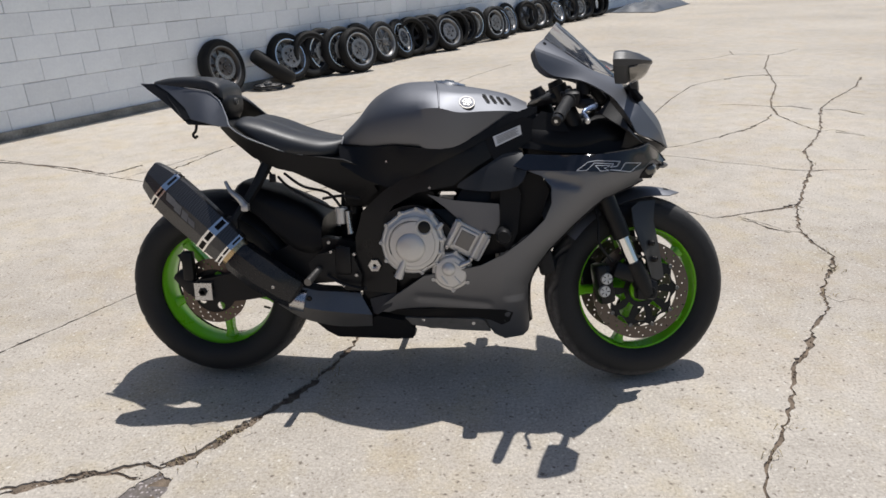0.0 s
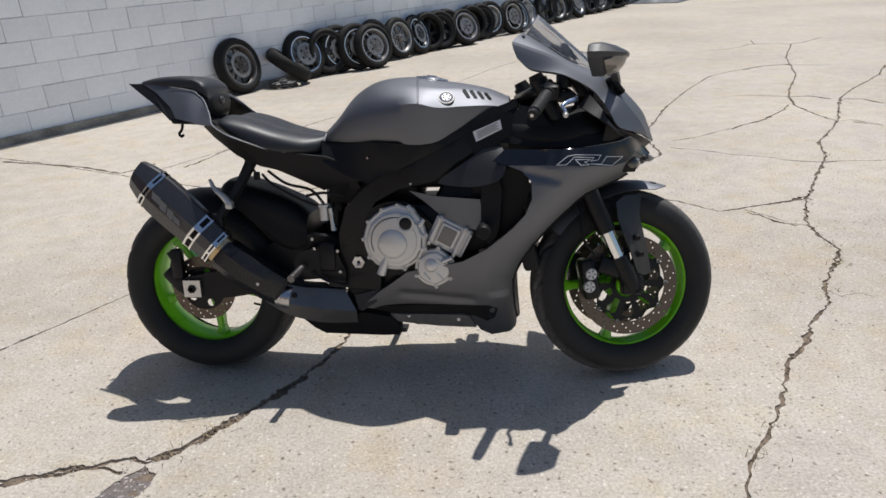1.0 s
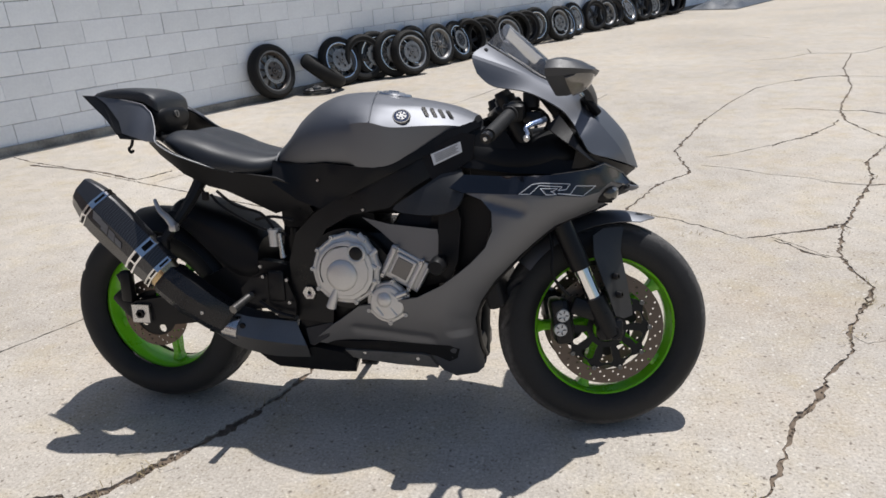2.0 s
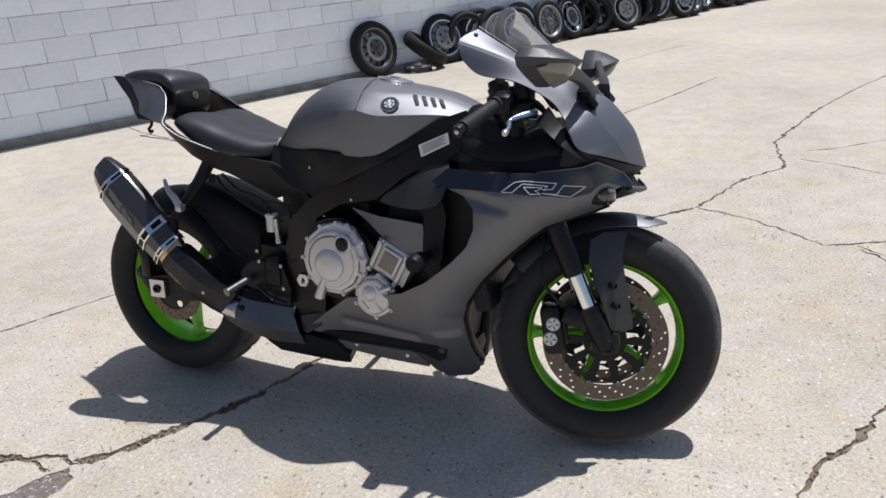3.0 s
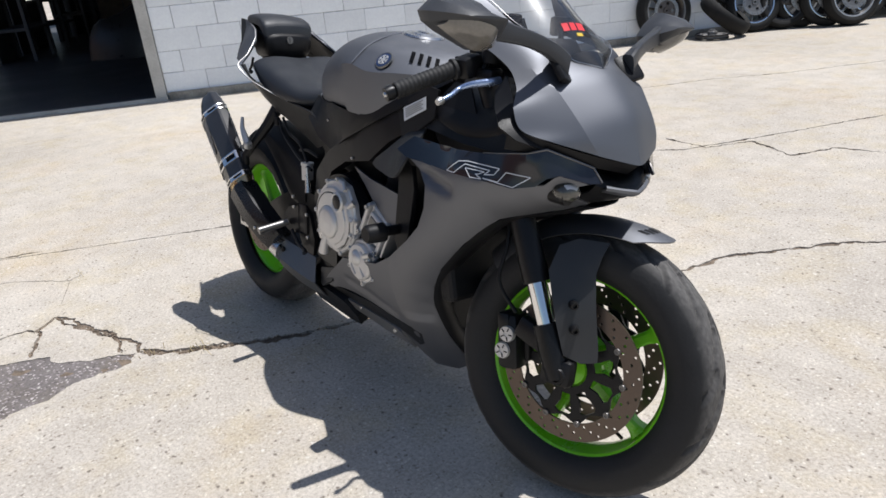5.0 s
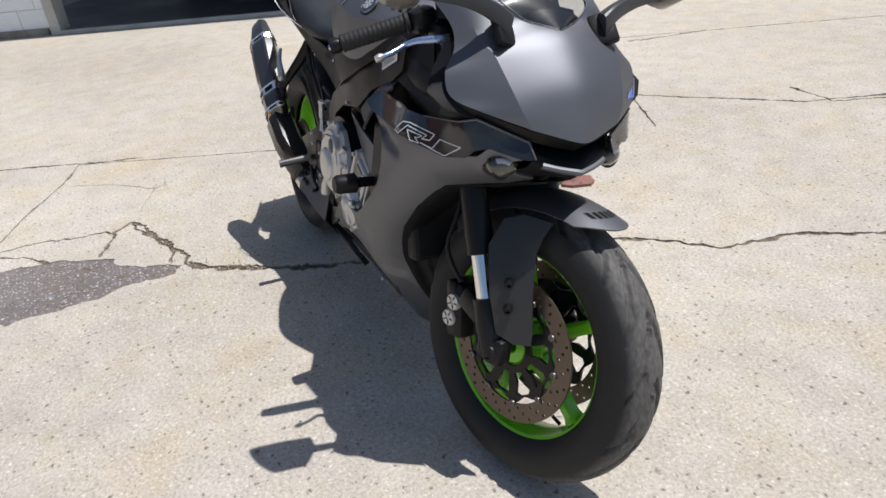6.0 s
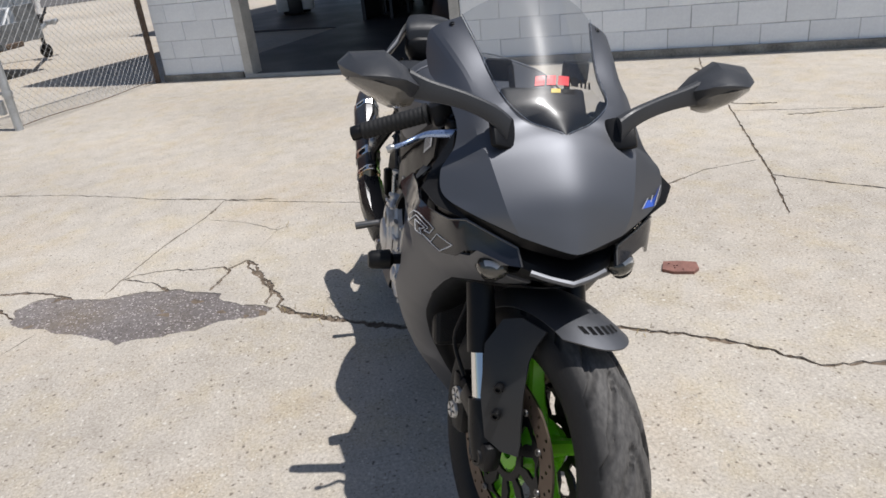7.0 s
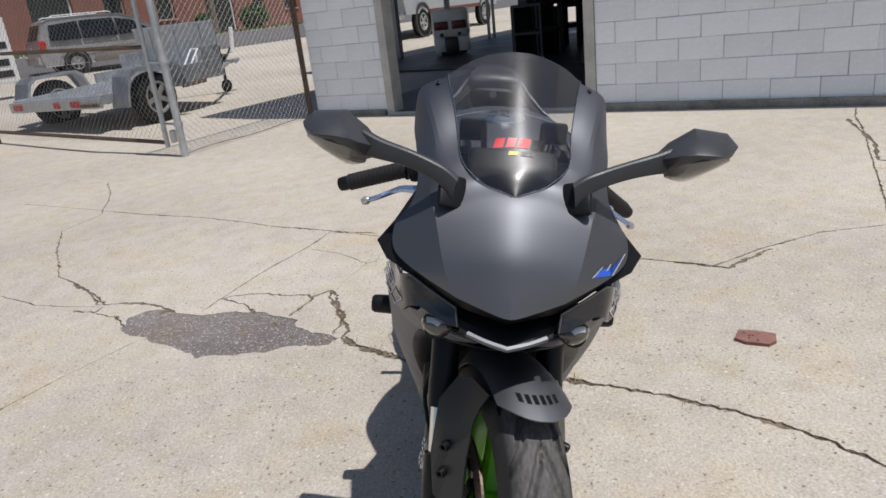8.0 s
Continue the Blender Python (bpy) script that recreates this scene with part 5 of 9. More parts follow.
def nose():
    """One panel: flat side facets, a crease on each side, a gently domed middle, and two arms beside the screen."""
    rows = []
    for (e, c, mid, power), soft in zip(COWL, (1, 1, 1, 0.7, 0.3, 0, 0, 0, 0, 0)):
        e, c, mid = np.array(e), np.array(c), np.array(mid)
        row = [e + (c - e) * t for t in (0, 0.25, 0.5, 0.75)]
        for t in np.linspace(0, 1, 9):
            q = mid + (c - mid) * (math.hypot(1 - t, power) - power) / (math.hypot(1, power) - power)
            q[1] = c[1] + (mid[1] - c[1]) * t
            row.append(q)
        bent = catmull([e, c, mid], 6)
        rows.append([q + (b - q) * soft for q, b in zip(row, bent)])
    fine = [catmull([r[j] for r in rows], 6) for j in range(len(rows[0]))]
    half = bmesh.new()
    grid = [[half.verts.new((f[i][0], min(0.0, f[i][1]), f[i][2])) for f in fine] for i in range(len(fine[0]))]
    for a, b in zip(grid, grid[1:]):
        for j in range(len(a) - 1):
            half.faces.new((a[j], b[j], b[j + 1], a[j + 1]))
    other = half.copy()
    other.transform(FLIP)
    bmesh.ops.reverse_faces(other, faces=other.faces)
    bm = joined(half, other)
    bmesh.ops.remove_doubles(bm, verts=bm.verts, dist=1e-5)
    bm.normal_update()
    up = sum(fc.normal.z for fc in bm.faces) > 0
    if not up:
        bmesh.ops.reverse_faces(bm, faces=bm.faces)
        bm.normal_update()
    rim = [e for e in bm.edges if len(e.link_faces) == 1]
    old, faces = list(bm.verts), list(bm.faces)
    inner = {q: bm.verts.new(q.co - q.normal * 0.004) for q in old}
    for fc in faces:
        bm.faces.new([inner[q] for q in reversed(fc.verts)])
    for e in rim:
        bm.faces.new((*e.verts, inner[e.verts[1]], inner[e.verts[0]]))
    return bm


part("nose_cowl", nose(), M_PAINT, bike, "grey metallic pointed nose cowl with arms beside the screen", sharp=9)
SCREEN_EDGE = [(0.592, -0.004, 0.914), (0.576, -0.030, 0.920), (0.560, -0.056, 0.927), (0.533, -0.090, 0.955), (0.452, -0.101, 0.989), (0.392, -0.111, 1.028), (0.318, -0.128, 1.077)]
SCREEN_C = [(0.5935, 0, 0.9145), (0.580, 0, 0.9288), (0.566, 0, 0.9433), (0.5385, 0, 0.9675), (0.470, 0, 1.030), (0.412, 0, 1.084), (0.360, 0, 1.129)]


def screen_rows(shift=(0, 0, 0), upto=99):
    rows = []
    for e, c in list(zip(catmull(SCREEN_EDGE, 4), catmull(SCREEN_C, 4)))[:upto]:
        row = []
        for t in np.linspace(0, 1, 9):
            q = c + (e - c) * (1 - t) ** 2.1
            q[1] = e[1] * (1 - t)
            row.append(Vector(q) + Vector(shift))
        rows.append(row)
    return rows


screen = part("windscreen", skin(screen_rows(), 1, 1, 0), M_SCREEN, bike, "clear lightly smoked windscreen")
screen.visible_shadow = False
# Thin steel line painted in for the sun on the cowl's rolled edge.
both("screen_trim", lambda: tube([Vector(q) + Vector((0.001, -0.001, 0.002)) for q in SCREEN_EDGE], 0.0008, 6, 4), M_STEEL, label="bright line painted for sun catching the rolled cowl edge")


def screen_band():
    """The opaque black foot of the windscreen, just inside it."""
    return skin(screen_rows((-0.003, 0, -0.002), 10), 1, 1, 0.001)


part("screen_band", screen_band(), M_PLASTIC, bike, "black lower band of the windscreen")
for at, way in (((0.443, -0.128, 0.983), (0.3, -0.45, 0.85)), ((0.318, -0.147, 1.060), (0.3, -0.4, 0.8))):
    for f in (Matrix(), FLIP):
        part("screen_screw", bolt(at, 0.0055, 0.002, way), M_SATIN, bike, m=f)


def on_screen(y, v, lift):
    """A point of the windscreen: y across, v the row up from its foot."""
    edge, mid = catmull(SCREEN_EDGE, 4), catmull(SCREEN_C, 4)
    k = min(int(v), len(edge) - 2)
    e, c = [Vector(q[k]).lerp(Vector(q[k + 1]), v - k) for q in (edge, mid)]
    q = c + (e - c) * min(1.0, abs(y / e.y)) ** 2.1
    return Vector((q.x + 0.7 * lift, y, q.z + 0.7 * lift))


def screen_print(name, y0, y1, v0, v1, slant, mat):
    """A flat bar of print lying on the windscreen."""
    bm = bmesh.new()
    rows = [[bm.verts.new(on_screen(y + slant * u, v0 + (v1 - v0) * u, 0.0012)) for y in np.linspace(y0, y1, 4)] for u in (0, 0.5, 1)]
    for a, b in zip(rows, rows[1:]):
        for j in range(3):
            bm.faces.new((a[j], a[j + 1], b[j + 1], b[j]))
    part(name, bm, mat, screen, smooth=False)


for y0, y1, mat in ((-0.040, -0.023, M_RED), (-0.019, -0.003, M_RED), (0.001, 0.021, M_RED), (0.025, 0.039, M_SATIN), (0.043, 0.047, M_SATIN), (0.051, 0.055, M_SATIN), (0.059, 0.063, M_SATIN)):
    screen_print("print_bar", y0, y1, 13.1, 13.95, 0.005, mat)
for y0, y1, mat in ((-0.014, 0.003, M_YELLOW), (0.007, 0.030, M_SATIN)):
    screen_print("print_bar", y0, y1, 12.3, 12.75, 0.002, mat)

# blue racing sticker on the left facet of the nose
def facet(u, v, lift=0.0012):
    e, c = [Vector(q) for q in catmull(EDGE, 10)], [Vector(q) for q in catmull(CREASE, 10)]
    k = min(int(v * (len(e) - 1)), len(e) - 2)
    p = e[k].lerp(c[k], u)
    nrm = (c[k] - e[k]).cross(e[k + 1] - e[k]).normalized()
    if nrm.x < 0:
        nrm = -nrm
    p = p + nrm * lift
    return Vector((p.x, -p.y, p.z))


def facet_decal(name, uv, mat, lift):
    bm = bmesh.new()
    bm.faces.new([bm.verts.new(facet(u, v, lift)) for u, v in uv])
    bmesh.ops.solidify(bm, geom=bm.faces[:], thickness=0.0008)
    part(name, bm, mat, bike, smooth=False)


facet_decal("blue_decal", [(0.13, 0.66), (0.08, 0.90), (0.58, 0.90), (0.52, 0.81), (0.36, 0.82), (0.24, 0.76)], M_BLUEDECAL, 0.0022)
for (u0, v0), (u1, v1), wide in (((0.08, 0.66), (0.02, 0.91), 0.05), ((0.52, 0.79), (0.58, 0.91), 0.06), ((0.36, 0.76), (0.34, 0.84), 0.05), ((0.36, 0.84), (0.20, 0.83), 0.03)):
    facet_decal("white_decal_stroke", [(u0, v0), (u1, v1), (u1 + wide, v1), (u0 + wide * 0.6, v0)], M_WHITEDECAL, 0.0028)

STRIP_W = Depth([(0.226, 0.719, 0.222), (0.26, 0.765, 0.195), (0.43, 0.715, 0.229), (0.594, 0.718, 0.18), (0.559, 0.692, 0.197), (0.408, 0.704, 0.227), (0.613, 0.773, 0.164), (0.663, 0.74, 0.084), (0.682, 0.716, 0.081),
                 (0.627, 0.724, 0.16), (0.5, 0.755, 0.2), (0.4, 0.757, 0.205)])
STRIP = [(0.227, 0.721), (0.262, 0.752), (0.338, 0.748), (0.42, 0.748), (0.486, 0.75), (0.539, 0.756), (0.583, 0.762), (0.613, 0.772), (0.639, 0.756), (0.662, 0.739), (0.682, 0.714), (0.668, 0.712), (0.634, 0.726), (0.62, 0.72),
         (0.602, 0.703), (0.559, 0.693), (0.505, 0.699), (0.432, 0.703), (0.333, 0.705), (0.262, 0.708)]
both("upper_side_panel", lambda: shell(STRIP, STRIP_W, 0.005, step=0.012), M_GLOSSBLACK, label="gloss black upper fairing strip with outlined emblem")
SIDE_FLAT = Depth([(0.25, 0.70, 0.215), (0.42, 0.69, 0.227), (0.559, 0.69, 0.197), (0.634, 0.727, 0.148), (0.668, 0.713, 0.105), (0.655, 0.68, 0.14), (0.56, 0.63, 0.199), (0.48, 0.57, 0.209), (0.42, 0.51, 0.215), (0.33, 0.60, 0.229), (0.3, 0.5, 0.228),
                   (0.34, 0.42, 0.208), (0.292, 0.33, 0.184), (0.288, 0.2, 0.105), (0.29, 0.13, 0.055), (0.15, 0.14, 0.062), (0.1, 0.4, 0.2), (0.1, 0.3, 0.163), (0.12, 0.2, 0.108), (-0.1, 0.35, 0.182), (-0.1, 0.22, 0.116), (-0.21, 0.28, 0.165)])
LEADING = [(0.625, 0.658), (0.612, 0.648), (0.575, 0.634), (0.507, 0.598), (0.428, 0.523), (0.355, 0.446), (0.315, 0.39), (0.295, 0.34), (0.292, 0.25), (0.294, 0.130)]


def from_line(x, z, line):
    best = 9.0
    for (x0, z0), (x1, z1) in zip(line, line[1:]):
        dx, dz = x1 - x0, z1 - z0
        t = min(1.0, max(0.0, ((x - x0) * dx + (z - z0) * dz) / (dx * dx + dz * dz)))
        best = min(best, math.hypot(x - x0 - t * dx, z - z0 - t * dz))
    return best


def SIDE_W(x, z):
    """The side fairing's half-width: its leading edge rolls inwards, two shallow grooves run along it."""
    w = SIDE_FLAT(x, z)
    d = from_line(x, z, LEADING)
    r = 0.13 if z > 0.3 else 0.10
    if d < r and x > 0.2:
        w -= 0.125 * (1 - math.sqrt(max(0.0, 1 - (1 - d / r) ** 2)))
    w -= 0.008 * max(0.0, 1 - from_line(x, z, [(-0.07, 0.308), (0.15, 0.286)]) / 0.016)
    w -= 0.010 * max(0.0, 1 - (from_line(x, z, [(0.33, 0.683), (0.41, 0.664)]) / 0.016) ** 2)
    return w


SIDE_EDGE = [(0.572, 0.638), (0.492, 0.612), (0.408, 0.541), (0.333, 0.461), (0.293, 0.4), (0.273, 0.343), (0.275, 0.25)]
SIDE = [(0.262, 0.708), (0.333, 0.705), (0.432, 0.703), (0.505, 0.699), (0.559, 0.693), (0.602, 0.703), (0.62, 0.72), (0.634, 0.726), (0.672, 0.713), (0.648, 0.704), (0.632, 0.684), (0.625, 0.658), (0.612, 0.648), *SIDE_EDGE, (0.280, 0.170), (0.276, 0.150), (0.258, 0.137), (0.2, 0.136), (0.165, 0.158), (0.15, 0.19), (0.14, 0.226), (0.0, 0.232), (-0.1, 0.238), (-0.208, 0.262), (-0.14, 0.317), (-0.1, 0.345), (-0.045, 0.386), (0.04, 0.402), (0.128, 0.421), (0.2, 0.46), (0.279, 0.524),
        (0.318, 0.565), (0.337, 0.61), (0.336, 0.66), (0.31, 0.69)]
both("side_fairing", lambda: shell(SIDE, SIDE_W, 0.005, step=0.0105), M_PAINT, label="grey metallic side fairing panel", sharp=50)
# Black sheet added where the fairing's rolled-in front falls into shade.
both("fairing_liner", lambda: skin([[(x, -SIDE_W(x, z) + 0.002, z), (x + 0.006, -SIDE_W(x, z) + 0.022, z - 0.004), (x - 0.01, -SIDE_W(x, z) + 0.06, z - 0.012), (x - 0.04, -0.05, z - 0.01)] for x, z in [(0.62, 0.655)] + SIDE_EDGE + [(0.282, 0.19)]], 3, 2, 0.003, False), M_PLASTIC, label="black sheet added for the shaded inward roll of the side fairing")
both("fairing_slot", lambda: shell([(-0.17, 0.252), (-0.14, 0.262), (0.016, 0.267), (0.123, 0.266), (0.2, 0.264), (0.226, 0.25), (0.215, 0.215), (0.19, 0.2), (0.154, 0.222), (0.122, 0.228), (-0.112, 0.232)], SIDE_W, 0.005, step=0.03, lift=0.0015), M_PLASTIC, label="black recess along the lower fairing")
both("fairing_lip", lambda: shell([(-0.169, 0.234), (-0.114, 0.229), (0.032, 0.228), (0.122, 0.227), (0.136, 0.221), (0.154, 0.173), (0.031, 0.180), (-0.078, 0.195), (-0.124, 0.208)], SIDE_W, 0.012, step=0.03, lift=0.008), M_LIP, label="silver-grey lower fairing lip")
for px, pz in ((-0.06, 0.222), (0.1, 0.21)):
    for f in (Matrix(), FLIP):
        part("fairing_screw", bolt((px, -SIDE_W(px, pz) - (0.007 if pz < 0.23 else 0.0), pz), 0.006, 0.004), M_STEEL if pz < 0.23 else M_SATIN, bike, m=f)

EMBLEM = [      # slanted outlined shapes of the emblem, in the side view
    [(0.406, 0.705), (0.438, 0.729), (0.459, 0.732), (0.531, 0.727), (0.522, 0.714), (0.502, 0.712), (0.512, 0.721), (0.456, 0.726), (0.434, 0.706)],
    [(0.459, 0.719), (0.501, 0.717), (0.49, 0.711), (0.484, 0.711), (0.498, 0.703), (0.474, 0.703)],
    [(0.501, 0.705), (0.532, 0.702), (0.546, 0.722), (0.593, 0.719), (0.562, 0.696)],
]
for shape in EMBLEM:
    closed = shape + [shape[0]]
    for f in (Matrix(), FLIP):
        bars = []
        for a, b in zip(closed, closed[1:]):
            mid = [tuple(np.array(a) + (np.array(b) - np.array(a)) * t) for t in (0, 0.33, 0.66, 1)]
            bars.append(shell(stroke(mid, 0.0016), STRIP_W, 0.0006, step=0, lift=0.0016))
        part("emblem_outline", joined(*bars), M_WHITEDECAL, bike, m=f, smooth=False)


both("brow_edge", lambda: tube([(x, -STRIP_W(x, z) - 0.001, z) for x, z in ((0.486, 0.751), (0.539, 0.757), (0.583, 0.763), (0.613, 0.773), (0.639, 0.757), (0.662, 0.74), (0.682, 0.715))], [0.0008, 0.001, 0.0014, 0.002, 0.002, 0.002, 0.0015], 6), M_PIPE)
both("lamp_brow_edge", lambda: tube([(x, -SIDE_W(x, z) - 0.002, z) for x, z in ((0.624, 0.722), (0.634, 0.7265), (0.655, 0.72), (0.672, 0.7135))], [0.0008, 0.0018, 0.0018, 0.0014], 6), M_PIPE)


def lamp_pod():
    return tube([(0.56, -0.12, 0.688), (0.60, -0.12, 0.687), (0.635, -0.118, 0.686)], [0.020, 0.021, 0.020], 20)


both("headlamp_shell", lamp_pod, M_PLASTIC)
for f in (Matrix(), FLIP):
    here = f @ Matrix.Translation((0.636, -0.121, 0.690)) @ Matrix.Rotation(radians(14), 4, "Y") @ Matrix.Rotation(radians(-26), 4, "Z") @ Matrix.Diagonal((1.0, 1.12, 0.85, 1))
    lens = part("headlamp", lathe([(0.0001, 0.012), (0.010, 0.0105), (0.018, 0.006), (0.024, -0.002), (0.025, -0.012), (0.0001, -0.012)], 24, "x"), M_HEADLIGHT, bike, "dark round headlamp lens under the brow", m=here)
    part("reflector", lathe([(0.016, 0.0085), (0.020, 0.0056), (0.0235, 0.001), (0.023, 0.0), (0.018, 0.005), (0.015, 0.0075)], 12, "x", radians(55), radians(125)), M_ENGINE, lens, "bright reflector in the upper half of the lamp", m=here)
both("beak_skirt", lambda: skin([[(0.545, -0.200, 0.812), (0.535, -0.198, 0.765)], [(0.574, -0.196, 0.801), (0.575, -0.180, 0.764)], [(0.616, -0.157, 0.784), (0.612, -0.152, 0.768)], [(0.664, -0.090, 0.762), (0.655, -0.088, 0.742)], [(0.698, -0.001, 0.741), (0.675, -0.001, 0.722)]], 4, 1, 0.004, False), M_PLASTIC, label="black underside of the nose")
part("nose_mouth", skin([[(0.60, -0.15, 0.765), (0.645, -0.086, 0.748), (0.668, 0, 0.738)], [(0.59, -0.13, 0.75), (0.60, -0.08, 0.735), (0.60, 0, 0.72)], [(0.66, -0.076, 0.706), (0.68, -0.04, 0.696), (0.69, 0, 0.690)], [(0.57, -0.1, 0.66), (0.58, -0.05, 0.65), (0.58, 0, 0.645)], [(0.5, -0.11, 0.63), (0.5, -0.05, 0.6), (0.5, 0, 0.6)]], 4, 2, 0.004), M_PLASTIC, bike, "black air intake under the nose")
part("chin_bar", skin([[(0.676, -0.064, 0.7035), (0.69, -0.035, 0.6975), (0.702, 0, 0.693)], [(0.678, -0.066, 0.701), (0.693, -0.035, 0.695), (0.704, 0, 0.69)], [(0.665, -0.062, 0.696), (0.68, -0.035, 0.69), (0.69, 0, 0.684)]], 3, 3, 0.004), M_PAINT, bike, "grey chin bar under the air intake")


def cockpit():
    st = [(0.27, [(0, 0.86), (0.1, 0.855), (0.145, 0.82), (0.15, 0.76), (0.1, 0.7), (0, 0.7)]), (0.4, [(0, 0.85), (0.09, 0.845), (0.15, 0.80), (0.155, 0.75), (0.1, 0.68), (0, 0.68)]),
          (0.5, [(0, 0.86), (0.1, 0.85), (0.155, 0.81), (0.15, 0.75), (0.1, 0.66), (0, 0.66)]), (0.58, [(0, 0.82), (0.08, 0.815), (0.14, 0.79), (0.13, 0.74), (0.08, 0.67), (0, 0.66)])]
    return sections(st)


both("cowl_wing", lambda: skin([[(0.50, -0.168, 0.897), (0.47, -0.168, 0.865)], [(0.528, -0.178, 0.862), (0.51, -0.205, 0.838)], [(0.552, -0.187, 0.83), (0.552, -0.232, 0.811)], [(0.575, -0.195, 0.798), (0.578, -0.212, 0.788)], [(0.62, -0.14, 0.776), (0.615, -0.15, 0.765)]], 1, 1, 0.004, False), M_PLASTIC, label="black wing of the inner cowl")
part("inner_cowl", cockpit(), M_PLASTIC, bike, "matt black inner cowl behind the nose")
DUCT_W = Depth([(0.08, 0.68, 0.17), (0.19, 0.75, 0.164), (0.25, 0.765, 0.155), (0.25, 0.715, 0.215), (0.2, 0.68, 0.205), (0.1, 0.64, 0.18), (0.33, 0.7, 0.22)])
both("duct_cover", lambda: shell([(0.06, 0.655), (0.12, 0.70), (0.19, 0.745), (0.225, 0.765), (0.25, 0.76), (0.265, 0.71), (0.24, 0.665), (0.16, 0.645)], DUCT_W, 0.005, step=0.02, per=3), M_DUCT, label="satin grey air duct cover")
both("cowl_side", lambda: shell([(0.24, 0.768), (0.27, 0.83), (0.31, 0.87), (0.36, 0.86), (0.40, 0.80), (0.52, 0.78), (0.57, 0.79), (0.6, 0.775), (0.5, 0.748), (0.38, 0.75)], Depth([(0.24, 0.77, 0.16), (0.3, 0.87, 0.13), (0.4, 0.8, 0.145), (0.6, 0.78, 0.175), (0.4, 0.75, 0.165)]), 0.004, step=0.04), M_PLASTIC)
PANEL_W = Depth([(-0.02, 0.62, 0.165), (0.18, 0.60, 0.185), (0.17, 0.53, 0.18), (0.08, 0.55, 0.17)])
both("inner_panel", lambda: shell([(-0.03, 0.632), (0.05, 0.615), (0.185, 0.605), (0.19, 0.55), (0.17, 0.512), (0.13, 0.52), (0.06, 0.56), (0.02, 0.595)], PANEL_W, 0.005, step=0.03), M_PAINT, label="brownish grey inner fairing panel")
both("inner_strake", lambda: shell([(0.19, 0.66), (0.235, 0.68), (0.25, 0.63), (0.24, 0.52), (0.215, 0.46), (0.185, 0.5)], Depth([(0.2, 0.66, 0.185), (0.24, 0.6, 0.19), (0.2, 0.48, 0.195)]), 0.012, step=0.03), M_PLASTIC)
both("fairing_inner_skin", lambda: shell([(0.1, 0.43), (0.17, 0.66), (0.3, 0.70), (0.335, 0.64), (0.3, 0.53), (0.2, 0.45)], Depth([(0.1, 0.45, 0.14), (0.2, 0.68, 0.15), (0.33, 0.66, 0.16), (0.25, 0.5, 0.155)]), 0.004, step=0.04), M_PLASTIC)
part("radiator", joined(box((0.05, 0.30, 0.34), (0.295, 0, 0.54), 0.012, Matrix.Rotation(radians(-14), 4, "Y")), box((0.06, 0.16, 0.14), (0.23, 0, 0.30), 0.02)), M_RADIATOR, bike, "black radiator behind the front wheel", smooth=False)


# ----- tank, seat, tail -----
TANK_REAR = [      # x, then the half section from the top middle: crown, chine, shoulder, lower edge
    (-0.322, (0, 0.800), (0.02, 0.799), (0.045, 0.794), (0.06, 0.782), (0.058, 0.757)),
    (-0.29, (0, 0.828), (0.035, 0.826), (0.075, 0.815), (0.1, 0.795), (0.095, 0.757)),
    (-0.25, (0, 0.866), (0.045, 0.863), (0.1, 0.846), (0.13, 0.818), (0.118, 0.765)),
    (-0.205, (0, 0.918), (0.05, 0.914), (0.115, 0.892), (0.152, 0.852), (0.146, 0.770)),
    (-0.14, (0, 0.955), (0.058, 0.951), (0.13, 0.926), (0.176, 0.872), (0.172, 0.776)),
    (-0.07, (0, 0.966), (0.065, 0.961), (0.143, 0.935), (0.194, 0.884), (0.184, 0.771)),
]
TANK = TANK_REAR + [
    (0.01, (0, 0.962), (0.07, 0.957), (0.15, 0.932), (0.205, 0.891), (0.188, 0.766)),
    (0.07, (0, 0.95), (0.068, 0.946), (0.146, 0.925), (0.198, 0.876), (0.180, 0.774)),
    (0.14, (0, 0.937), (0.06, 0.934), (0.11, 0.922), (0.17, 0.876), (0.156, 0.80)),
    (0.21, (0, 0.92), (0.05, 0.917), (0.086, 0.907), (0.138, 0.874), (0.128, 0.833)),
    (0.27, (0, 0.893), (0.04, 0.891), (0.068, 0.884), (0.104, 0.866), (0.1, 0.845)),
]


def tank_at(x):
    """The tank's half section at x."""
    xs = [r[0] for r in TANK]
    return [Vector((x, -float(np.interp(x, xs, [r[k][0] for r in TANK])), float(np.interp(x, xs, [r[k][1] for r in TANK])))) for k in range(1, 6)]


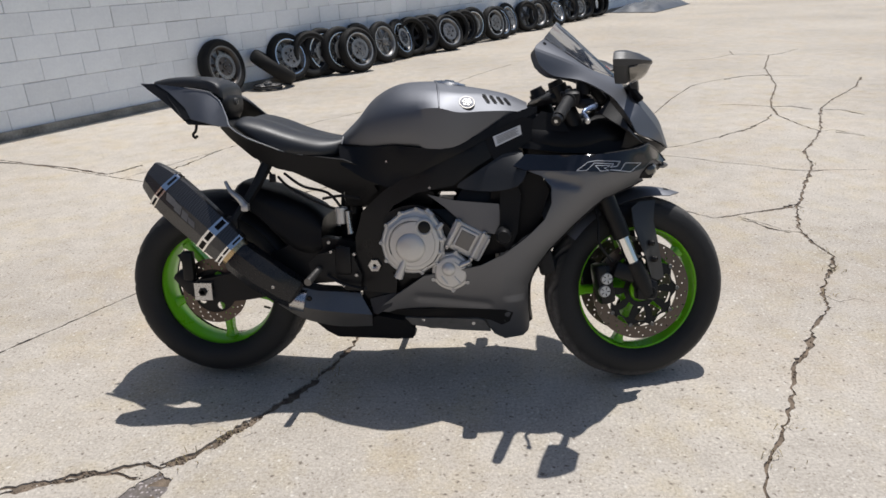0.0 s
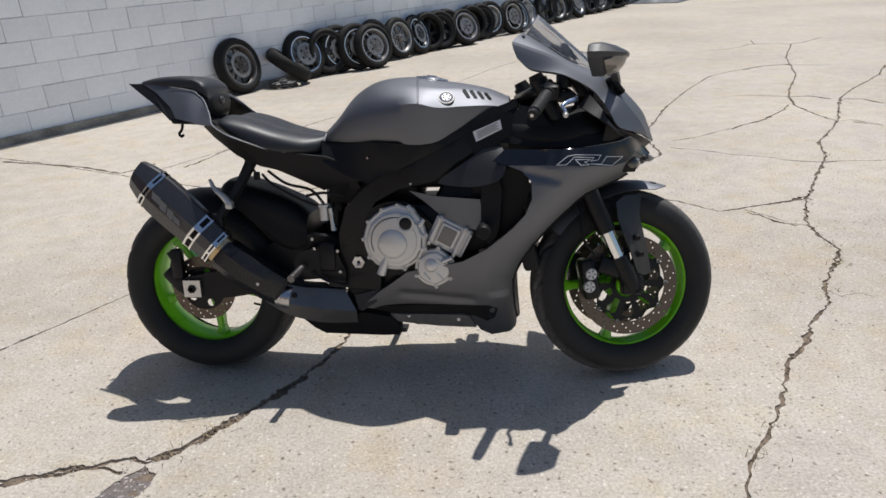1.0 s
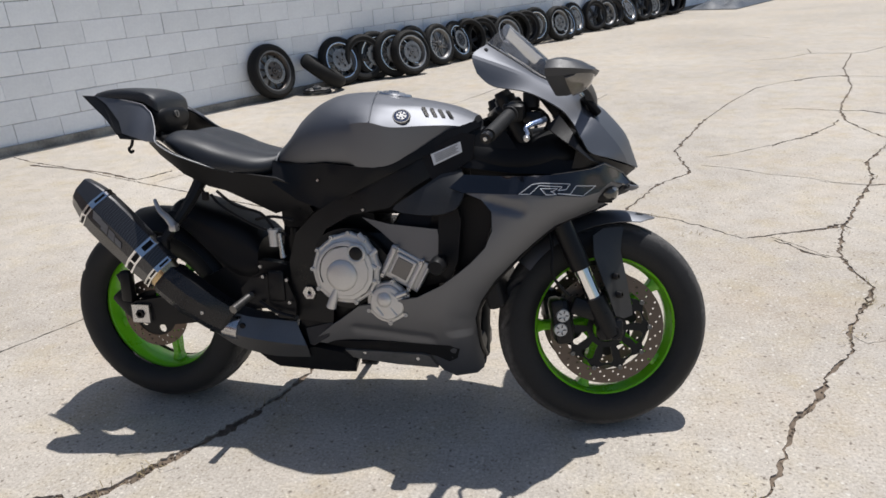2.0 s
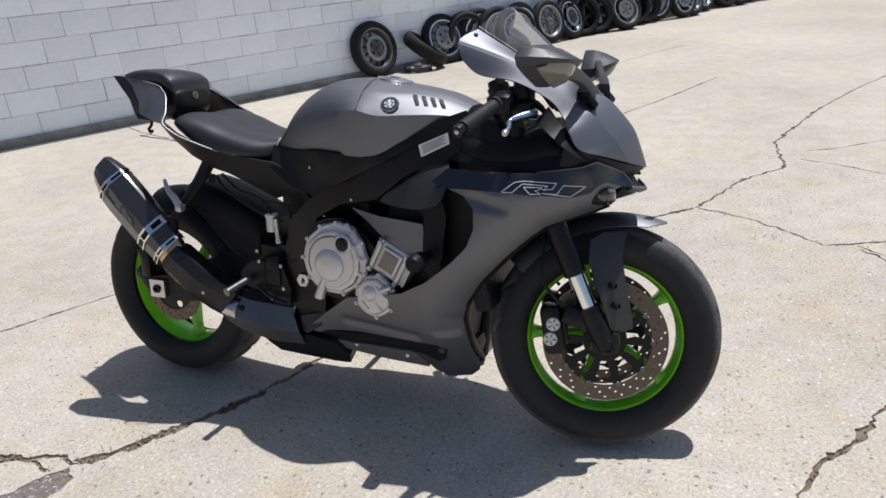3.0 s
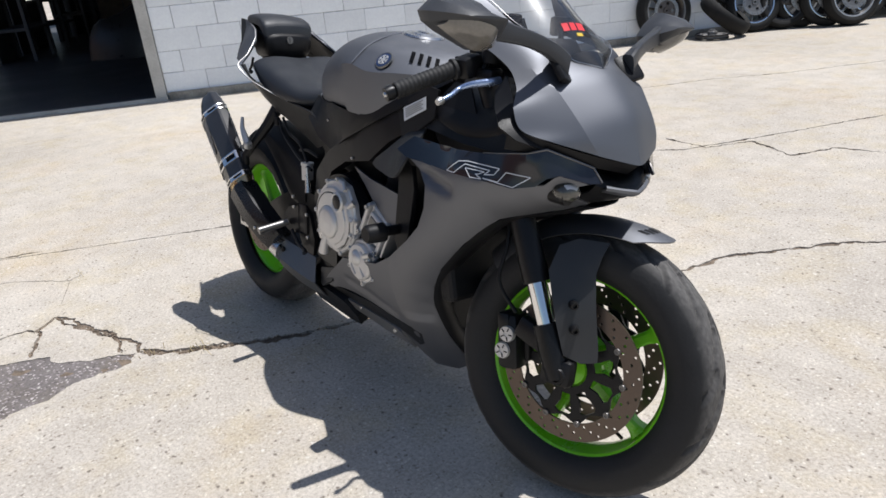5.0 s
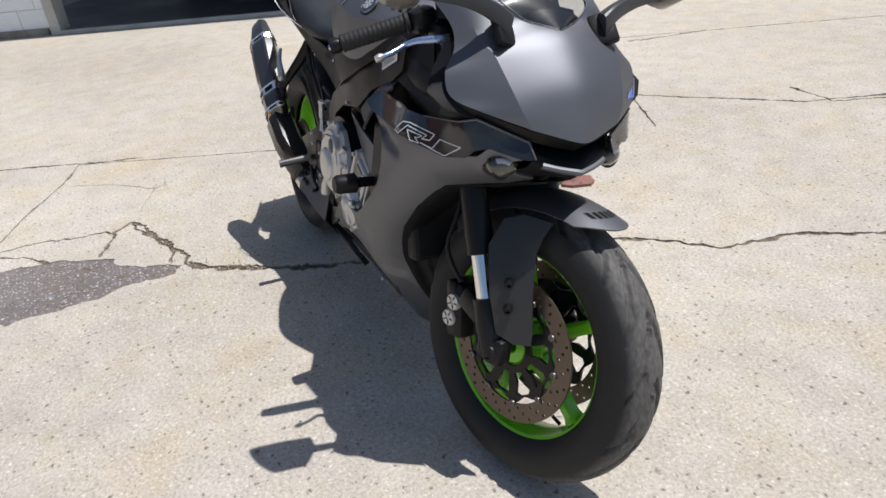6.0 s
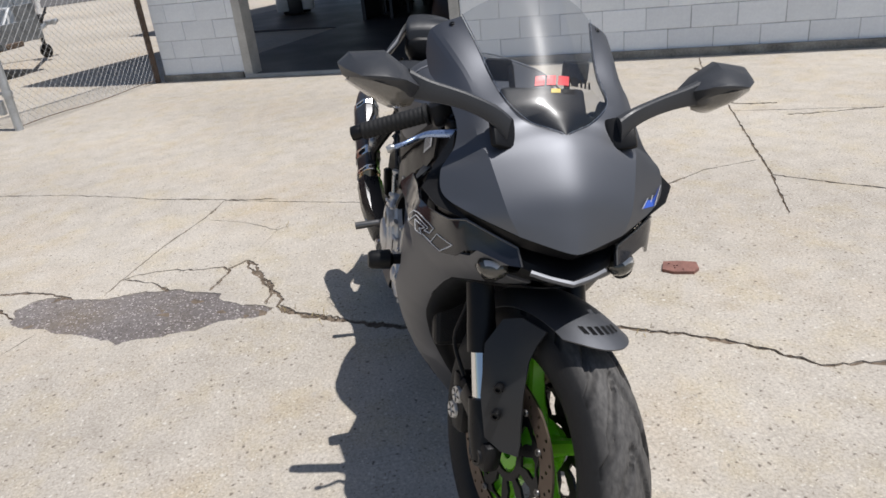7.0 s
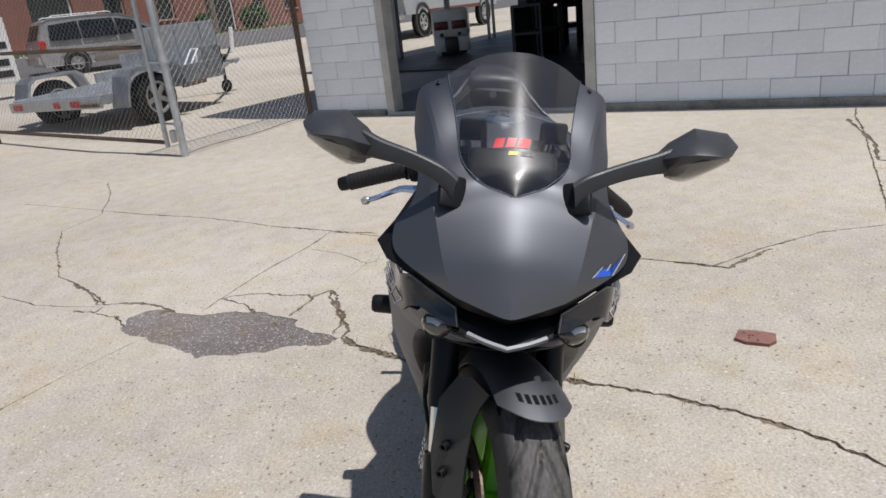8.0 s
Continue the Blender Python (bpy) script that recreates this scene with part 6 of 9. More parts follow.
def tank():
    rings = []
    for row in TANK:
        half = list(row[1:]) + [(0, row[5][1])]
        h = []
        soft = min(1.0, max(0.0, (0.0 - row[0]) / 0.11))
        round_half = catmull(half[:5], 4) + catmull(half[4:], 4)[1:]
        for k, ((y0, z0), (y1, z1)) in enumerate(zip(half, half[1:])):
            for j in range(4):
                flat, bent = (y0 + (y1 - y0) * j / 4, z0 + (z1 - z0) * j / 4), round_half[4 * k + j]
                h.append((-(flat[0] + (bent[0] - flat[0]) * soft), flat[1] + (bent[1] - flat[1]) * soft))
        h.append((0, half[-1][1]))
        rings.append([(row[0], y, z) for y, z in h] + [(row[0], -y, z) for y, z in reversed(h[1:-1])])
    fine = [catmull([r[j] for r in rings], 4) for j in range(len(rings[0]))]
    bm = rings_mesh([[f[i] for f in fine] for i in range(len(fine[0]))])
    bmesh.ops.smooth_vert(bm, verts=bm.verts, factor=0.35, use_axis_x=False, use_axis_y=True, use_axis_z=True)
    rear = [v for v in bm.verts if v.co.x < -0.03]
    for _ in range(3):
        bmesh.ops.smooth_vert(bm, verts=rear, factor=0.4, use_axis_x=False, use_axis_y=True, use_axis_z=True)
    return bm


part("fuel_tank", tank(), M_PAINT, bike, "grey metallic fuel tank with sharp shoulders", sharp=30)
for f in (Matrix(), FLIP):
    run = tank_at(0.004)[:4]
    for q, dx in zip(run, (-0.012, -0.006, 0.006, 0.013)):
        q.x += dx
        q.z += 0.0005
    part("tank_seam", tube(run, [0.002, 0.0025, 0.0028, 0.0018], 6, 4), M_PAINT, bike, m=f)
cap = joined(lathe([(0.0001, 0.008), (0.03, 0.008), (0.034, 0.005), (0.048, 0.005), (0.052, 0.0), (0.0001, 0.0)], 28, "z"), box((0.03, 0.014, 0.005), (0, 0, 0.009), 0.002))
part("fuel_cap", cap, M_STEEL, bike, "silver fuel filler cap", m=Matrix.Translation((0.03, 0, 0.956)) @ Matrix.Rotation(radians(9), 4, "Y"))
for f in (Matrix(), FLIP):
    here = f @ Matrix.Translation((0.094, -0.1640, 0.9000)) @ Matrix.Rotation(radians(-44), 4, "X") @ Matrix.Rotation(radians(8), 4, "Z") @ Matrix.Rotation(radians(5), 4, "Y")
    badge = part("tank_badge", lathe([(0.0001, -0.002), (0.0195, -0.002), (0.0205, -0.0035), (0.023, -0.0035), (0.0245, 0.0), (0.0001, 0.001)], 28), M_PIPE, bike, "round silver badge with dark blue centre", m=here)
    part("badge_centre", lathe([(0.0001, -0.0035), (0.0195, -0.0035), (0.02, -0.001), (0.0001, -0.001)], 24), M_BADGE, badge, m=here)
    for k in range(3):
        part("badge_shape", joined(box((0.028, 0.0016, 0.0038), (0, -0.0042, 0), 0.0006), box((0.0035, 0.0016, 0.010), (0.0115, -0.0042, 0), 0.0006), box((0.0035, 0.0016, 0.010), (-0.0115, -0.0042, 0), 0.0006)), M_ENGINE, badge, m=here @ Matrix.Rotation(math.pi * k / 3, 4, "Y"), smooth=False)
    for k in range(4):
        x = 0.135 + 0.0205 * k
        a, b, c = tank_at(x), tank_at(x + 0.010), tank_at(x + 0.026)
        hi0, hi1 = a[2].lerp(a[3], 0.02), b[2].lerp(b[3], 0.02)
        lo0, lo1 = tank_at(x + 0.017)[2].lerp(tank_at(x + 0.017)[3], 0.5), c[2].lerp(c[3], 0.5)
        nrm = (hi1 - hi0).cross(lo0 - hi0).normalized()
        nrm = nrm if nrm.z > 0 else -nrm
        bm = bmesh.new()
        bm.faces.new([bm.verts.new(q + nrm * 0.003) for q in (hi0, hi1, lo1, lo0)])
        bmesh.ops.solidify(bm, geom=bm.faces[:], thickness=0.003)
        part("tank_vent", bm, M_PLASTIC, bike, "black slanted vent slot", m=f, smooth=False)
UNDER_W = Depth([(-0.29, 0.74, 0.14), (-0.15, 0.68, 0.16), (0.05, 0.75, 0.183), (0.25, 0.85, 0.14), (0.0, 0.77, 0.187), (-0.15, 0.78, 0.168), (-0.28, 0.78, 0.11)])
both("tank_side_cover", lambda: shell([(-0.31, 0.785), (-0.2, 0.778), (-0.127, 0.782), (-0.06, 0.776), (0.02, 0.769), (0.12, 0.806), (0.215, 0.862), (0.285, 0.885), (0.3, 0.87), (0.2, 0.82), (0.09, 0.765), (-0.05, 0.70), (-0.15, 0.655), (-0.22, 0.68), (-0.295, 0.725)], UNDER_W, 0.005, step=0.035), M_PLASTIC, label="matt black cover under the tank")


def seat():
    st = [(-0.628, [(0, 0.860), (0.07, 0.862), (0.125, 0.853), (0.14, 0.84), (0.1, 0.825), (0, 0.82)]), (-0.60, [(0, 0.868), (0.09, 0.874), (0.145, 0.863), (0.164, 0.842), (0.13, 0.815), (0, 0.81)]),
          (-0.53, [(0, 0.848), (0.09, 0.857), (0.15, 0.842), (0.168, 0.81), (0.15, 0.785), (0, 0.785)]), (-0.45, [(0, 0.82), (0.09, 0.826), (0.142, 0.812), (0.158, 0.782), (0.14, 0.757), (0, 0.757)]),
          (-0.37, [(0, 0.802), (0.085, 0.805), (0.13, 0.791), (0.145, 0.765), (0.12, 0.742), (0, 0.742)]), (-0.325, [(0, 0.80), (0.07, 0.80), (0.106, 0.789), (0.12, 0.765), (0.1, 0.745), (0, 0.745)]),
          (-0.296, [(0, 0.806), (0.055, 0.804), (0.082, 0.795), (0.094, 0.77), (0.075, 0.75), (0, 0.75)])]
    return sections(st, per=5)


part("rider_seat", seat(), M_SEAT, bike, "black vinyl rider seat")
part("seat_piping", tube([(-0.302, -0.107, 0.765), (-0.299, -0.1, 0.785), (-0.298, -0.088, 0.799), (-0.3, -0.06, 0.808)], [0.0012, 0.0022, 0.0024, 0.0012], 6, 4), M_GREYDECAL, bike)


def pillion():
    rings = []
    for x, top, half, deep in ((-0.925, 0.988, 0.022, 0.006), (-0.87, 0.997, 0.050, 0.012), (-0.80, 1.0, 0.066, 0.016), (-0.73, 0.995, 0.080, 0.02), (-0.70, 0.986, 0.086, 0.024), (-0.682, 0.974, 0.086, 0.024), (-0.674, 0.962, 0.080, 0.018)):
        side = [(0, top + 0.002), (half * 0.5, top + 0.001), (half * 0.86, top - 0.003), (half * 0.96, top - 0.008), (half, top - 0.015), (half * 0.98, top - 0.014 - deep), (half * 0.6, top - 0.02 - deep), (0, top - 0.02 - deep)]
        rings.append([(x, -y, z) for y, z in side] + [(x, y, z) for y, z in reversed(side[1:-1])])
    fine = [catmull([r[j] for r in rings], 4) for j in range(len(rings[0]))]
    return rings_mesh([[f[i] for f in fine] for i in range(len(fine[0]))])


part("pillion_pad", pillion(), M_SEAT, bike, "black pillion pad on the tail", sharp=34)


def hump():
    st = [(-0.76, [(0, 0.955), (0.06, 0.95), (0.075, 0.92), (0.07, 0.87), (0, 0.86)]), (-0.69, [(0, 0.945), (0.06, 0.942), (0.083, 0.92), (0.07, 0.87), (0, 0.86)]), (-0.672, [(0, 0.94), (0.055, 0.937), (0.078, 0.918), (0.06, 0.88), (0, 0.87)]),
          (-0.664, [(0, 0.932), (0.045, 0.93), (0.06, 0.918), (0.05, 0.895), (0, 0.89)])]
    return sections(st, per=3)


part("seat_hump", hump(), M_PLASTIC, bike, "black backstop between the seats")
part("hump_lock", joined(tube([(-0.672, -0.004, 0.92), (-0.659, -0.004, 0.921)], [0.013, 0.011], 14), box((0.004, 0.004, 0.014), (-0.658, -0.004, 0.921), 0.001)), M_PIPE, bike, "silver seat lock")
part("seat_tray", sections([(-0.70, [(0, 0.875), (0.06, 0.87), (0.065, 0.85), (0, 0.84)]), (-0.62, [(0, 0.84), (0.09, 0.838), (0.095, 0.81), (0, 0.80)]), (-0.5, [(0, 0.79), (0.12, 0.785), (0.12, 0.75), (0, 0.74)]), (-0.3, [(0, 0.755), (0.1, 0.75), (0.1, 0.69), (0, 0.68)])], per=3), M_PLASTIC, bike)
TAIL_W = Depth([(-0.958, 0.978, 0.037), (-0.716, 0.952, 0.096), (-0.666, 0.92, 0.121), (-0.608, 0.849, 0.205), (-0.777, 0.853, 0.146), (-0.84, 0.905, 0.094), (-0.72, 0.91, 0.132), (-0.66, 0.87, 0.165)])
both("tail_panel", lambda: shell([(-0.91, 0.981), (-0.80, 0.967), (-0.716, 0.953), (-0.69, 0.938), (-0.666, 0.92), (-0.632, 0.875), (-0.608, 0.849), (-0.66, 0.852), (-0.757, 0.872), (-0.785, 0.905), (-0.86, 0.956)], TAIL_W, 0.004, step=0.02), M_PAINT, label="grey metallic tail panel", sharp=55)
both("tail_fin", lambda: shell([(-0.965, 0.984), (-0.91, 0.981), (-0.86, 0.956), (-0.785, 0.905), (-0.757, 0.872), (-0.785, 0.868), (-0.85, 0.912), (-0.92, 0.955)], TAIL_W, 0.008, step=0.03, lift=-0.003), M_PLASTIC, label="black tail end")
both("tail_inner", lambda: shell([(-0.9, 0.975), (-0.72, 0.947), (-0.672, 0.918), (-0.64, 0.877), (-0.616, 0.852), (-0.77, 0.857)], TAIL_W, 0.004, step=0.03, lift=-0.006), M_PLASTIC)
both("tail_edge", lambda: tube([(-0.80, -0.073, 0.9685), (-0.716, -0.0985, 0.954), (-0.69, -0.109, 0.939), (-0.666, -0.1235, 0.921), (-0.632, -0.167, 0.877), (-0.608, -0.208, 0.85), (-0.57, -0.204, 0.82), (-0.526, -0.19, 0.798), (-0.463, -0.157, 0.768), (-0.41, -0.15, 0.757)], [0.0008, 0.0014, 0.0017, 0.0017, 0.0017, 0.0017, 0.0016, 0.0015, 0.0013, 0.0008], 6, 4), M_ALLOY, label="thin pale edge along the tail")


def undertail():
    st = [(-0.95, [(0, 0.975), (0.02, 0.972), (0.02, 0.965), (0, 0.965)]), (-0.85, [(0, 0.955), (0.05, 0.95), (0.055, 0.925), (0, 0.905)]), (-0.76, [(0, 0.93), (0.06, 0.92), (0.065, 0.87), (0, 0.855)]), (-0.68, [(0, 0.9), (0.06, 0.88), (0.06, 0.84), (0, 0.83)])]
    return sections(st, per=3)


part("undertail", undertail(), M_PLASTIC, bike, "black tail underside")
RAIL_W = Depth([(-0.608, 0.849, 0.202), (-0.526, 0.797, 0.187), (-0.463, 0.767, 0.154), (-0.286, 0.735, 0.145), (-0.2, 0.67, 0.14), (-0.45, 0.70, 0.135), (-0.57, 0.76, 0.15), (-0.65, 0.846, 0.172)])
both("tail_side_cover", lambda: shell([(-0.655, 0.845), (-0.608, 0.848), (-0.57, 0.818), (-0.526, 0.796), (-0.463, 0.767), (-0.4, 0.755), (-0.286, 0.74), (-0.18, 0.70), (-0.185, 0.66), (-0.235, 0.655), (-0.31, 0.632), (-0.38, 0.668), (-0.449, 0.703), (-0.5, 0.715), (-0.57, 0.752), (-0.625, 0.81)], RAIL_W, 0.005, step=0.03), M_PLASTIC, label="satin black cover under the seat")
both("subframe_plate", lambda: shell([(-0.44, 0.70), (-0.30, 0.72), (-0.22, 0.69), (-0.19, 0.64), (-0.235, 0.60), (-0.27, 0.61), (-0.30, 0.645)], RAIL_W, 0.006, step=0.04, lift=-0.012), M_SATIN)
part("strap_hook", tube([(-0.765, -0.085, 0.862), (-0.768, -0.09, 0.835), (-0.778, -0.092, 0.822), (-0.772, -0.092, 0.812), (-0.764, -0.092, 0.818)], 0.0045, 8, 3), M_PLASTIC, bike)
part("tail_clip", joined(tube([(-0.56, -0.12, 0.745), (-0.535, -0.13, 0.715), (-0.52, -0.13, 0.695)], 0.004, 7, 3), box((0.02, 0.014, 0.026), (-0.518, -0.13, 0.685), 0.004)), M_PLASTIC, bike)

# ----- frame, engine -----
FRAME_W = Depth([(0.28, 0.87, 0.12), (0.1, 0.76, 0.168), (-0.1, 0.66, 0.172), (-0.22, 0.5, 0.155), (-0.2, 0.34, 0.15), (-0.14, 0.55, 0.17)])
both("frame_spar", lambda: shell([(0.30, 0.885), (0.2, 0.835), (0.05, 0.765), (-0.08, 0.695), (-0.165, 0.645), (-0.232, 0.585), (-0.262, 0.50), (-0.262, 0.42), (-0.258, 0.325), (-0.14, 0.318), (-0.135, 0.36), (-0.158, 0.41), (-0.182, 0.48), (-0.172, 0.545), (-0.135, 0.6), (-0.06, 0.64), (0.05, 0.66), (0.12, 0.715), (0.22, 0.77), (0.29, 0.82)], FRAME_W, 0.03, step=0.03), M_SATIN, label="satin black frame beam")
both("frame_edge", lambda: tube([(x, -FRAME_W(x, z) - 0.001, z + 0.001) for x, z in ((-0.06, 0.708), (0.05, 0.765), (0.12, 0.80), (0.2, 0.835), (0.29, 0.879))], [0.001, 0.0016, 0.002, 0.002, 0.0016], 6), M_PIPE)
both("pivot_nut", lambda: joined(lathe([(0.006, -0.006), (0.013, -0.008), (0.02, -0.008), (0.0225, 0), (0.006, 0.004)], 6)), M_STEEL)
for o in list(bike.children):
    if o.name.startswith("pivot_nut"):
        sg = -1 if o.name == "pivot_nut" else 1
        o.data.transform(Matrix.Translation((-0.203, 0.156 * sg, 0.411)))
for px, pz in ((-0.022, 0.655), (-0.15, 0.735)):
    for f in (Matrix(), FLIP):
        part("frame_bolt", bolt((px, -FRAME_W(px, pz) - 0.001, pz), 0.0042, 0.004), M_STEEL, bike, m=f)
# Plain black boxes added to fill the dark gaps under the tank.
part("airbox", joined(box((0.3, 0.2, 0.16), (-0.16, 0, 0.66), 0.03), box((0.3, 0.24, 0.14), (0.08, 0, 0.70), 0.03)), M_PLASTIC, bike)
part("engine_block", joined(box((0.36, 0.27, 0.30), (0.0, 0, 0.44), 0.03), box((0.2, 0.26, 0.26), (0.12, 0, 0.54), 0.03, Matrix.Rotation(radians(28), 4, "Y")), box((0.3, 0.2, 0.12), (-0.02, 0, 0.27), 0.03)), M_SATIN, bike, "dark engine block")


def cover(outline, heights):
    """A cast cover: an outline about its middle (angle, radius), drawn in step by step (share, height)."""
    ang = [a for a, _ in outline]
    rings = []
    for s, h, power in heights:
        ring = []
        for k in range(72):
            a = math.tau * k / 72
            r = float(np.interp(math.degrees(a), ang + [360], [q for _, q in outline] + [outline[0][1]]))
            rr = s * (r if power else 0.5 * r + 0.5 * outline[0][1])
            ring.append((rr * math.cos(a), h, rr * math.sin(a)))
        rings.append(ring)
    return rings_mesh(rings)


def lobed(base, bolts, bump, spread=9):
    """Outline with round bolt lobes at some angles; base: (angle, radius)."""
    out = []
    for d in range(0, 360, 3):
        r = float(np.interp(d, [a for a, _ in base] + [360], [q for _, q in base] + [base[0][1]]))
        near = min(min(abs(d - b), 360 - abs(d - b)) for b in bolts)
        out.append((d, r + bump * max(0.0, 1 - (near / spread) ** 2)))
    return out


CLUTCH = [(0, 0.094), (30, 0.098), (60, 0.108), (85, 0.106), (120, 0.098), (180, 0.098), (230, 0.1), (260, 0.094), (300, 0.092)]
CLUTCH_BOLTS = (8, 32, 58, 84, 112, 145, 178, 212, 285, 318, 342)
STEPS = ((1.0, 0.0, 1), (1.0, -0.012, 1), (0.96, -0.017, 1), (0.90, -0.017, 1), (0.865, -0.021, 0), (0.84, -0.027, 0), (0.78, -0.029, 0), (0.72, -0.0285, 0), (0.7, -0.032, 0), (0.5, -0.034, 0), (0.2, -0.035, 0), (0.01, -0.035, 0))
HERE = Matrix.Translation((-0.074, -0.180, 0.488))
clutch = part("clutch_cover", cover(lobed(CLUTCH, CLUTCH_BOLTS, 0.004, 7), STEPS), M_ENGINE, bike, "silver cast alloy clutch cover with dark oil cap", m=HERE, sharp=28)
for d in CLUTCH_BOLTS:
    r = float(np.interp(d, [a for a, _ in CLUTCH] + [360], [q for _, q in CLUTCH] + [0.094])) + 0.001
    part("cover_bolt", bolt((r * math.cos(radians(d)), -0.014, r * math.sin(radians(d))), 0.0062, 0.007), M_ENGINE, clutch, m=HERE)
part("cover_cap", lathe([(0.0001, -0.010), (0.030, -0.009), (0.041, -0.006), (0.044, -0.002), (0.044, 0.012), (0.0001, 0.012)], 44), M_ENGINE, clutch, m=Matrix.Translation((-0.080, -0.215, 0.480)))
part("cover_ring", lathe([(0.0435, 0.004), (0.0455, -0.0015), (0.0475, 0.004)], 44), M_SATIN, clutch, m=Matrix.Translation((-0.080, -0.2125, 0.480)))
for r, d0, d1 in ((0.072, 62, 205), (0.081, 300, 372)):
    part("cover_groove", tube([(r * math.cos(radians(d)), -0.0302 if r < 0.08 else -0.0245, r * math.sin(radians(d))) for d in np.linspace(d0, d1, 20)], 0.0011, 5), M_SATIN, clutch, m=HERE)
part("cover_boss", tube([(-0.098, -0.208, 0.448), (-0.112, -0.208, 0.412), (-0.122, -0.205, 0.385)], [0.006, 0.012, 0.0145], 12), M_ENGINE, clutch)
part("oil_cap_seat", lathe([(0.019, 0.01), (0.026, 0.01), (0.0265, -0.004), (0.022, -0.008), (0.019, -0.006)], 24), M_ENGINE, clutch, m=Matrix.Translation((-0.037, -0.21, 0.542)))
part("oil_cap", lathe([(0.0001, -0.008), (0.013, -0.008), (0.0185, -0.006), (0.0185, 0.01), (0.0001, 0.01)], 18), M_SATIN, clutch, "black oil filler cap", m=Matrix.Translation((-0.037, -0.211, 0.542)))
for a, b in (((-0.02, 0.52), (0.012, 0.498)), ((-0.022, 0.46), (0.008, 0.462)), ((-0.012, 0.575), (-0.03, 0.592)), ((0.0, 0.535), (0.016, 0.55))):
    part("cover_rib", tube([(a[0], -0.206, a[1]), (b[0], -0.198, b[1])], [0.006, 0.007], 8), M_ENGINE, clutch)
PUMP = [(0, 0.058), (90, 0.057), (180, 0.059), (270, 0.059)]
PUMP_BOLTS = (20, 75, 150, 205, 275, 325)
HERE = Matrix.Translation((0.038, -0.172, 0.399))
pump = part("water_pump_cover", cover(lobed(PUMP, PUMP_BOLTS, 0.004, 12), ((1.0, 0.0, 1), (1.0, -0.012, 1), (0.96, -0.016, 1), (0.86, -0.017, 0), (0.83, -0.023, 0), (0.76, -0.027, 0), (0.5, -0.029, 0), (0.25, -0.03, 0), (0.01, -0.03, 0))), M_ENGINE, bike, "silver cast water pump cover", m=HERE, sharp=28)
for d in PUMP_BOLTS:
    part("cover_bolt", bolt((0.061 * math.cos(radians(d)), -0.012, 0.061 * math.sin(radians(d))), 0.0065, 0.008), M_ENGINE, pump, m=HERE)
part("pump_dome", lathe([(0.0001, -0.010), (0.012, -0.009), (0.019, -0.005), (0.022, 0.0), (0.0001, 0.001)], 22), M_ENGINE, pump, m=HERE @ Matrix.Translation((-0.006, -0.0285, 0.01)))
for a, b in (((0.012, 0.03), (0.034, 0.012)), ((-0.03, -0.012), (-0.012, -0.036)), ((0.01, -0.012), (0.026, -0.034))):
    part("cover_rib", tube([(a[0], -0.027, a[1]), (b[0], -0.027, b[1])], 0.0045, 8), M_ENGINE, pump, m=HERE)
part("pump_nipple", tube([(0.03, -0.026, 0.022), (0.06, -0.03, 0.034)], [0.009, 0.007], 10), M_STEEL, pump, m=HERE)
HERE = Matrix.Translation((0.087, -0.16, 0.492)) @ Matrix.Rotation(radians(27.6), 4, "Y") @ Matrix.Shear("XZ", 4, (0.0, 0.0))
cyl = part("cylinder_cover", box((0.12, 0.03, 0.092), (0, 0, 0), 0.006), M_ENGINE, bike, "silver alloy cylinder side", m=HERE, smooth=False)
for x, w, h in ((-0.046, 0.012, 0.10), (0.036, 0.012, 0.104), (0.057, 0.008, 0.08)):
    part("cylinder_rib", box((w, 0.05, h), (x, -0.004, 0), 0.004), M_ENGINE, cyl, m=HERE, smooth=False)
part("cylinder_plate", box((0.062, 0.012, 0.070), (-0.005, -0.018, 0), 0.005), M_ENGINE, cyl, m=HERE, smooth=False)
part("cylinder_inset", box((0.046, 0.004, 0.052), (-0.005, -0.0245, 0), 0.002), M_PIPE, cyl, m=HERE, smooth=False)
for x, z in ((-0.046, 0.04), (-0.046, -0.04), (0.036, 0.042), (0.036, -0.042)):
    part("cylinder_bolt", bolt((x, -0.029, z), 0.006, 0.006), M_STEEL, cyl, m=HERE)
part("engine_gasket", plate([((0.104 + 0.012 * math.cos(3 * a)) * math.cos(a) * 1.08 - 0.074, 0.488 + 0.115 * math.sin(a)) for a in np.linspace(0, math.tau, 40, endpoint=False)], 0.02, (), "y", -0.163), M_SATIN, bike, smooth=False)
for f in (Matrix(), FLIP):
    part("crash_slider", lathe([(0.0001, -0.285), (0.017, -0.285), (0.0215, -0.278), (0.023, -0.236), (0.012, -0.228), (0.011, -0.14), (0.0001, -0.14)], 20), M_PLASTIC, bike, "black round crash slider", m=f @ Matrix.Translation((0.199, 0, 0.525)))

# ----- belly, exhaust -----
BELLY_W = Depth([(-0.5, 0.3, 0.13), (-0.25, 0.25, 0.16), (-0.12, 0.17, 0.11), (-0.36, 0.155, 0.09)])
part("belly_pan", shell([(-0.42, 0.205), (-0.3, 0.215), (-0.2, 0.245), (-0.12, 0.225), (-0.09, 0.18), (-0.1, 0.148), (-0.155, 0.145), (-0.352, 0.148), (-0.388, 0.17)], BELLY_W, 0.05, step=0.05), M_PLASTIC, bike, "dark belly pan and silencer box")
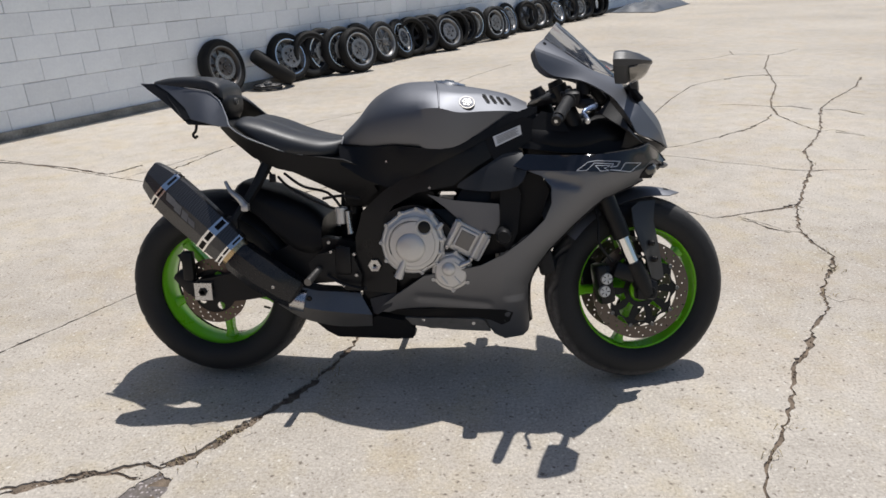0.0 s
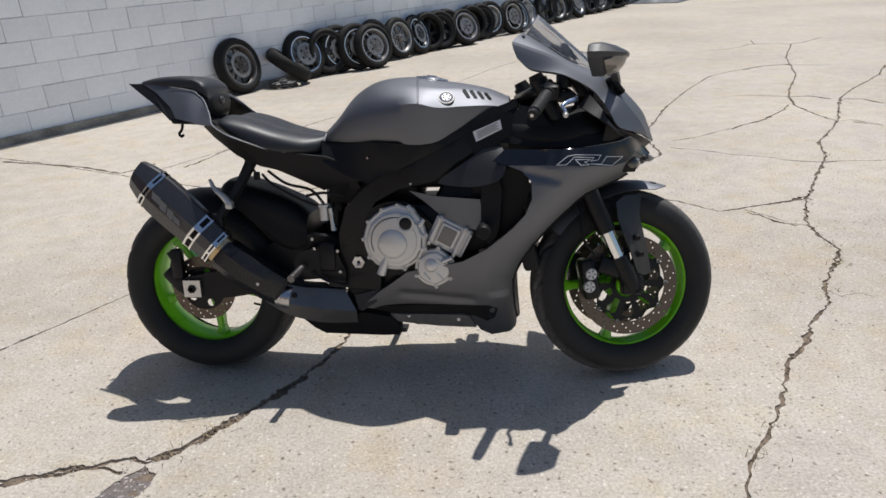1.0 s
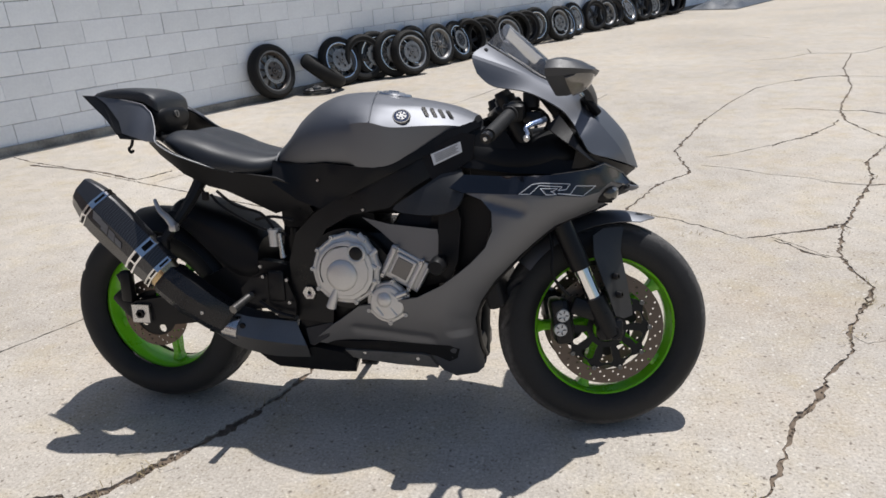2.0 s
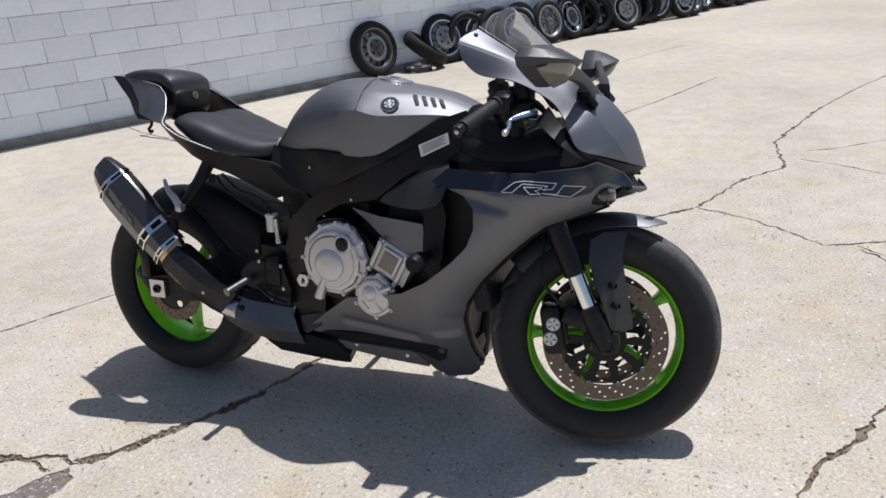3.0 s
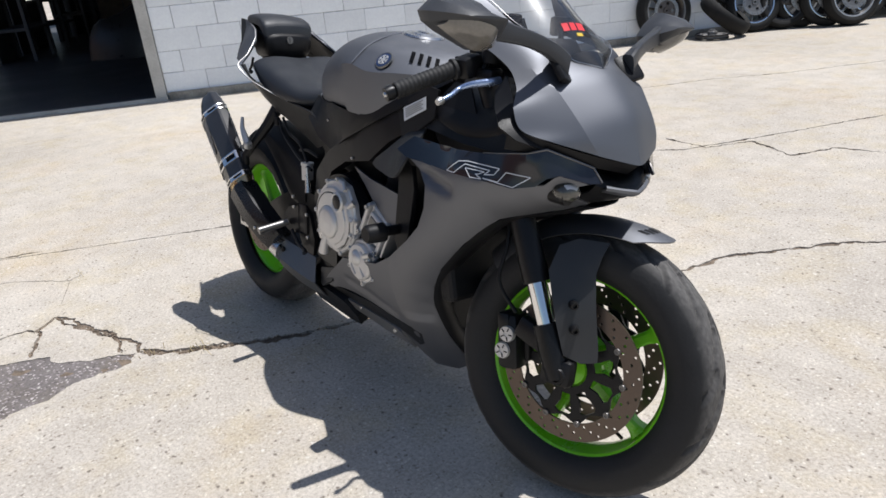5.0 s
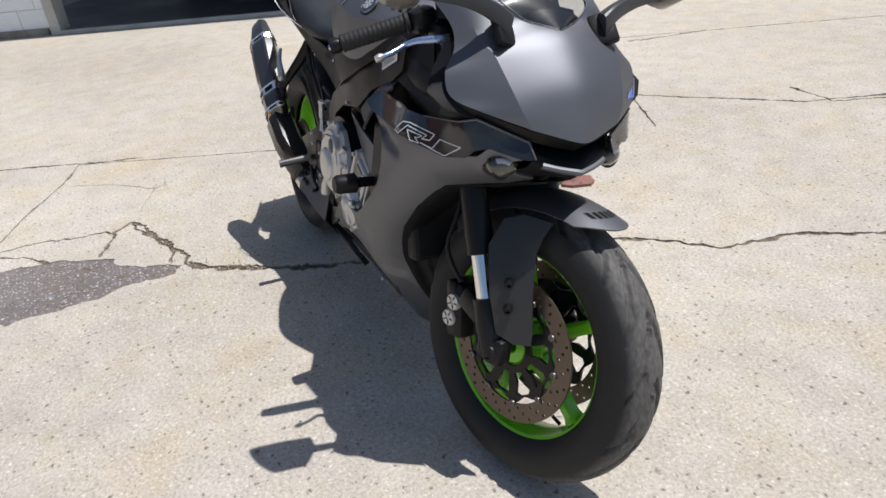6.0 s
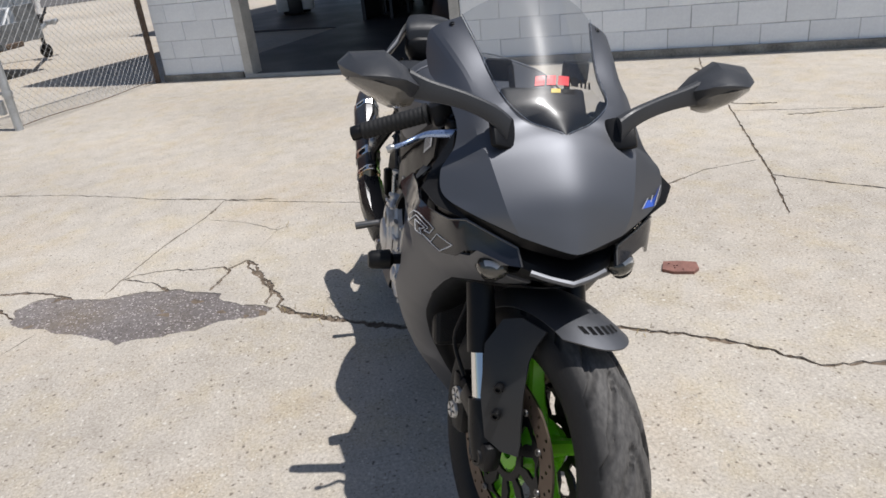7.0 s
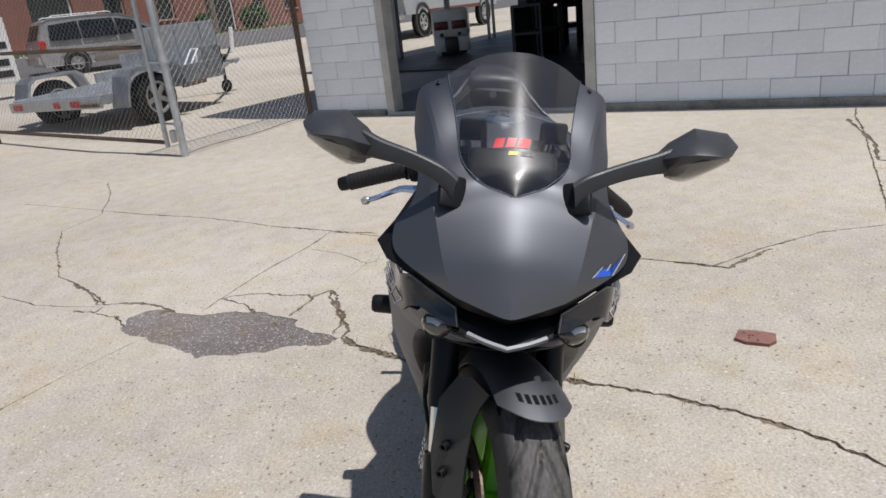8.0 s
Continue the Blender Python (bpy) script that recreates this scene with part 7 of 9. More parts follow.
# The left-offset boxes are unseen, added to widen the bike's cast shadow.
part("exhaust_box", joined(box((0.28, 0.2, 0.10), (-0.26, 0, 0.205), 0.03), box((0.36, 0.2, 0.1), (0.1, 0.05, 0.205), 0.03), box((0.3, 0.16, 0.08), (-0.24, 0.06, 0.19), 0.03)), M_SATIN, bike)
pipe_rows = [
    [(-0.500, -0.130, 0.352), (-0.500, -0.168, 0.348), (-0.505, -0.188, 0.318), (-0.520, -0.165, 0.285), (-0.515, -0.12, 0.28)],
    [(-0.455, -0.120, 0.353), (-0.455, -0.168, 0.346), (-0.450, -0.192, 0.291), (-0.458, -0.165, 0.245), (-0.452, -0.10, 0.236)],
    [(-0.395, -0.110, 0.336), (-0.395, -0.160, 0.330), (-0.392, -0.190, 0.276), (-0.405, -0.155, 0.222), (-0.40, -0.09, 0.205)],
    [(-0.325, -0.105, 0.330), (-0.325, -0.155, 0.324), (-0.302, -0.188, 0.265), (-0.330, -0.145, 0.205), (-0.33, -0.08, 0.19)],
    [(-0.258, -0.105, 0.326), (-0.256, -0.154, 0.320), (-0.215, -0.182, 0.257), (-0.225, -0.140, 0.205), (-0.23, -0.08, 0.19)],
]
part("pipe_cover", skin(pipe_rows, 4, 1, 0.004, False), M_PIPE, bike, "brushed grey exhaust pipe cover", sharp=20)
part("frame_foot", shell([(-0.225, 0.30), (-0.141, 0.322), (-0.155, 0.28), (-0.2, 0.252), (-0.214, 0.256)], Depth([(-0.22, 0.3, 0.155), (-0.14, 0.32, 0.155), (-0.2, 0.25, 0.165), (-0.16, 0.28, 0.162)]), 0.01, step=0.03), M_DUCT, bike)
part("pipe_screw", bolt((-0.415, -0.176, 0.308), 0.009, 0.006), M_SATIN, bike)
part("rear_leg", box((0.1, 0.03, 0.07), (-0.205, -0.13, 0.3), 0.01, Matrix.Rotation(radians(14), 4, "Y")), M_SATIN, bike)
EX_O, EX_BACK = Vector((-0.828, -0.198, 0.662)), Vector((-0.712, 0.02, 0.702)).normalized()
EX_UP = Vector((0.702, 0, 0.712))
EX_OUT = EX_BACK.cross(EX_UP).normalized()
EX_OUT = EX_OUT if EX_OUT.y < 0 else -EX_OUT
CAN = [(-1.0, -0.3), (-1.0, 0.22), (-0.86, 0.42), (-0.34, 0.96), (-0.18, 1.0), (0.3, 1.0), (0.5, 0.92), (0.92, 0.3), (0.92, -0.3), (0.6, -0.9), (0.42, -1.0), (-0.42, -1.0), (-0.62, -0.92)]      # faceted section: outwards is negative


def can_tube(stations, grow=0.0, slant=0.0, shape=CAN):
    """Faceted rings along the silencer's axis; stations: (distance back from the rear band, half-height, half-width)."""
    rings = []
    for s, hz, hy in stations:
        rings.append([EX_O + EX_BACK * (s + slant * v * hz) + EX_OUT * (-u * (hy + grow)) + EX_UP * (v * (hz + grow)) for u, v in shape])
    return rings_mesh(rings)


ROUND = [(math.cos(q), math.sin(q)) for q in np.linspace(0, math.tau, 28, endpoint=False)]
can = part("silencer", can_tube([(-0.003, 0.062, 0.042), (-0.03, 0.065, 0.044), (-0.08, 0.0655, 0.044), (-0.19, 0.0625, 0.041), (-0.265, 0.057, 0.038)]), M_CARBON, bike, "carbon fibre silencer with steel bands", sharp=20)
part("silencer_tip", can_tube([(0.058, 0.032, 0.020), (0.070, 0.036, 0.023), (0.070, 0.041, 0.027), (0.064, 0.045, 0.029), (0.03, 0.055, 0.037), (-0.003, 0.062, 0.042)], 0.0006, 0.22), M_CARBON, can, "carbon fibre end cone", sharp=20)
part("silencer_outlet", can_tube([(0.068, 0.026, 0.015), (0.04, 0.026, 0.015)], 0, 0.22), M_SATIN, can)


def band(s, wide, hz, hy, inset):
    """A pressed steel band: two bright edges round a darker slotted middle."""
    b = part("silencer_band", can_tube([(s + wide, hz, hy), (s + wide, hz + 0.003, hy + 0.003), (s + wide - inset, hz + 0.003, hy + 0.003), (s + wide - inset, hz + 0.0016, hy + 0.0016), (s - wide + inset, hz + 0.0016, hy + 0.0016), (s - wide + inset, hz + 0.003, hy + 0.003), (s - wide, hz + 0.003, hy + 0.003), (s - wide, hz, hy)]), M_CHROME, can, "polished steel band", sharp=20)
    return b


band(0.0, 0.0095, 0.062, 0.042, 0.003)
band(-0.194, 0.015, 0.0622, 0.041, 0.005)
band(-0.262, 0.0085, 0.0572, 0.0385, 0.0028)
for s, wide, hz, hy in ((0.0, 0.0034, 0.062, 0.042), (-0.194, 0.0078, 0.0622, 0.041), (-0.262, 0.003, 0.0572, 0.0385)):
    for (u0, v0), (u1, v1) in (((-1.0, -0.25), (-1.0, 0.2)), ((-0.82, 0.46), (-0.4, 0.9)), ((-0.95, -0.42), (-0.66, -0.86))):
        bm = bmesh.new()
        quad = []
        for u, v, ds in ((u0, v0, wide), (u1, v1, wide), (u1, v1, -wide), (u0, v0, -wide)):
            quad.append(bm.verts.new(EX_O + EX_BACK * (s + ds) + EX_OUT * (-u * (hy + 0.0026)) + EX_UP * (v * (hz + 0.0026))))
        bm.faces.new(quad)
        bmesh.ops.solidify(bm, geom=bm.faces[:], thickness=0.0008)
        part("band_slot", bm, M_SATIN, can, smooth=False)
part("silencer_cone", can_tube([(-0.268, 0.054, 0.036), (-0.295, 0.048, 0.033)], 0, 0, ROUND), M_BRONZEPIPE, can, "bronze tinted steel cone")
SHIELD = [(-1.0, -0.5), (-1.0, 0.35), (-0.6, 0.95), (0.6, 0.95), (1.0, 0.4), (1.0, -0.6), (0.5, -1.0), (-0.5, -1.0)]
shield_rows = []
for x, y, z, hy, hz, turn in ((-0.626, -0.204, 0.463, 0.036, 0.047, 45), (-0.616, -0.203, 0.453, 0.041, 0.053, 45), (-0.555, -0.195, 0.398, 0.041, 0.055, 41), (-0.49, -0.178, 0.347, 0.039, 0.053, 36), (-0.457, -0.168, 0.324, 0.036, 0.05, 33), (-0.450, -0.166, 0.319, 0.03, 0.042, 33)):
    up = Vector((math.sin(radians(turn)), 0, math.cos(radians(turn))))
    shield_rows.append([Vector((x, y, z)) + up * (v * hz) + Vector((0, u * hy, 0)) for u, v in SHIELD])
part("heat_shield", rings_mesh(shield_rows), M_HEATSHIELD, bike, "black exhaust heat shield", sharp=25)
part("pipe_collar", tube([(-0.475, -0.164, 0.306), (-0.43, -0.16, 0.296)], [0.036, 0.0385], 18), M_STEEL, bike, "bright steel pipe collar")
part("shield_screw", bolt((-0.512, -0.222, 0.36), 0.006, 0.005), M_STEEL, bike)
for s, v, ln, hh in ((-0.038, 0.008, 0.034, 0.020), (-0.070, 0.003, 0.026, 0.024), (-0.1, 0.0, 0.024, 0.022), (-0.128, -0.002, 0.026, 0.016)):      # plain bars where the silencer is printed
    bm = bmesh.new()
    bm.faces.new([bm.verts.new(EX_O + EX_BACK * (s + a * ln / 2 + b * 0.006) + EX_OUT * 0.0452 + EX_UP * (v - 0.004 + b * hh / 2)) for a, b in ((-1, -1), (1, -1), (1, 1), (-1, 1))])
    bmesh.ops.solidify(bm, geom=bm.faces[:], thickness=0.0008)
    part("silver_print_bar", bm, M_PRINT, can, smooth=False)
part("hanger", joined(tube([(-0.535, -0.112, 0.735), (-0.565, -0.14, 0.67), (-0.60, -0.17, 0.61), (-0.63, -0.19, 0.565)], [0.020, 0.017, 0.014, 0.013], 8, 3), box((0.04, 0.02, 0.045), (-0.635, -0.19, 0.555), 0.008)), M_SATIN, bike, "black silencer hanger bracket")
part("pillion_peg", joined(tube([(-0.588, -0.2, 0.612), (-0.605, -0.2, 0.635), (-0.63, -0.195, 0.655), (-0.648, -0.185, 0.684)], [0.012, 0.010, 0.0075, 0.005], 8, 3), box((0.024, 0.024, 0.024), (-0.586, -0.2, 0.606), 0.006)), M_ALLOY, bike, "folded silver pillion footpeg")

# ----- swingarm, rear brake, rear sets -----
ARM_W = Depth([(-0.2, 0.41, 0.105), (-0.45, 0.42, 0.115), (-0.775, 0.32, 0.125), (-0.6, 0.33, 0.12)])
for f in (Matrix(), FLIP):
    part("swingarm", shell([(-0.18, 0.45), (-0.3, 0.48), (-0.42, 0.49), (-0.55, 0.44), (-0.68, 0.375), (-0.8, 0.355), (-0.835, 0.32), (-0.8, 0.285), (-0.7, 0.28), (-0.55, 0.30), (-0.4, 0.34), (-0.2, 0.36)], ARM_W, 0.035, step=0.04, per=2), M_SATIN, bike, "black swingarm", m=f)
part("chain_adjuster", plate([(-0.809, 0.29), (-0.75, 0.29), (-0.75, 0.347), (-0.809, 0.347)], 0.012, [circle(0.012, 12, (-0.78, 0.318))], "y", -0.133), M_STEEL, bike, "silver axle adjuster block", smooth=False)
part("axle_end", lathe([(0.008, -0.012), (0.014, -0.012), (0.016, 0), (0.008, 0.004)], 6), M_SATIN, bike, m=Matrix.Translation((-0.78, -0.133, 0.318)))
part("rear_caliper", joined(box((0.085, 0.05, 0.05), (-0.845, -0.10, 0.345), 0.012, Matrix.Rotation(radians(50), 4, "Y")), box((0.04, 0.03, 0.10), (-0.83, -0.115, 0.40), 0.01), tube([(-0.84, -0.12, 0.41), (-0.855, -0.12, 0.44)], 0.008, 8)), M_SATIN, bike, "black rear brake caliper")


def hugger():
    rings = []
    for i in range(17):
        a = radians(18 + 82 * i / 16)
        ring = []
        for k in range(11):
            u = -1 + k / 5
            rr = R_REAR + 0.022 - 0.055 * abs(u) ** 2.4
            ring.append((REAR.x + rr * math.cos(a), 0.108 * u, REAR.z + rr * math.sin(a)))
        rings.append(ring)
    bm = rings_mesh(rings, False)
    bm.normal_update()
    bmesh.ops.solidify(bm, geom=bm.faces[:], thickness=0.004)
    return bm


part("hugger", hugger(), M_PLASTIC, bike, "black rear wheel hugger")
def hugger_front():
    """The deep black cover ahead of the rear tyre."""
    st = []
    for x, top, low in ((-0.665, 0.65, 0.612), (-0.645, 0.668, 0.604), (-0.588, 0.656, 0.56), (-0.52, 0.632, 0.49), (-0.47, 0.61, 0.44), (-0.41, 0.58, 0.43), (-0.38, 0.55, 0.45)):
        st.append((x, [(0, top), (0.07, top - 0.004), (0.105, top - 0.03), (0.112, (top + low) / 2), (0.108, low), (0, low)]))
    return sections(st, per=2)


part("hugger_front", hugger_front(), M_PLASTIC, bike, "black inner mudguard ahead of the rear wheel", sharp=35)
part("shock", joined(tube([(-0.30, 0.0, 0.62), (-0.32, 0, 0.36)], 0.035, 14), tube([(-0.28, -0.05, 0.66), (-0.28, -0.05, 0.56)], 0.025, 14)), M_SATIN, bike)
part("rear_set", shell([(-0.27, 0.45), (-0.30, 0.47), (-0.38, 0.45), (-0.41, 0.42), (-0.40, 0.385), (-0.36, 0.37), (-0.33, 0.39), (-0.30, 0.335), (-0.25, 0.33), (-0.245, 0.38)], Depth([(-0.27, 0.45, 0.165), (-0.4, 0.4, 0.175), (-0.25, 0.34, 0.165)]), 0.012, step=0.05), M_SATIN, bike, "black footrest plate")
part("footpeg", tube([(-0.375, -0.18, 0.405), (-0.388, -0.268, 0.387)], [0.010, 0.012], 12), M_PIPE, bike, "grey metal rider footpeg")
part("heel_guard", box((0.05, 0.006, 0.09), (-0.30, -0.168, 0.43), 0.006), M_SATIN, bike)
part("brake_pedal", tube([(-0.35, -0.18, 0.385), (-0.30, -0.188, 0.36), (-0.25, -0.192, 0.348), (-0.225, -0.21, 0.352)], 0.0055, 8, 4), M_SATIN, bike)
for px, pz in ((-0.262, 0.452), (-0.258, 0.385), (-0.335, 0.46), (-0.34, 0.49), (-0.30, 0.352)):
    part("rear_set_bolt", bolt((px, -0.176, pz), 0.0055, 0.006), M_STEEL, bike)
part("brake_reservoir", joined(tube([(-0.302, -0.15, 0.545), (-0.302, -0.15, 0.585)], 0.0165, 14), tube([(-0.302, -0.15, 0.586), (-0.302, -0.15, 0.594)], 0.0185, 14)), M_ENGINE, bike, "pale rear brake fluid bottle")
part("master_cylinder", tube([(-0.272, -0.165, 0.515), (-0.275, -0.165, 0.54), (-0.278, -0.165, 0.585)], [0.010, 0.0075, 0.0065], 10), M_STEEL, bike, "silver rear brake cylinder")
for pts in ([(-0.302, -0.15, 0.595), (-0.34, -0.15, 0.64), (-0.42, -0.14, 0.66), (-0.48, -0.13, 0.70)], [(-0.26, -0.16, 0.58), (-0.35, -0.15, 0.60), (-0.46, -0.14, 0.655), (-0.5, -0.13, 0.69)], [(-0.24, -0.15, 0.62), (-0.3, -0.15, 0.63), (-0.36, -0.14, 0.62)]):
    part("cable", tube(pts, 0.0045, 7, 5), M_PLASTIC, bike)
part("side_stand", joined(tube([(-0.14, 0.10, 0.26), (-0.155, 0.18, 0.14), (-0.17, 0.24, 0.046)], 0.012, 10), box((0.06, 0.05, 0.012), (-0.17, 0.25, 0.046), 0.004)), M_SATIN, bike, "black side stand holding the bike up")

# ----- handlebars, mirrors -----
SIDES = (Matrix(), STEER @ FLIP @ STEER.inverted())
GA, GB = Vector((0.384, -0.195, 0.902)), Vector((0.347, -0.315, 0.858))
for f in SIDES:
    rings = [GA.lerp(GB, t) for t in np.linspace(0, 1, 61)]
    part("handgrip", tube(rings, [0.0162 + 0.0008 * (i % 4 > 1) + (0.004 if i < 4 else 0) for i in range(61)], 16), M_RUBBER, bike, "ribbed black rubber handgrip", m=f)
    part("bar_end", tube([GB, GB.lerp(GA, -0.06), GB.lerp(GA, -0.16)], [0.012, 0.015, 0.014], 14), M_SATIN, bike, m=f)
    part("bar_end_cap", tube([GB.lerp(GA, -0.16), GB.lerp(GA, -0.185)], [0.006, 0.005], 12), M_STEEL, bike, m=f)
    part("clip_on", tube([GA, GA + Vector((0.025, 0.085, 0.012))], 0.0125, 12), M_SATIN, bike, m=f)
    part("switch_pod", joined(box((0.045, 0.05, 0.045), (0.395, -0.172, 0.907), 0.012, Matrix.Rotation(radians(18), 4, "X")), box((0.02, 0.02, 0.016), (0.372, -0.172, 0.917), 0.004)), M_PLASTIC, bike, m=f)
    part("brake_lever", tube([(0.463, -0.15, 0.884), (0.458, -0.172, 0.881), (0.436, -0.2, 0.875), (0.423, -0.218, 0.866), (0.43, -0.245, 0.855), (0.43, -0.27, 0.846)], [0.0085, 0.008, 0.0065, 0.0055, 0.005, 0.005], 10, 4), M_BLUE, bike, "blue anodised brake lever", m=f)
    part("lever_tip", tube([(0.43, -0.264, 0.848), (0.43, -0.270, 0.846), (0.43, -0.278, 0.843)], [0.006, 0.0085, 0.006], 12), M_ALLOY, bike, m=f)
    part("lever_perch", joined(box((0.05, 0.04, 0.03), (0.435, -0.15, 0.89), 0.008), tube([(0.425, -0.16, 0.90), (0.42, -0.13, 0.94)], 0.006, 8)), M_SATIN, bike, m=f)
    part("fluid_reservoir", tube([(0.43, -0.14, 0.915), (0.43, -0.14, 0.95), (0.43, -0.14, 0.957)], [0.021, 0.021, 0.018], 16), M_PLASTIC, bike, "black brake fluid reservoir", m=f)
    part("bar_cable", tube([(0.40, -0.15, 0.90), (0.44, -0.11, 0.91), (0.47, -0.08, 0.87), (0.42, -0.06, 0.80)], 0.006, 8, 5), M_PLASTIC, bike, m=f)
    part("fork_cap", tube([fork_at(0.92, -0.102), fork_at(0.945, -0.102)], [0.026, 0.02], 16), M_SATIN, bike, m=STEER @ (f if f is SIDES[0] else FLIP))
part("instrument", joined(box((0.03, 0.16, 0.09), (0.47, 0, 0.925), 0.01, Matrix.Rotation(radians(-38), 4, "Y")), box((0.05, 0.05, 0.05), (0.5, 0, 0.9), 0.01)), M_PLASTIC, bike, "black instrument panel behind the screen")
for sgn in (-1, 1):
    part("screen_bracket", joined(tube([(0.45, 0.05 * sgn, 0.93), (0.42, 0.055 * sgn, 1.0)], 0.006, 8), box((0.02, 0.05, 0.04), (0.41, 0.075 * sgn, 0.99), 0.006)), M_PLASTIC, bike)
LEFT_POD = Matrix.Translation((0.515, 0.253, 0.98)) @ Matrix.Rotation(radians(-12), 4, "Z") @ Matrix.Translation((-0.5, -0.25, -0.98)) @ FLIP
LEFT_STALK = Matrix.Translation((0.575, 0.105, 0.912)) @ Matrix.Rotation(radians(-8), 4, "Z") @ Matrix.Translation((-0.575, -0.105, -0.912)) @ FLIP
POD = [(-0.371, 1.004), (-0.352, 1.022), (-0.296, 1.028), (-0.256, 1.0), (-0.236, 0.976), (-0.248, 0.952), (-0.28, 0.942), (-0.340, 0.971), (-0.364, 0.987)]
STALK_R = [(0.578, -0.10, 0.918), (0.575, -0.125, 0.942), (0.566, -0.175, 0.962), (0.553, -0.23, 0.974), (0.542, -0.262, 0.982)]
STALK_L = [(0.578, -0.10, 0.918), (0.57, -0.125, 0.94), (0.545, -0.175, 0.958), (0.52, -0.23, 0.972), (0.505, -0.265, 0.98)]
for f, stalk_m, foot_m, stalk in ((Matrix.Translation((0.036, 0, 0)), Matrix(), Matrix(), STALK_R), (LEFT_POD, LEFT_STALK, FLIP, STALK_L)):
    c = np.mean(POD, 0)
    rings = []
    for dx, k, kz in ((0.070, 0.5, 0.06), (0.066, 0.56, 0.2), (0.036, 0.84, 0.7), (0.006, 0.98, 0.97), (0.0, 1.0, 1.0), (-0.02, 1.0, 1.0), (-0.026, 0.97, 0.97), (-0.026, 0.9, 0.9), (-0.02, 0.88, 0.88)):
        loop = [(c[0] + (y - c[0]) * k, c[1] + (z - c[1]) * kz + 0.01 * (1 - kz)) for y, z in POD]
        rings.append([(0.482 + dx + 0.22 * (y + 0.31), y, z) for y, z in loop])
    pod = part("mirror_housing", rings_mesh(rings), M_MIRRORPLASTIC, bike, "dark grey mirror housing on a stalk", m=f, sharp=28)
    loop = [(c[0] + (y - c[0]) * 0.885, c[1] + (z - c[1]) * 0.885) for y, z in POD]
    bm = bmesh.new()
    bm.faces.new([bm.verts.new((0.482 - 0.0215 + 0.22 * (y + 0.31), y, z)) for y, z in loop])
    part("mirror_glass", bm, M_MIRROR, pod, "mirror glass", m=f, smooth=False)
    lens_rows = []
    for t, ya, za, yb, zb in ((0, -0.358, 0.984, -0.349, 0.994), (0.35, -0.325, 0.963, -0.316, 0.991), (0.7, -0.288, 0.945, -0.278, 0.981), (1, -0.256, 0.950, -0.252, 0.972)):
        x = 0.495 + 0.22 * ((ya + yb) / 2 + 0.31)
        bulge = 0.052 * math.sin(math.pi * min(1, t * 0.8 + 0.15))
        lens_rows.append([(x, ya, za), (x + bulge * 0.75, ya * 0.5 + yb * 0.5, za * 0.6 + zb * 0.4), (x + bulge, yb, zb)])
    part("mirror_lens", skin(lens_rows, 4, 3, 0.004, False), M_LENS, pod, "smoky turn signal lens in the mirror", m=f)
    st = [(Vector(q), hx, hz) for q, hx, hz in zip(stalk, (0.016, 0.012, 0.010, 0.011, 0.012), (0.022, 0.015, 0.014, 0.017, 0.023))]
    rr = []
    for p, hx, hz in st:
        rr.append([(p.x + hx * math.copysign(abs(math.cos(q)) ** 0.45, math.cos(q)), p.y + 0.3 * hx * math.sin(q), p.z + hz * math.copysign(abs(math.sin(q)) ** 0.45, math.sin(q))) for q in np.linspace(0.13, 0.13 + math.tau, 12, endpoint=False)])
    fine = [catmull([r[j] for r in rr], 4) for j in range(12)]
    part("mirror_stalk", rings_mesh([[g[i] for g in fine] for i in range(len(fine[0]))]), M_MIRRORPLASTIC, pod, m=stalk_m, sharp=30)
    part("mirror_foot", box((0.016, 0.05, 0.062), (0, 0, 0), 0.007), M_PLASTIC, pod, m=foot_m @ Matrix.Translation((0.575, -0.105, 0.912)) @ Matrix.Rotation(radians(-40), 4, "Y") @ Matrix.Rotation(radians(25), 4, "Z"))

# ----- stickers -----
LABEL_W = Depth([(0.15, 0.78, 0.158), (0.25, 0.82, 0.158), (0.2, 0.75, 0.166), (0.26, 0.78, 0.162), (0.1, 0.8, 0.16)])
TAG = [(0.168, 0.801), (0.248, 0.833), (0.253, 0.806), (0.177, 0.772)]
part("warning_label", shell(TAG, LABEL_W, 0.001, step=0.02, lift=0.004), M_WHITEDECAL, bike, "white printed warning label", smooth=False)
for k in range(5):
    t = 0.18 + 0.15 * k
    a = np.array(TAG[0]) * (1 - t) + np.array(TAG[3]) * t
    b = np.array(TAG[1]) * (1 - t) + np.array(TAG[2]) * t
    part("label_bar", shell(stroke([tuple(a + (b - a) * 0.1), tuple(a + (b - a) * 0.5), tuple(a + (b - a) * (0.9 - 0.08 * (k % 2)))], 0.0022), LABEL_W, 0.0006, step=0, lift=0.0055), M_GREYDECAL, bike, smooth=False)
both("label_backing", lambda: shell([(0.14, 0.8), (0.25, 0.856), (0.285, 0.85), (0.28, 0.79), (0.22, 0.75), (0.17, 0.735)], LABEL_W, 0.006, step=0.04), M_PLASTIC)

# ---------- yard behind the fence ----------
def on_ground(x, y, turn=0.0, up=0.0):
    return pose(x, y, ground_z(x, y) + up, 0, 0, turn)


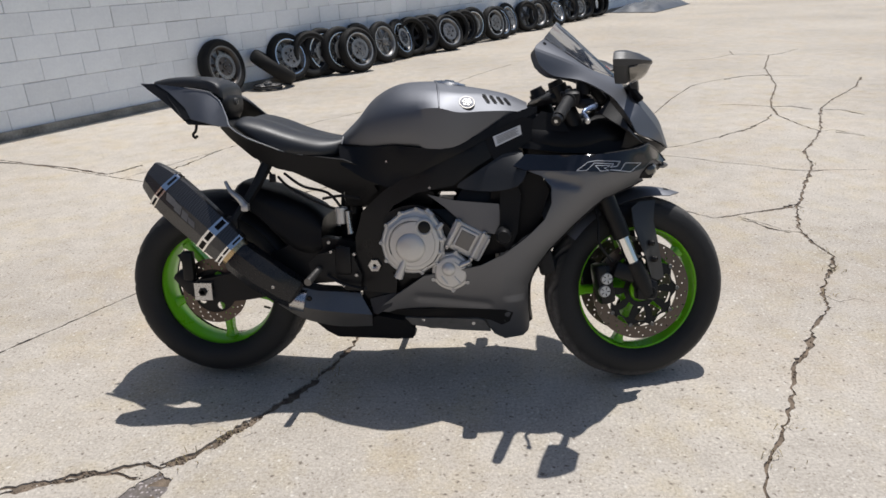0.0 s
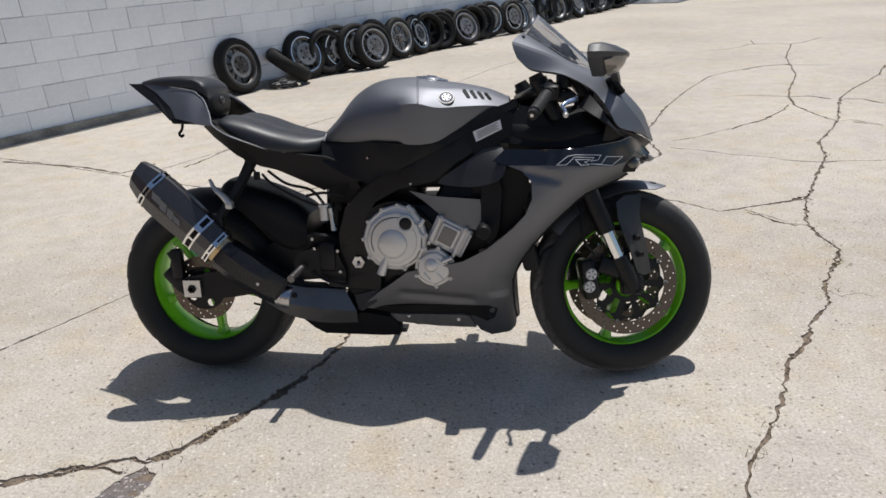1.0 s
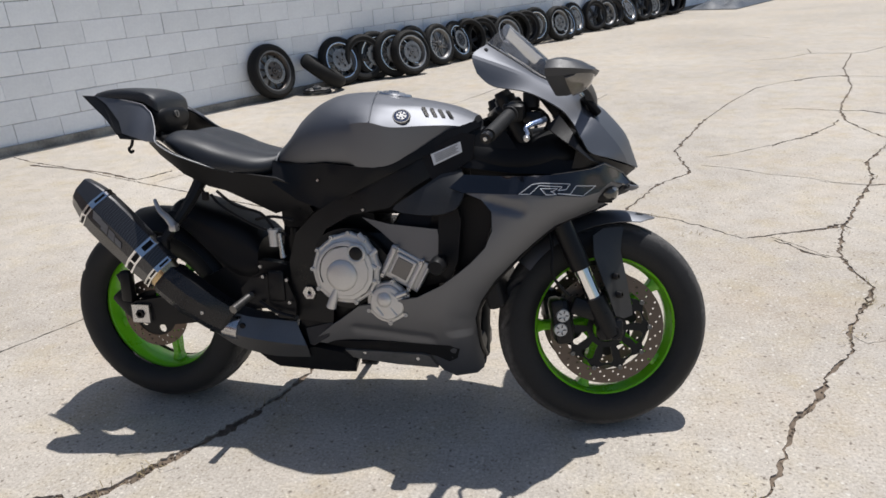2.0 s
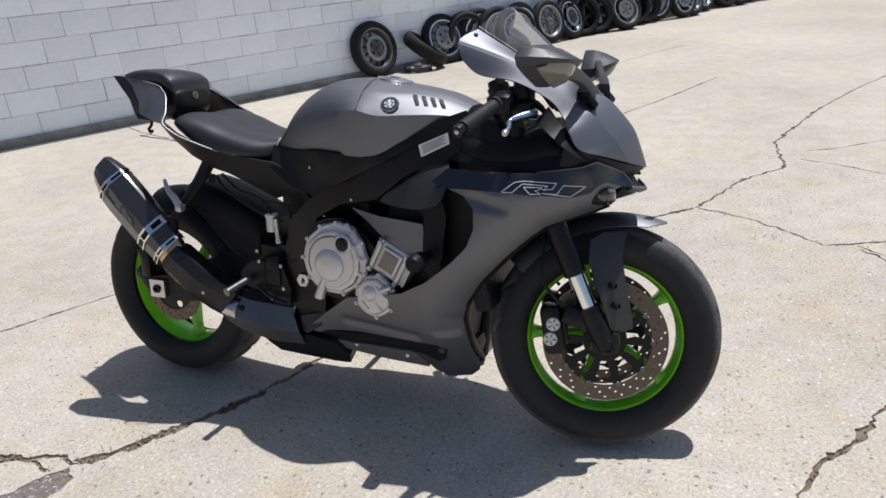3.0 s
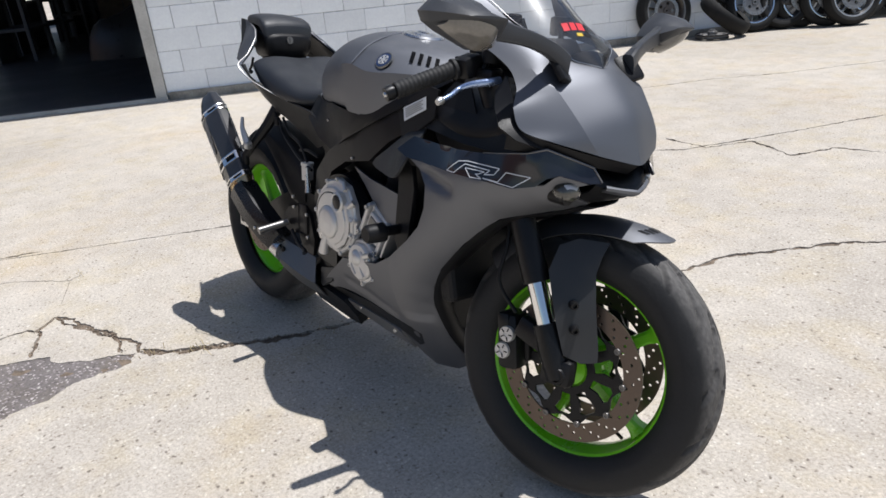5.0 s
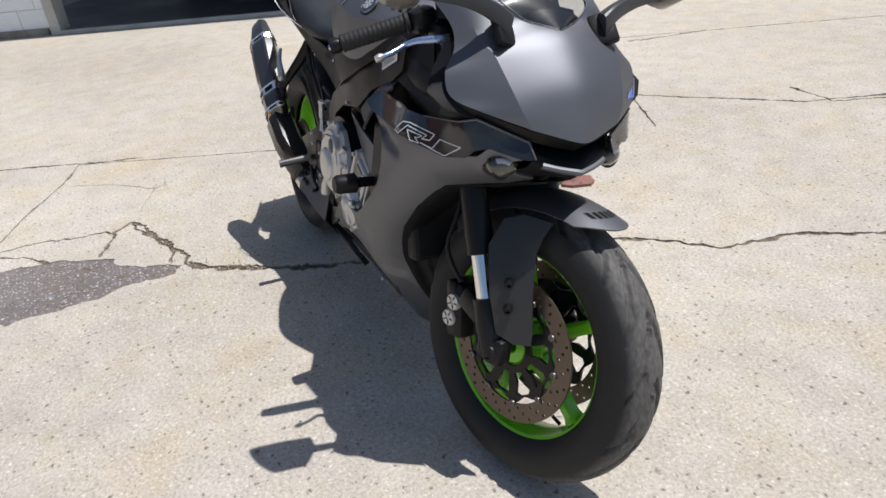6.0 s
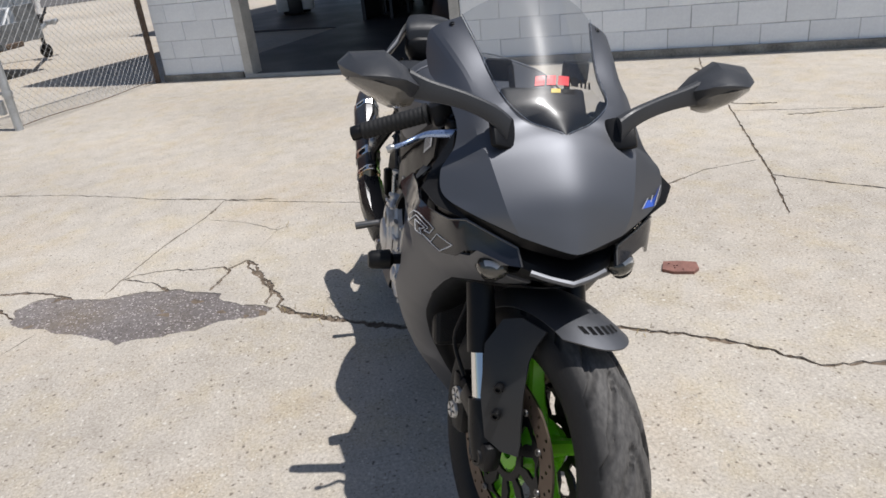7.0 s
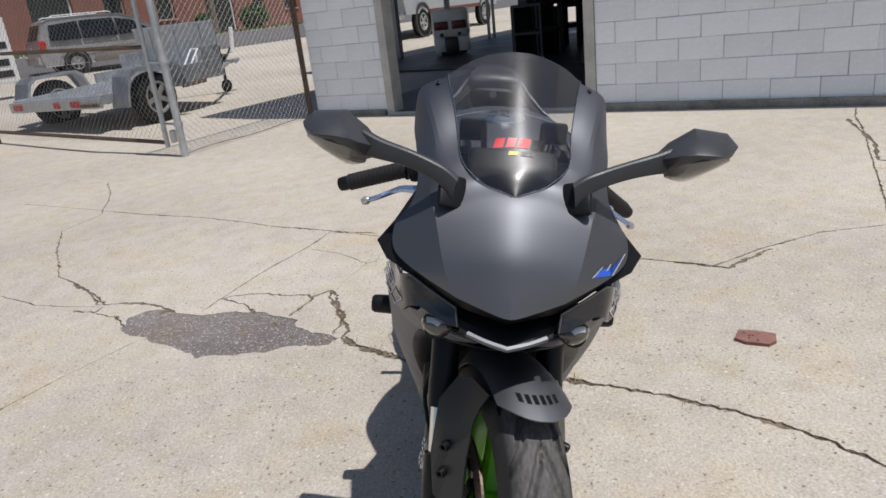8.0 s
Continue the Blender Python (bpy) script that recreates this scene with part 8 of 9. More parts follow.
def chain_link(a, b, z0, z1, pitch=0.078, r=0.0016):
    """Woven wire between two foot points, as crossed thin bars."""
    a, b = Vector(a), Vector(b)
    ln, h = (b - a).length, z1 - z0
    way = (b - a) / ln
    verts, faces = [], []
    side = way.cross(Vector((0, 0, 1)))
    for sgn in (1, -1):
        k = -int(h / pitch) - 1
        while k * pitch < ln + h:
            u0 = k * pitch
            p = [(u0, 0.0), (u0 + h, h)] if sgn > 0 else [(u0 + h, 0.0), (u0, h)]
            (ua, va), (ub, vb) = p
            pts = []
            for u, v in ((ua, va), (ub, vb)):
                pts.append((u, v))
            lo, hi = max(0.0, min(ua, ub)), min(ln, max(ua, ub))
            if hi > lo:
                f = lambda u: va + (vb - va) * (u - ua) / (ub - ua)
                ends = [a + way * u + Vector((0, 0, z0 + f(u))) for u in (lo, hi)]
                d = (ends[1] - ends[0]).normalized()
                q = d.cross(side)
                base = len(verts)
                for e in ends:
                    for ang in (0, 2.1, 4.2):
                        verts.append(tuple(e + (side * math.cos(ang) + q * math.sin(ang)) * r + side * 0.002 * sgn))
                for j in range(3):
                    faces.append((base + j, base + (j + 1) % 3, base + 3 + (j + 1) % 3, base + 3 + j))
            k += 1
    bm = bmesh.new()
    vs = [bm.verts.new(v) for v in verts]
    for fc in faces:
        bm.faces.new([vs[i] for i in fc])
    return bm


def build_fence():
    p1, pw, pg, pe = Vector((-5.39, -0.75, 0)), Vector((-7.335, 0.215, 0)), Vector((-5.56, -0.98, 0)), Vector((-7.5, -4.2, 0.0))
    fence = empty("fence", "galvanised chain-link fence panel between post and wall", "fence")
    post = part("post", joined(tube([p1 - Vector((0, 0, 0.02)), p1 + Vector((0, 0, 2.2))], 0.038, 16), tube([p1 + Vector((0, 0, 2.2)), p1 + Vector((0, 0, 2.24))], [0.043, 0.01], 16)), M_GALV, fence, "thick galvanised gate post")
    for z in (0.32, 0.95, 1.6):
        part("hinge_clamp", tube([p1 + Vector((0, 0, z)), p1 + Vector((0, 0, z + 0.04))], 0.047, 16), M_GALV, post)
        part("hinge_strap", tube([p1 + Vector((0, 0, z + 0.02)), pg + Vector((0, 0, z + 0.02))], 0.014, 8), M_GALV, post)
    part("wall_post", joined(tube([pw, pw + Vector((0, 0, 2.1))], 0.03, 12), tube([pw + Vector((0.02, -0.02, 0)), pw + Vector((0.03, -0.03, 2.1))], 0.012, 8)), M_RUSTRAIL, fence, "rusty fence post against the wall")
    part("rail", tube([p1 + Vector((0, 0, 2.0)), pw + Vector((0, 0, 2.0))], 0.02, 10), M_GALV, fence)
    tagged(part("chain_link", chain_link(p1, pw, 0.03, 2.0), M_WIRE, fence, "woven galvanised wire"), kind="stuff")
    wire = [p1.lerp(pw, t) + Vector((0, 0, 0.03 + 0.01 * math.sin(t * 9))) for t in np.linspace(0, 1, 12)]
    part("tension_wire", tube(wire, 0.004, 6), M_RUSTRAIL, fence)
    gate = empty("metal_gate", "chain-link swing gate with rusty brown rails standing shut", "gate")
    up = Vector((0, 0, 1))
    part("latch_box", box((0.07, 0.05, 0.13), (pg + p1) * 0.5 + up * 0.21, 0.006), M_GALV, gate, "pale latch box", smooth=False)
    part("gate_post", tube([pg + up * 0.09, pg + up * 2.1], 0.026, 12), M_GALV, gate, "slim galvanised gate upright")
    for z, m in ((0.14, M_RUSTRAIL), (1.12, M_RUSTRAIL), (2.05, M_GALV)):
        part("gate_rail", tube([pg + up * z, pe + up * (z + 0.12)], 0.022, 10), m, gate, "rusty brown gate rail")
    tagged(part("chain_link", chain_link(pg, pe, 0.14, 2.05), M_WIRE, gate, "woven galvanised wire"), kind="stuff")
    mid = pg.lerp(pe, 0.93)
    part("gate_upright", tube([mid + up * 0.05, mid + up * 2.1], 0.022, 10), M_RUSTRAIL, gate)


build_fence()


def road_wheel(parent, at, r, w, m, side):
    rim_r = r * 0.62
    prof = [(rim_r, -w * 0.45), (r * 0.85, -w * 0.5), (r * 0.97, -w * 0.42), (r, -w * 0.2), (r, w * 0.2), (r * 0.97, w * 0.42), (r * 0.85, w * 0.5), (rim_r, w * 0.45)]
    here = m @ Matrix.Translation(at)
    whl = part("wheel", lathe(prof, 32), M_OLDRUBBER, parent, m=here)
    y = w * 0.46
    part("rim", lathe([(rim_r * 1.02, y), (rim_r * 0.9, y * 1.02), (rim_r * 0.86, y * 0.6), (rim_r * 0.86, -y * 0.6), (rim_r * 0.9, -y * 1.02), (rim_r * 1.02, -y)], 32), M_ALLOY, whl, m=here)
    for k in range(5):
        sp = joined(box((rim_r * 0.85, 0.02, rim_r * 0.3), (rim_r * 0.47, y * 0.85, 0), 0.006), box((rim_r * 0.85, 0.02, rim_r * 0.3), (rim_r * 0.47, -y * 0.85, 0), 0.006))
        part("rim_spoke", sp, M_ALLOY, whl, m=here @ Matrix.Rotation(k * math.tau / 5 + 0.4, 4, "Y"))
    part("brake_drum", lathe([(0.001, y * 0.5), (rim_r * 0.84, y * 0.5), (rim_r * 0.84, -y * 0.5), (0.001, -y * 0.5)], 20), M_BLACKWHEEL, whl, m=here)
    return whl


def build_trailer():
    m = on_ground(-8.24, -2.19, 156)       # x: towards the tongue, y: from the wheel on the fence side across
    tr = empty("utility_trailer", "galvanised flatbed trailer with raised front panel and alloy wheels", "trailer", m=m @ Matrix.Rotation(radians(-2), 4, "Y"))
    deck = part("deck", joined(box((2.45, 1.72, 0.05), (0.45, -0.97, 0.50), 0.008), box((2.45, 0.05, 0.13), (0.45, -0.11, 0.47), 0.008), box((2.45, 0.05, 0.13), (0.45, -1.83, 0.47), 0.008)), M_GALV, tr, "galvanised tread-plate deck", smooth=False)
    for k in range(5):
        part("cross_member", box((0.06, 1.68, 0.08), (-0.6 + 0.55 * k, -0.97, 0.43), 0.006), M_GALV, deck, smooth=False)
    for k in range(9):
        part("deck_rib", box((2.3, 0.02, 0.008), (0.45, -0.25 - 0.18 * k, 0.529), 0.002), M_GALV, deck, smooth=False)
    arch = [(-0.60, 0.33), (-0.56, 0.48), (-0.47, 0.72), (-0.36, 0.79), (0.36, 0.79), (0.47, 0.73), (0.58, 0.50), (0.62, 0.40)]
    for y in (0.05, -1.99):
        bm = bmesh.new()
        rows = [[bm.verts.new((x, y + q, z)) for q in (-0.15, 0.15)] for x, z in arch]
        for r0, r1 in zip(rows, rows[1:]):
            bm.faces.new((r0[0], r0[1], r1[1], r1[0]))
        bmesh.ops.solidify(bm, geom=bm.faces[:], thickness=0.01)
        guard = part("mudguard", bm, M_GALV, tr, "flat-topped galvanised mudguard", smooth=False)
        for q in (-0.15, 0.15):
            outer = [(x, z) for x, z in arch] + [(x * 0.93, z - 0.035 if z > 0.6 else z) for x, z in reversed(arch)]
            part("mudguard_lip", plate(outer, 0.006, (), "y", y + q), M_GALV, guard, smooth=False)
        road_wheel(tr, (0, y, 0.355), 0.355, 0.22, Matrix(), 1)
    for y in (-0.1, -1.84):
        part("side_rail", box((0.95, 0.035, 0.16), (1.15, y, 0.60), 0.006), M_GALV, tr, "galvanised side rail", smooth=False)
    front = part("front_panel", joined(box((0.03, 1.74, 0.70), (1.68, -0.97, 0.88), 0.006), box((0.05, 1.76, 0.045), (1.68, -0.97, 1.235), 0.01), box((0.42, 0.025, 0.34), (1.46, -0.1, 0.72), 0.006), box((0.42, 0.025, 0.34), (1.46, -1.84, 0.72), 0.006)), M_GALV, tr, "upright grey front panel", smooth=False)
    for y in (-0.42, -0.97, -1.5):
        part("panel_rib", box((0.03, 0.05, 0.66), (1.655, y, 0.88), 0.006), M_GALV, front, smooth=False)
    part("tongue", joined(tube([(1.66, -0.25, 0.46), (2.75, -0.93, 0.47)], 0.035, 8), tube([(1.66, -1.69, 0.46), (2.75, -0.97, 0.47)], 0.035, 8), box((0.3, 0.08, 0.07), (2.85, -0.95, 0.49), 0.01), tube([(2.98, -0.95, 0.48), (3.08, -0.95, 0.50)], [0.05, 0.03], 10)), M_GALV, tr, "galvanised A-frame tongue")
    part("winch", joined(box((0.14, 0.12, 0.14), (2.62, -0.93, 0.58), 0.02), tube([(2.75, -0.95, 0.55), (2.92, -0.95, 0.72)], 0.018, 8), tube([(2.6, -0.87, 0.6), (2.72, -0.80, 0.66)], 0.012, 8)), M_BLACKWHEEL, tr)
    jock = part("jockey_leg", tube([(2.5, -0.84, 0.80), (2.5, -0.84, 0.12)], 0.028, 10), M_BLACKWHEEL, tr, "dark jockey wheel leg")
    part("jockey_wheel", lathe([(0.02, -0.035), (0.10, -0.035), (0.11, -0.02), (0.11, 0.02), (0.10, 0.035), (0.02, 0.035)], 20), M_OLDRUBBER, jock, m=Matrix.Translation((2.5, -0.84, 0.11)))
    for y in (-0.20, -0.34):
        part("wheel_chock", tube([(1.0, y, 0.53), (1.32, y, 0.86), (1.44, y, 0.86), (1.36, y, 0.53)], 0.016, 8), M_WHITE, tr, "pale bent tube wheel chock")
    for x, z in ((1.32, 0.86), (1.0, 0.535)):
        part("chock_bar", tube([(x, -0.20, z), (x, -0.34, z)], 0.016, 8), M_WHITE, tr)
    part("step_bar", box((0.5, 0.05, 0.07), (0.95, -0.06, 0.40), 0.01), M_RUSTRAIL, tr, "rusty red-brown bar under the deck", smooth=False)
    part("tail_bar", box((0.06, 1.84, 0.14), (-0.80, -0.97, 0.44), 0.01), M_GALV, tr, smooth=False)
    for y, w in ((-0.52, 0.15), (-0.88, 0.09), (-1.7, 0.15)):
        part("tail_light", box((0.03, w, 0.085), (-0.842, y, 0.44), 0.01), M_REDLENS, tr, "red tail light", smooth=False)
    part("tail_step", box((0.05, 0.34, 0.05), (-0.84, -0.22, 0.42), 0.008), M_RUSTRAIL, tr, smooth=False)
    for o in tr.children_recursive:
        o.data.transform(FLIP)
        o.data.flip_normals()


build_trailer()


def build_van():
    m = on_ground(-18.7, -7.85, 131) @ Matrix.Scale(0.83, 4)
    van = empty("minivan", "champagne silver minivan with dark glass parked across the yard", "car", m=m)
    prof = [(-2.0, 0.3), (-2.08, 0.55), (-2.06, 0.95), (-1.98, 1.25), (-1.78, 1.66), (-1.6, 1.74), (-0.4, 1.78), (0.6, 1.74), (1.1, 1.58), (1.75, 1.12), (2.55, 0.95), (2.85, 0.78), (2.9, 0.4), (2.8, 0.28)]
    rings = []
    for y, inset in ((-0.93, 0.10), (-0.98, 0.03), (-0.98, 0.0), (0.98, 0.0), (0.98, 0.03), (0.93, 0.10)):
        ring = []
        for x, z in prof:
            lean = max(0, z - 0.95) * 0.22
            ring.append((x * (1 - inset * 0.12), y * (1 - lean), z - inset * (z - 0.9) * 0.3))
        rings.append(ring)
    part("body", rings_mesh(rings), M_VAN, van, "champagne silver bodywork", sharp=35)
    for s in (-1, 1):
        for name, pts in (("window", [(-1.7, 1.08), (-1.62, 1.55), (-0.75, 1.62), (-0.75, 1.06)]), ("window", [(-0.7, 1.06), (-0.7, 1.62), (0.35, 1.62), (0.4, 1.06)]), ("window", [(0.46, 1.06), (0.42, 1.6), (0.95, 1.5), (1.55, 1.08)])):
            bm = bmesh.new()
            bm.faces.new([bm.verts.new((x, s * (0.985 * (1 - max(0, z - 0.95) * 0.22) + 0.004), z)) for x, z in pts])
            bmesh.ops.solidify(bm, geom=bm.faces[:], thickness=0.006)
            part(name, bm, M_CARGLASS, van, "dark tinted side window", smooth=False)
        part("tail_light", box((0.22, 0.08, 0.26), (-1.95, s * 0.93, 0.98), 0.03), M_REDLENS, van, "red tail light")
        part("side_trim", box((3.6, 0.012, 0.05), (0.3, s * 0.985, 0.72), 0.004), M_CLAD, van, "dull beige rubbing strip")
        part("sill_panel", box((1.9, 0.016, 0.26), (0.45, s * 0.985, 0.43), 0.006), M_CLAD, van, "dull beige sill")
        part("roof_rail", tube([(-1.5, s * 0.72, 1.79), (-1.4, s * 0.72, 1.83), (0.3, s * 0.72, 1.83), (0.4, s * 0.72, 1.78)], 0.018, 8), M_WHITE, van)
        part("door_handle", box((0.16, 0.03, 0.035), (-0.55, s * 0.99, 0.95), 0.008), M_STEEL, van)
        part("door_handle", box((0.16, 0.03, 0.035), (0.2, s * 0.99, 0.95), 0.008), M_STEEL, van)
        for x in (-1.05, 1.95):
            road_wheel(van, (x, s * 0.86, 0.33), 0.33, 0.2, Matrix(), s * -1 if s > 0 else 1)
            part("wheel_arch", lathe([(0.36, -0.02), (0.41, -0.02), (0.41, 0.02), (0.36, 0.02)], 24), M_BLACKWHEEL, van, m=Matrix.Translation((x, s * 0.965, 0.36)))
    bm = bmesh.new()
    bm.faces.new([bm.verts.new(p) for p in ((-2.0, -0.72, 1.14), (-2.0, 0.72, 1.14), (-1.81, 0.66, 1.6), (-1.81, -0.66, 1.6))])
    bmesh.ops.solidify(bm, geom=bm.faces[:], thickness=0.01)
    part("rear_window", bm, M_CARGLASS, van, "dark rear window", smooth=False, m=Matrix.Translation((-0.03, 0, 0)))
    part("bumper", box((0.16, 1.8, 0.24), (-2.1, 0, 0.5), 0.04), M_VAN, van)
    part("number_plate", box((0.01, 0.3, 0.15), (-2.12, 0, 0.86), 0.003), M_WHITE, van, smooth=False)


build_van()


def build_street():
    bm = bmesh.new()
    n = 24
    rows = []
    for k in range(n + 1):
        s = -17.5 - 9.5 * k / n
        rows.append([bm.verts.new((*(WALL @ Vector((s, dd, 0))).xy, 0.0)) for dd in np.linspace(-40, 60, 21)])
    for a, b in zip(rows, rows[1:]):
        for j in range(20):
            bm.faces.new((a[j], a[j + 1], b[j + 1], b[j]))
    for v in bm.verts:
        v.co.z = ground_z(v.co.x, v.co.y) + 0.012
    tagged(link_mesh("road", bm, M_ROAD), "grey asphalt street beyond the yard", "road", kind="structure")
    rnd = random.Random(4)
    bm = bmesh.new()
    for _ in range(5000):
        s, dd = rnd.uniform(-28.6, -27.2), rnd.uniform(-10, 45)
        p = WALL @ Vector((s, dd, 0))
        z = ground_z(p.x, p.y)
        a, h = rnd.uniform(0, math.tau), rnd.uniform(0.05, 0.14)
        q = [bm.verts.new((p.x + math.cos(a) * 0.03, p.y + math.sin(a) * 0.03, z)), bm.verts.new((p.x - math.cos(a) * 0.03, p.y - math.sin(a) * 0.03, z)), bm.verts.new((p.x + rnd.uniform(-0.05, 0.05), p.y, z + h))]
        bm.faces.new(q)
    tagged(link_mesh("grass_verge", bm, M_LEAF), "green grass strip by the street", "grass", kind="stuff")


build_street()


def build_house():
    """The brick building across the street."""
    m = WALL @ pose(-31.5, 14, 0)
    base = 1.0
    house = empty("brick_building", "red brick building with dark windows across the street", "building", m=m)
    length, deep, tall = 70.0, 12.0, 8.0
    holes = []
    rnd = random.Random(8)
    spots = []
    y = -33.0
    while y < 33:
        wide = rnd.choice((1.0, 1.2, 2.2))
        low = 0.0 if wide > 2 else 1.0
        spots.append((y, wide, low, 2.4))
        y += wide + rnd.uniform(1.4, 2.6)
    outline = [(-length / 2, base - 1.2), (length / 2, base - 1.2), (length / 2, base + tall), (-length / 2, base + tall)]
    holes = [[(y0, base + lo + 0.02), (y0 + w, base + lo + 0.02), (y0 + w, base + hi), (y0, base + hi)] for y0, w, lo, hi in spots]
    part("wall", plate(outline, 0.3, holes, "x", 0), M_BRICKFAR, house, "red brick wall", smooth=False)
    part("wall", box((0.3, length, tall + 1.2), (-deep, 0, base + tall / 2 - 0.6)), M_BRICKFAR, house, smooth=False)
    part("roof", box((deep + 0.6, length + 0.4, 0.25), (-deep / 2, 0, base + tall + 0.125)), M_ROOF, house, smooth=False)
    for y0, w, lo, hi in spots:
        door = lo == 0
        win = part("door" if door else "window", box((0.04, w, hi - lo), (-0.08, y0 + w / 2, base + (lo + hi) / 2)), M_CARGLASS, house, "dark glass entrance" if door else "dark window", smooth=False)
        for yy in (y0 + 0.04, y0 + w - 0.04):
            part("frame", box((0.08, 0.08, hi - lo), (-0.04, yy, base + (lo + hi) / 2)), M_WHITE if door else M_BRICKJOINT, win, smooth=False)
        if not door:
            part("sill", box((0.25, w + 0.15, 0.1), (0.1, y0 + w / 2, base + lo - 0.04), 0.01), M_BRICKJOINT, win, smooth=False)
    part("band_course", box((0.08, length, 0.18), (0.18, 0, base + 3.2)), M_BRICKJOINT, house, smooth=False)


build_house()


def build_shrub(x, y, r, h):
    rnd = random.Random(int(x * 10))
    thing = empty("shrub", "dense green shrub growing by the brick building", "shrub", "shrubs by the building", m=on_ground(x, y))
    part("trunk", joined(tube([(0, 0, -0.05), (0.03, 0, h * 0.4), (0.1, 0.05, h * 0.7)], [0.06, 0.04, 0.02], 8), tube([(0, 0, h * 0.2), (-0.2, 0.1, h * 0.6)], [0.035, 0.015], 8)), M_RUSTRAIL, thing)
    bm = bmesh.new()
    for _ in range(1500):
        d = Vector((rnd.gauss(0, 1), rnd.gauss(0, 1), rnd.gauss(0, 1))).normalized() * rnd.uniform(0.55, 1.0) ** 0.5
        lump = 1 + 0.25 * noise.noise(d * 2.3)
        c = Vector((d.x * r * lump, d.y * r * lump, h * 0.5 + d.z * h * 0.5 * lump))
        a = Vector((rnd.gauss(0, 1), rnd.gauss(0, 1), rnd.gauss(0, 1))).normalized() * 0.09
        b = a.cross(Vector((rnd.gauss(0, 1), rnd.gauss(0, 1), 1))).normalized() * 0.05
        bm.faces.new([bm.verts.new(c + q) for q in (a, b, -a, -b)])
    tagged(part("crown", bm, M_LEAF, thing, smooth=False), kind="stuff")


for s, dd, r, h in ((-29.3, 25.1, 0.85, 1.35), (-29.6, 21.5, 0.6, 1.1)):
    p = WALL @ Vector((s, dd, 0))
    build_shrub(p.x, p.y, r, h)


def build_poles():
    p = WALL @ Vector((-27.6, 20.4, 0))
    pole = link_mesh("utility_pole", tube([(0, 0, -0.2), (0, 0, 9.0)], [0.17, 0.11], 14), material("weathered pole wood", (0.16, 0.13, 0.10), 0.9, 0, 0.3, 6, 50, 0.3), smooth=True, m=on_ground(p.x, p.y))
    tagged(pole, "weathered grey-brown wooden utility pole by the street", "utility pole")
    bol = link_mesh("bollard", tube([(0, 0, -0.1), (0.02, 0, 0.78), (0.02, 0, 0.81)], [0.07, 0.07, 0.02], 12), M_WHITE, smooth=True, m=on_ground(-21.36, -4.95) @ Matrix.Rotation(radians(-7), 4, Vector((0.92, 0.38, 0))))
    tagged(bol, "leaning white painted bollard beside the street", "bollard")
    sign = empty("sign_board", "weathered white sign board with dark unreadable lettering", "sign", m=on_ground(-12.4, -7.0, 62))
    part("board", box((0.05, 0.9, 1.25), (0, 0, 0.95), 0.01), M_WHITE, sign, "white board", smooth=False)
    for z, w in ((1.3, 0.5), (1.05, 0.62), (0.72, 0.55), (0.5, 0.6)):
        part("print_bar", box((0.012, w, 0.13), (0.03, 0.05, z)), M_BLACKWHEEL, sign, smooth=False)
    for y in (-0.38, 0.38):
        part("leg", box((0.05, 0.06, 0.4), (0, y, 0.17)), M_WHITE, sign, smooth=False)


build_poles()


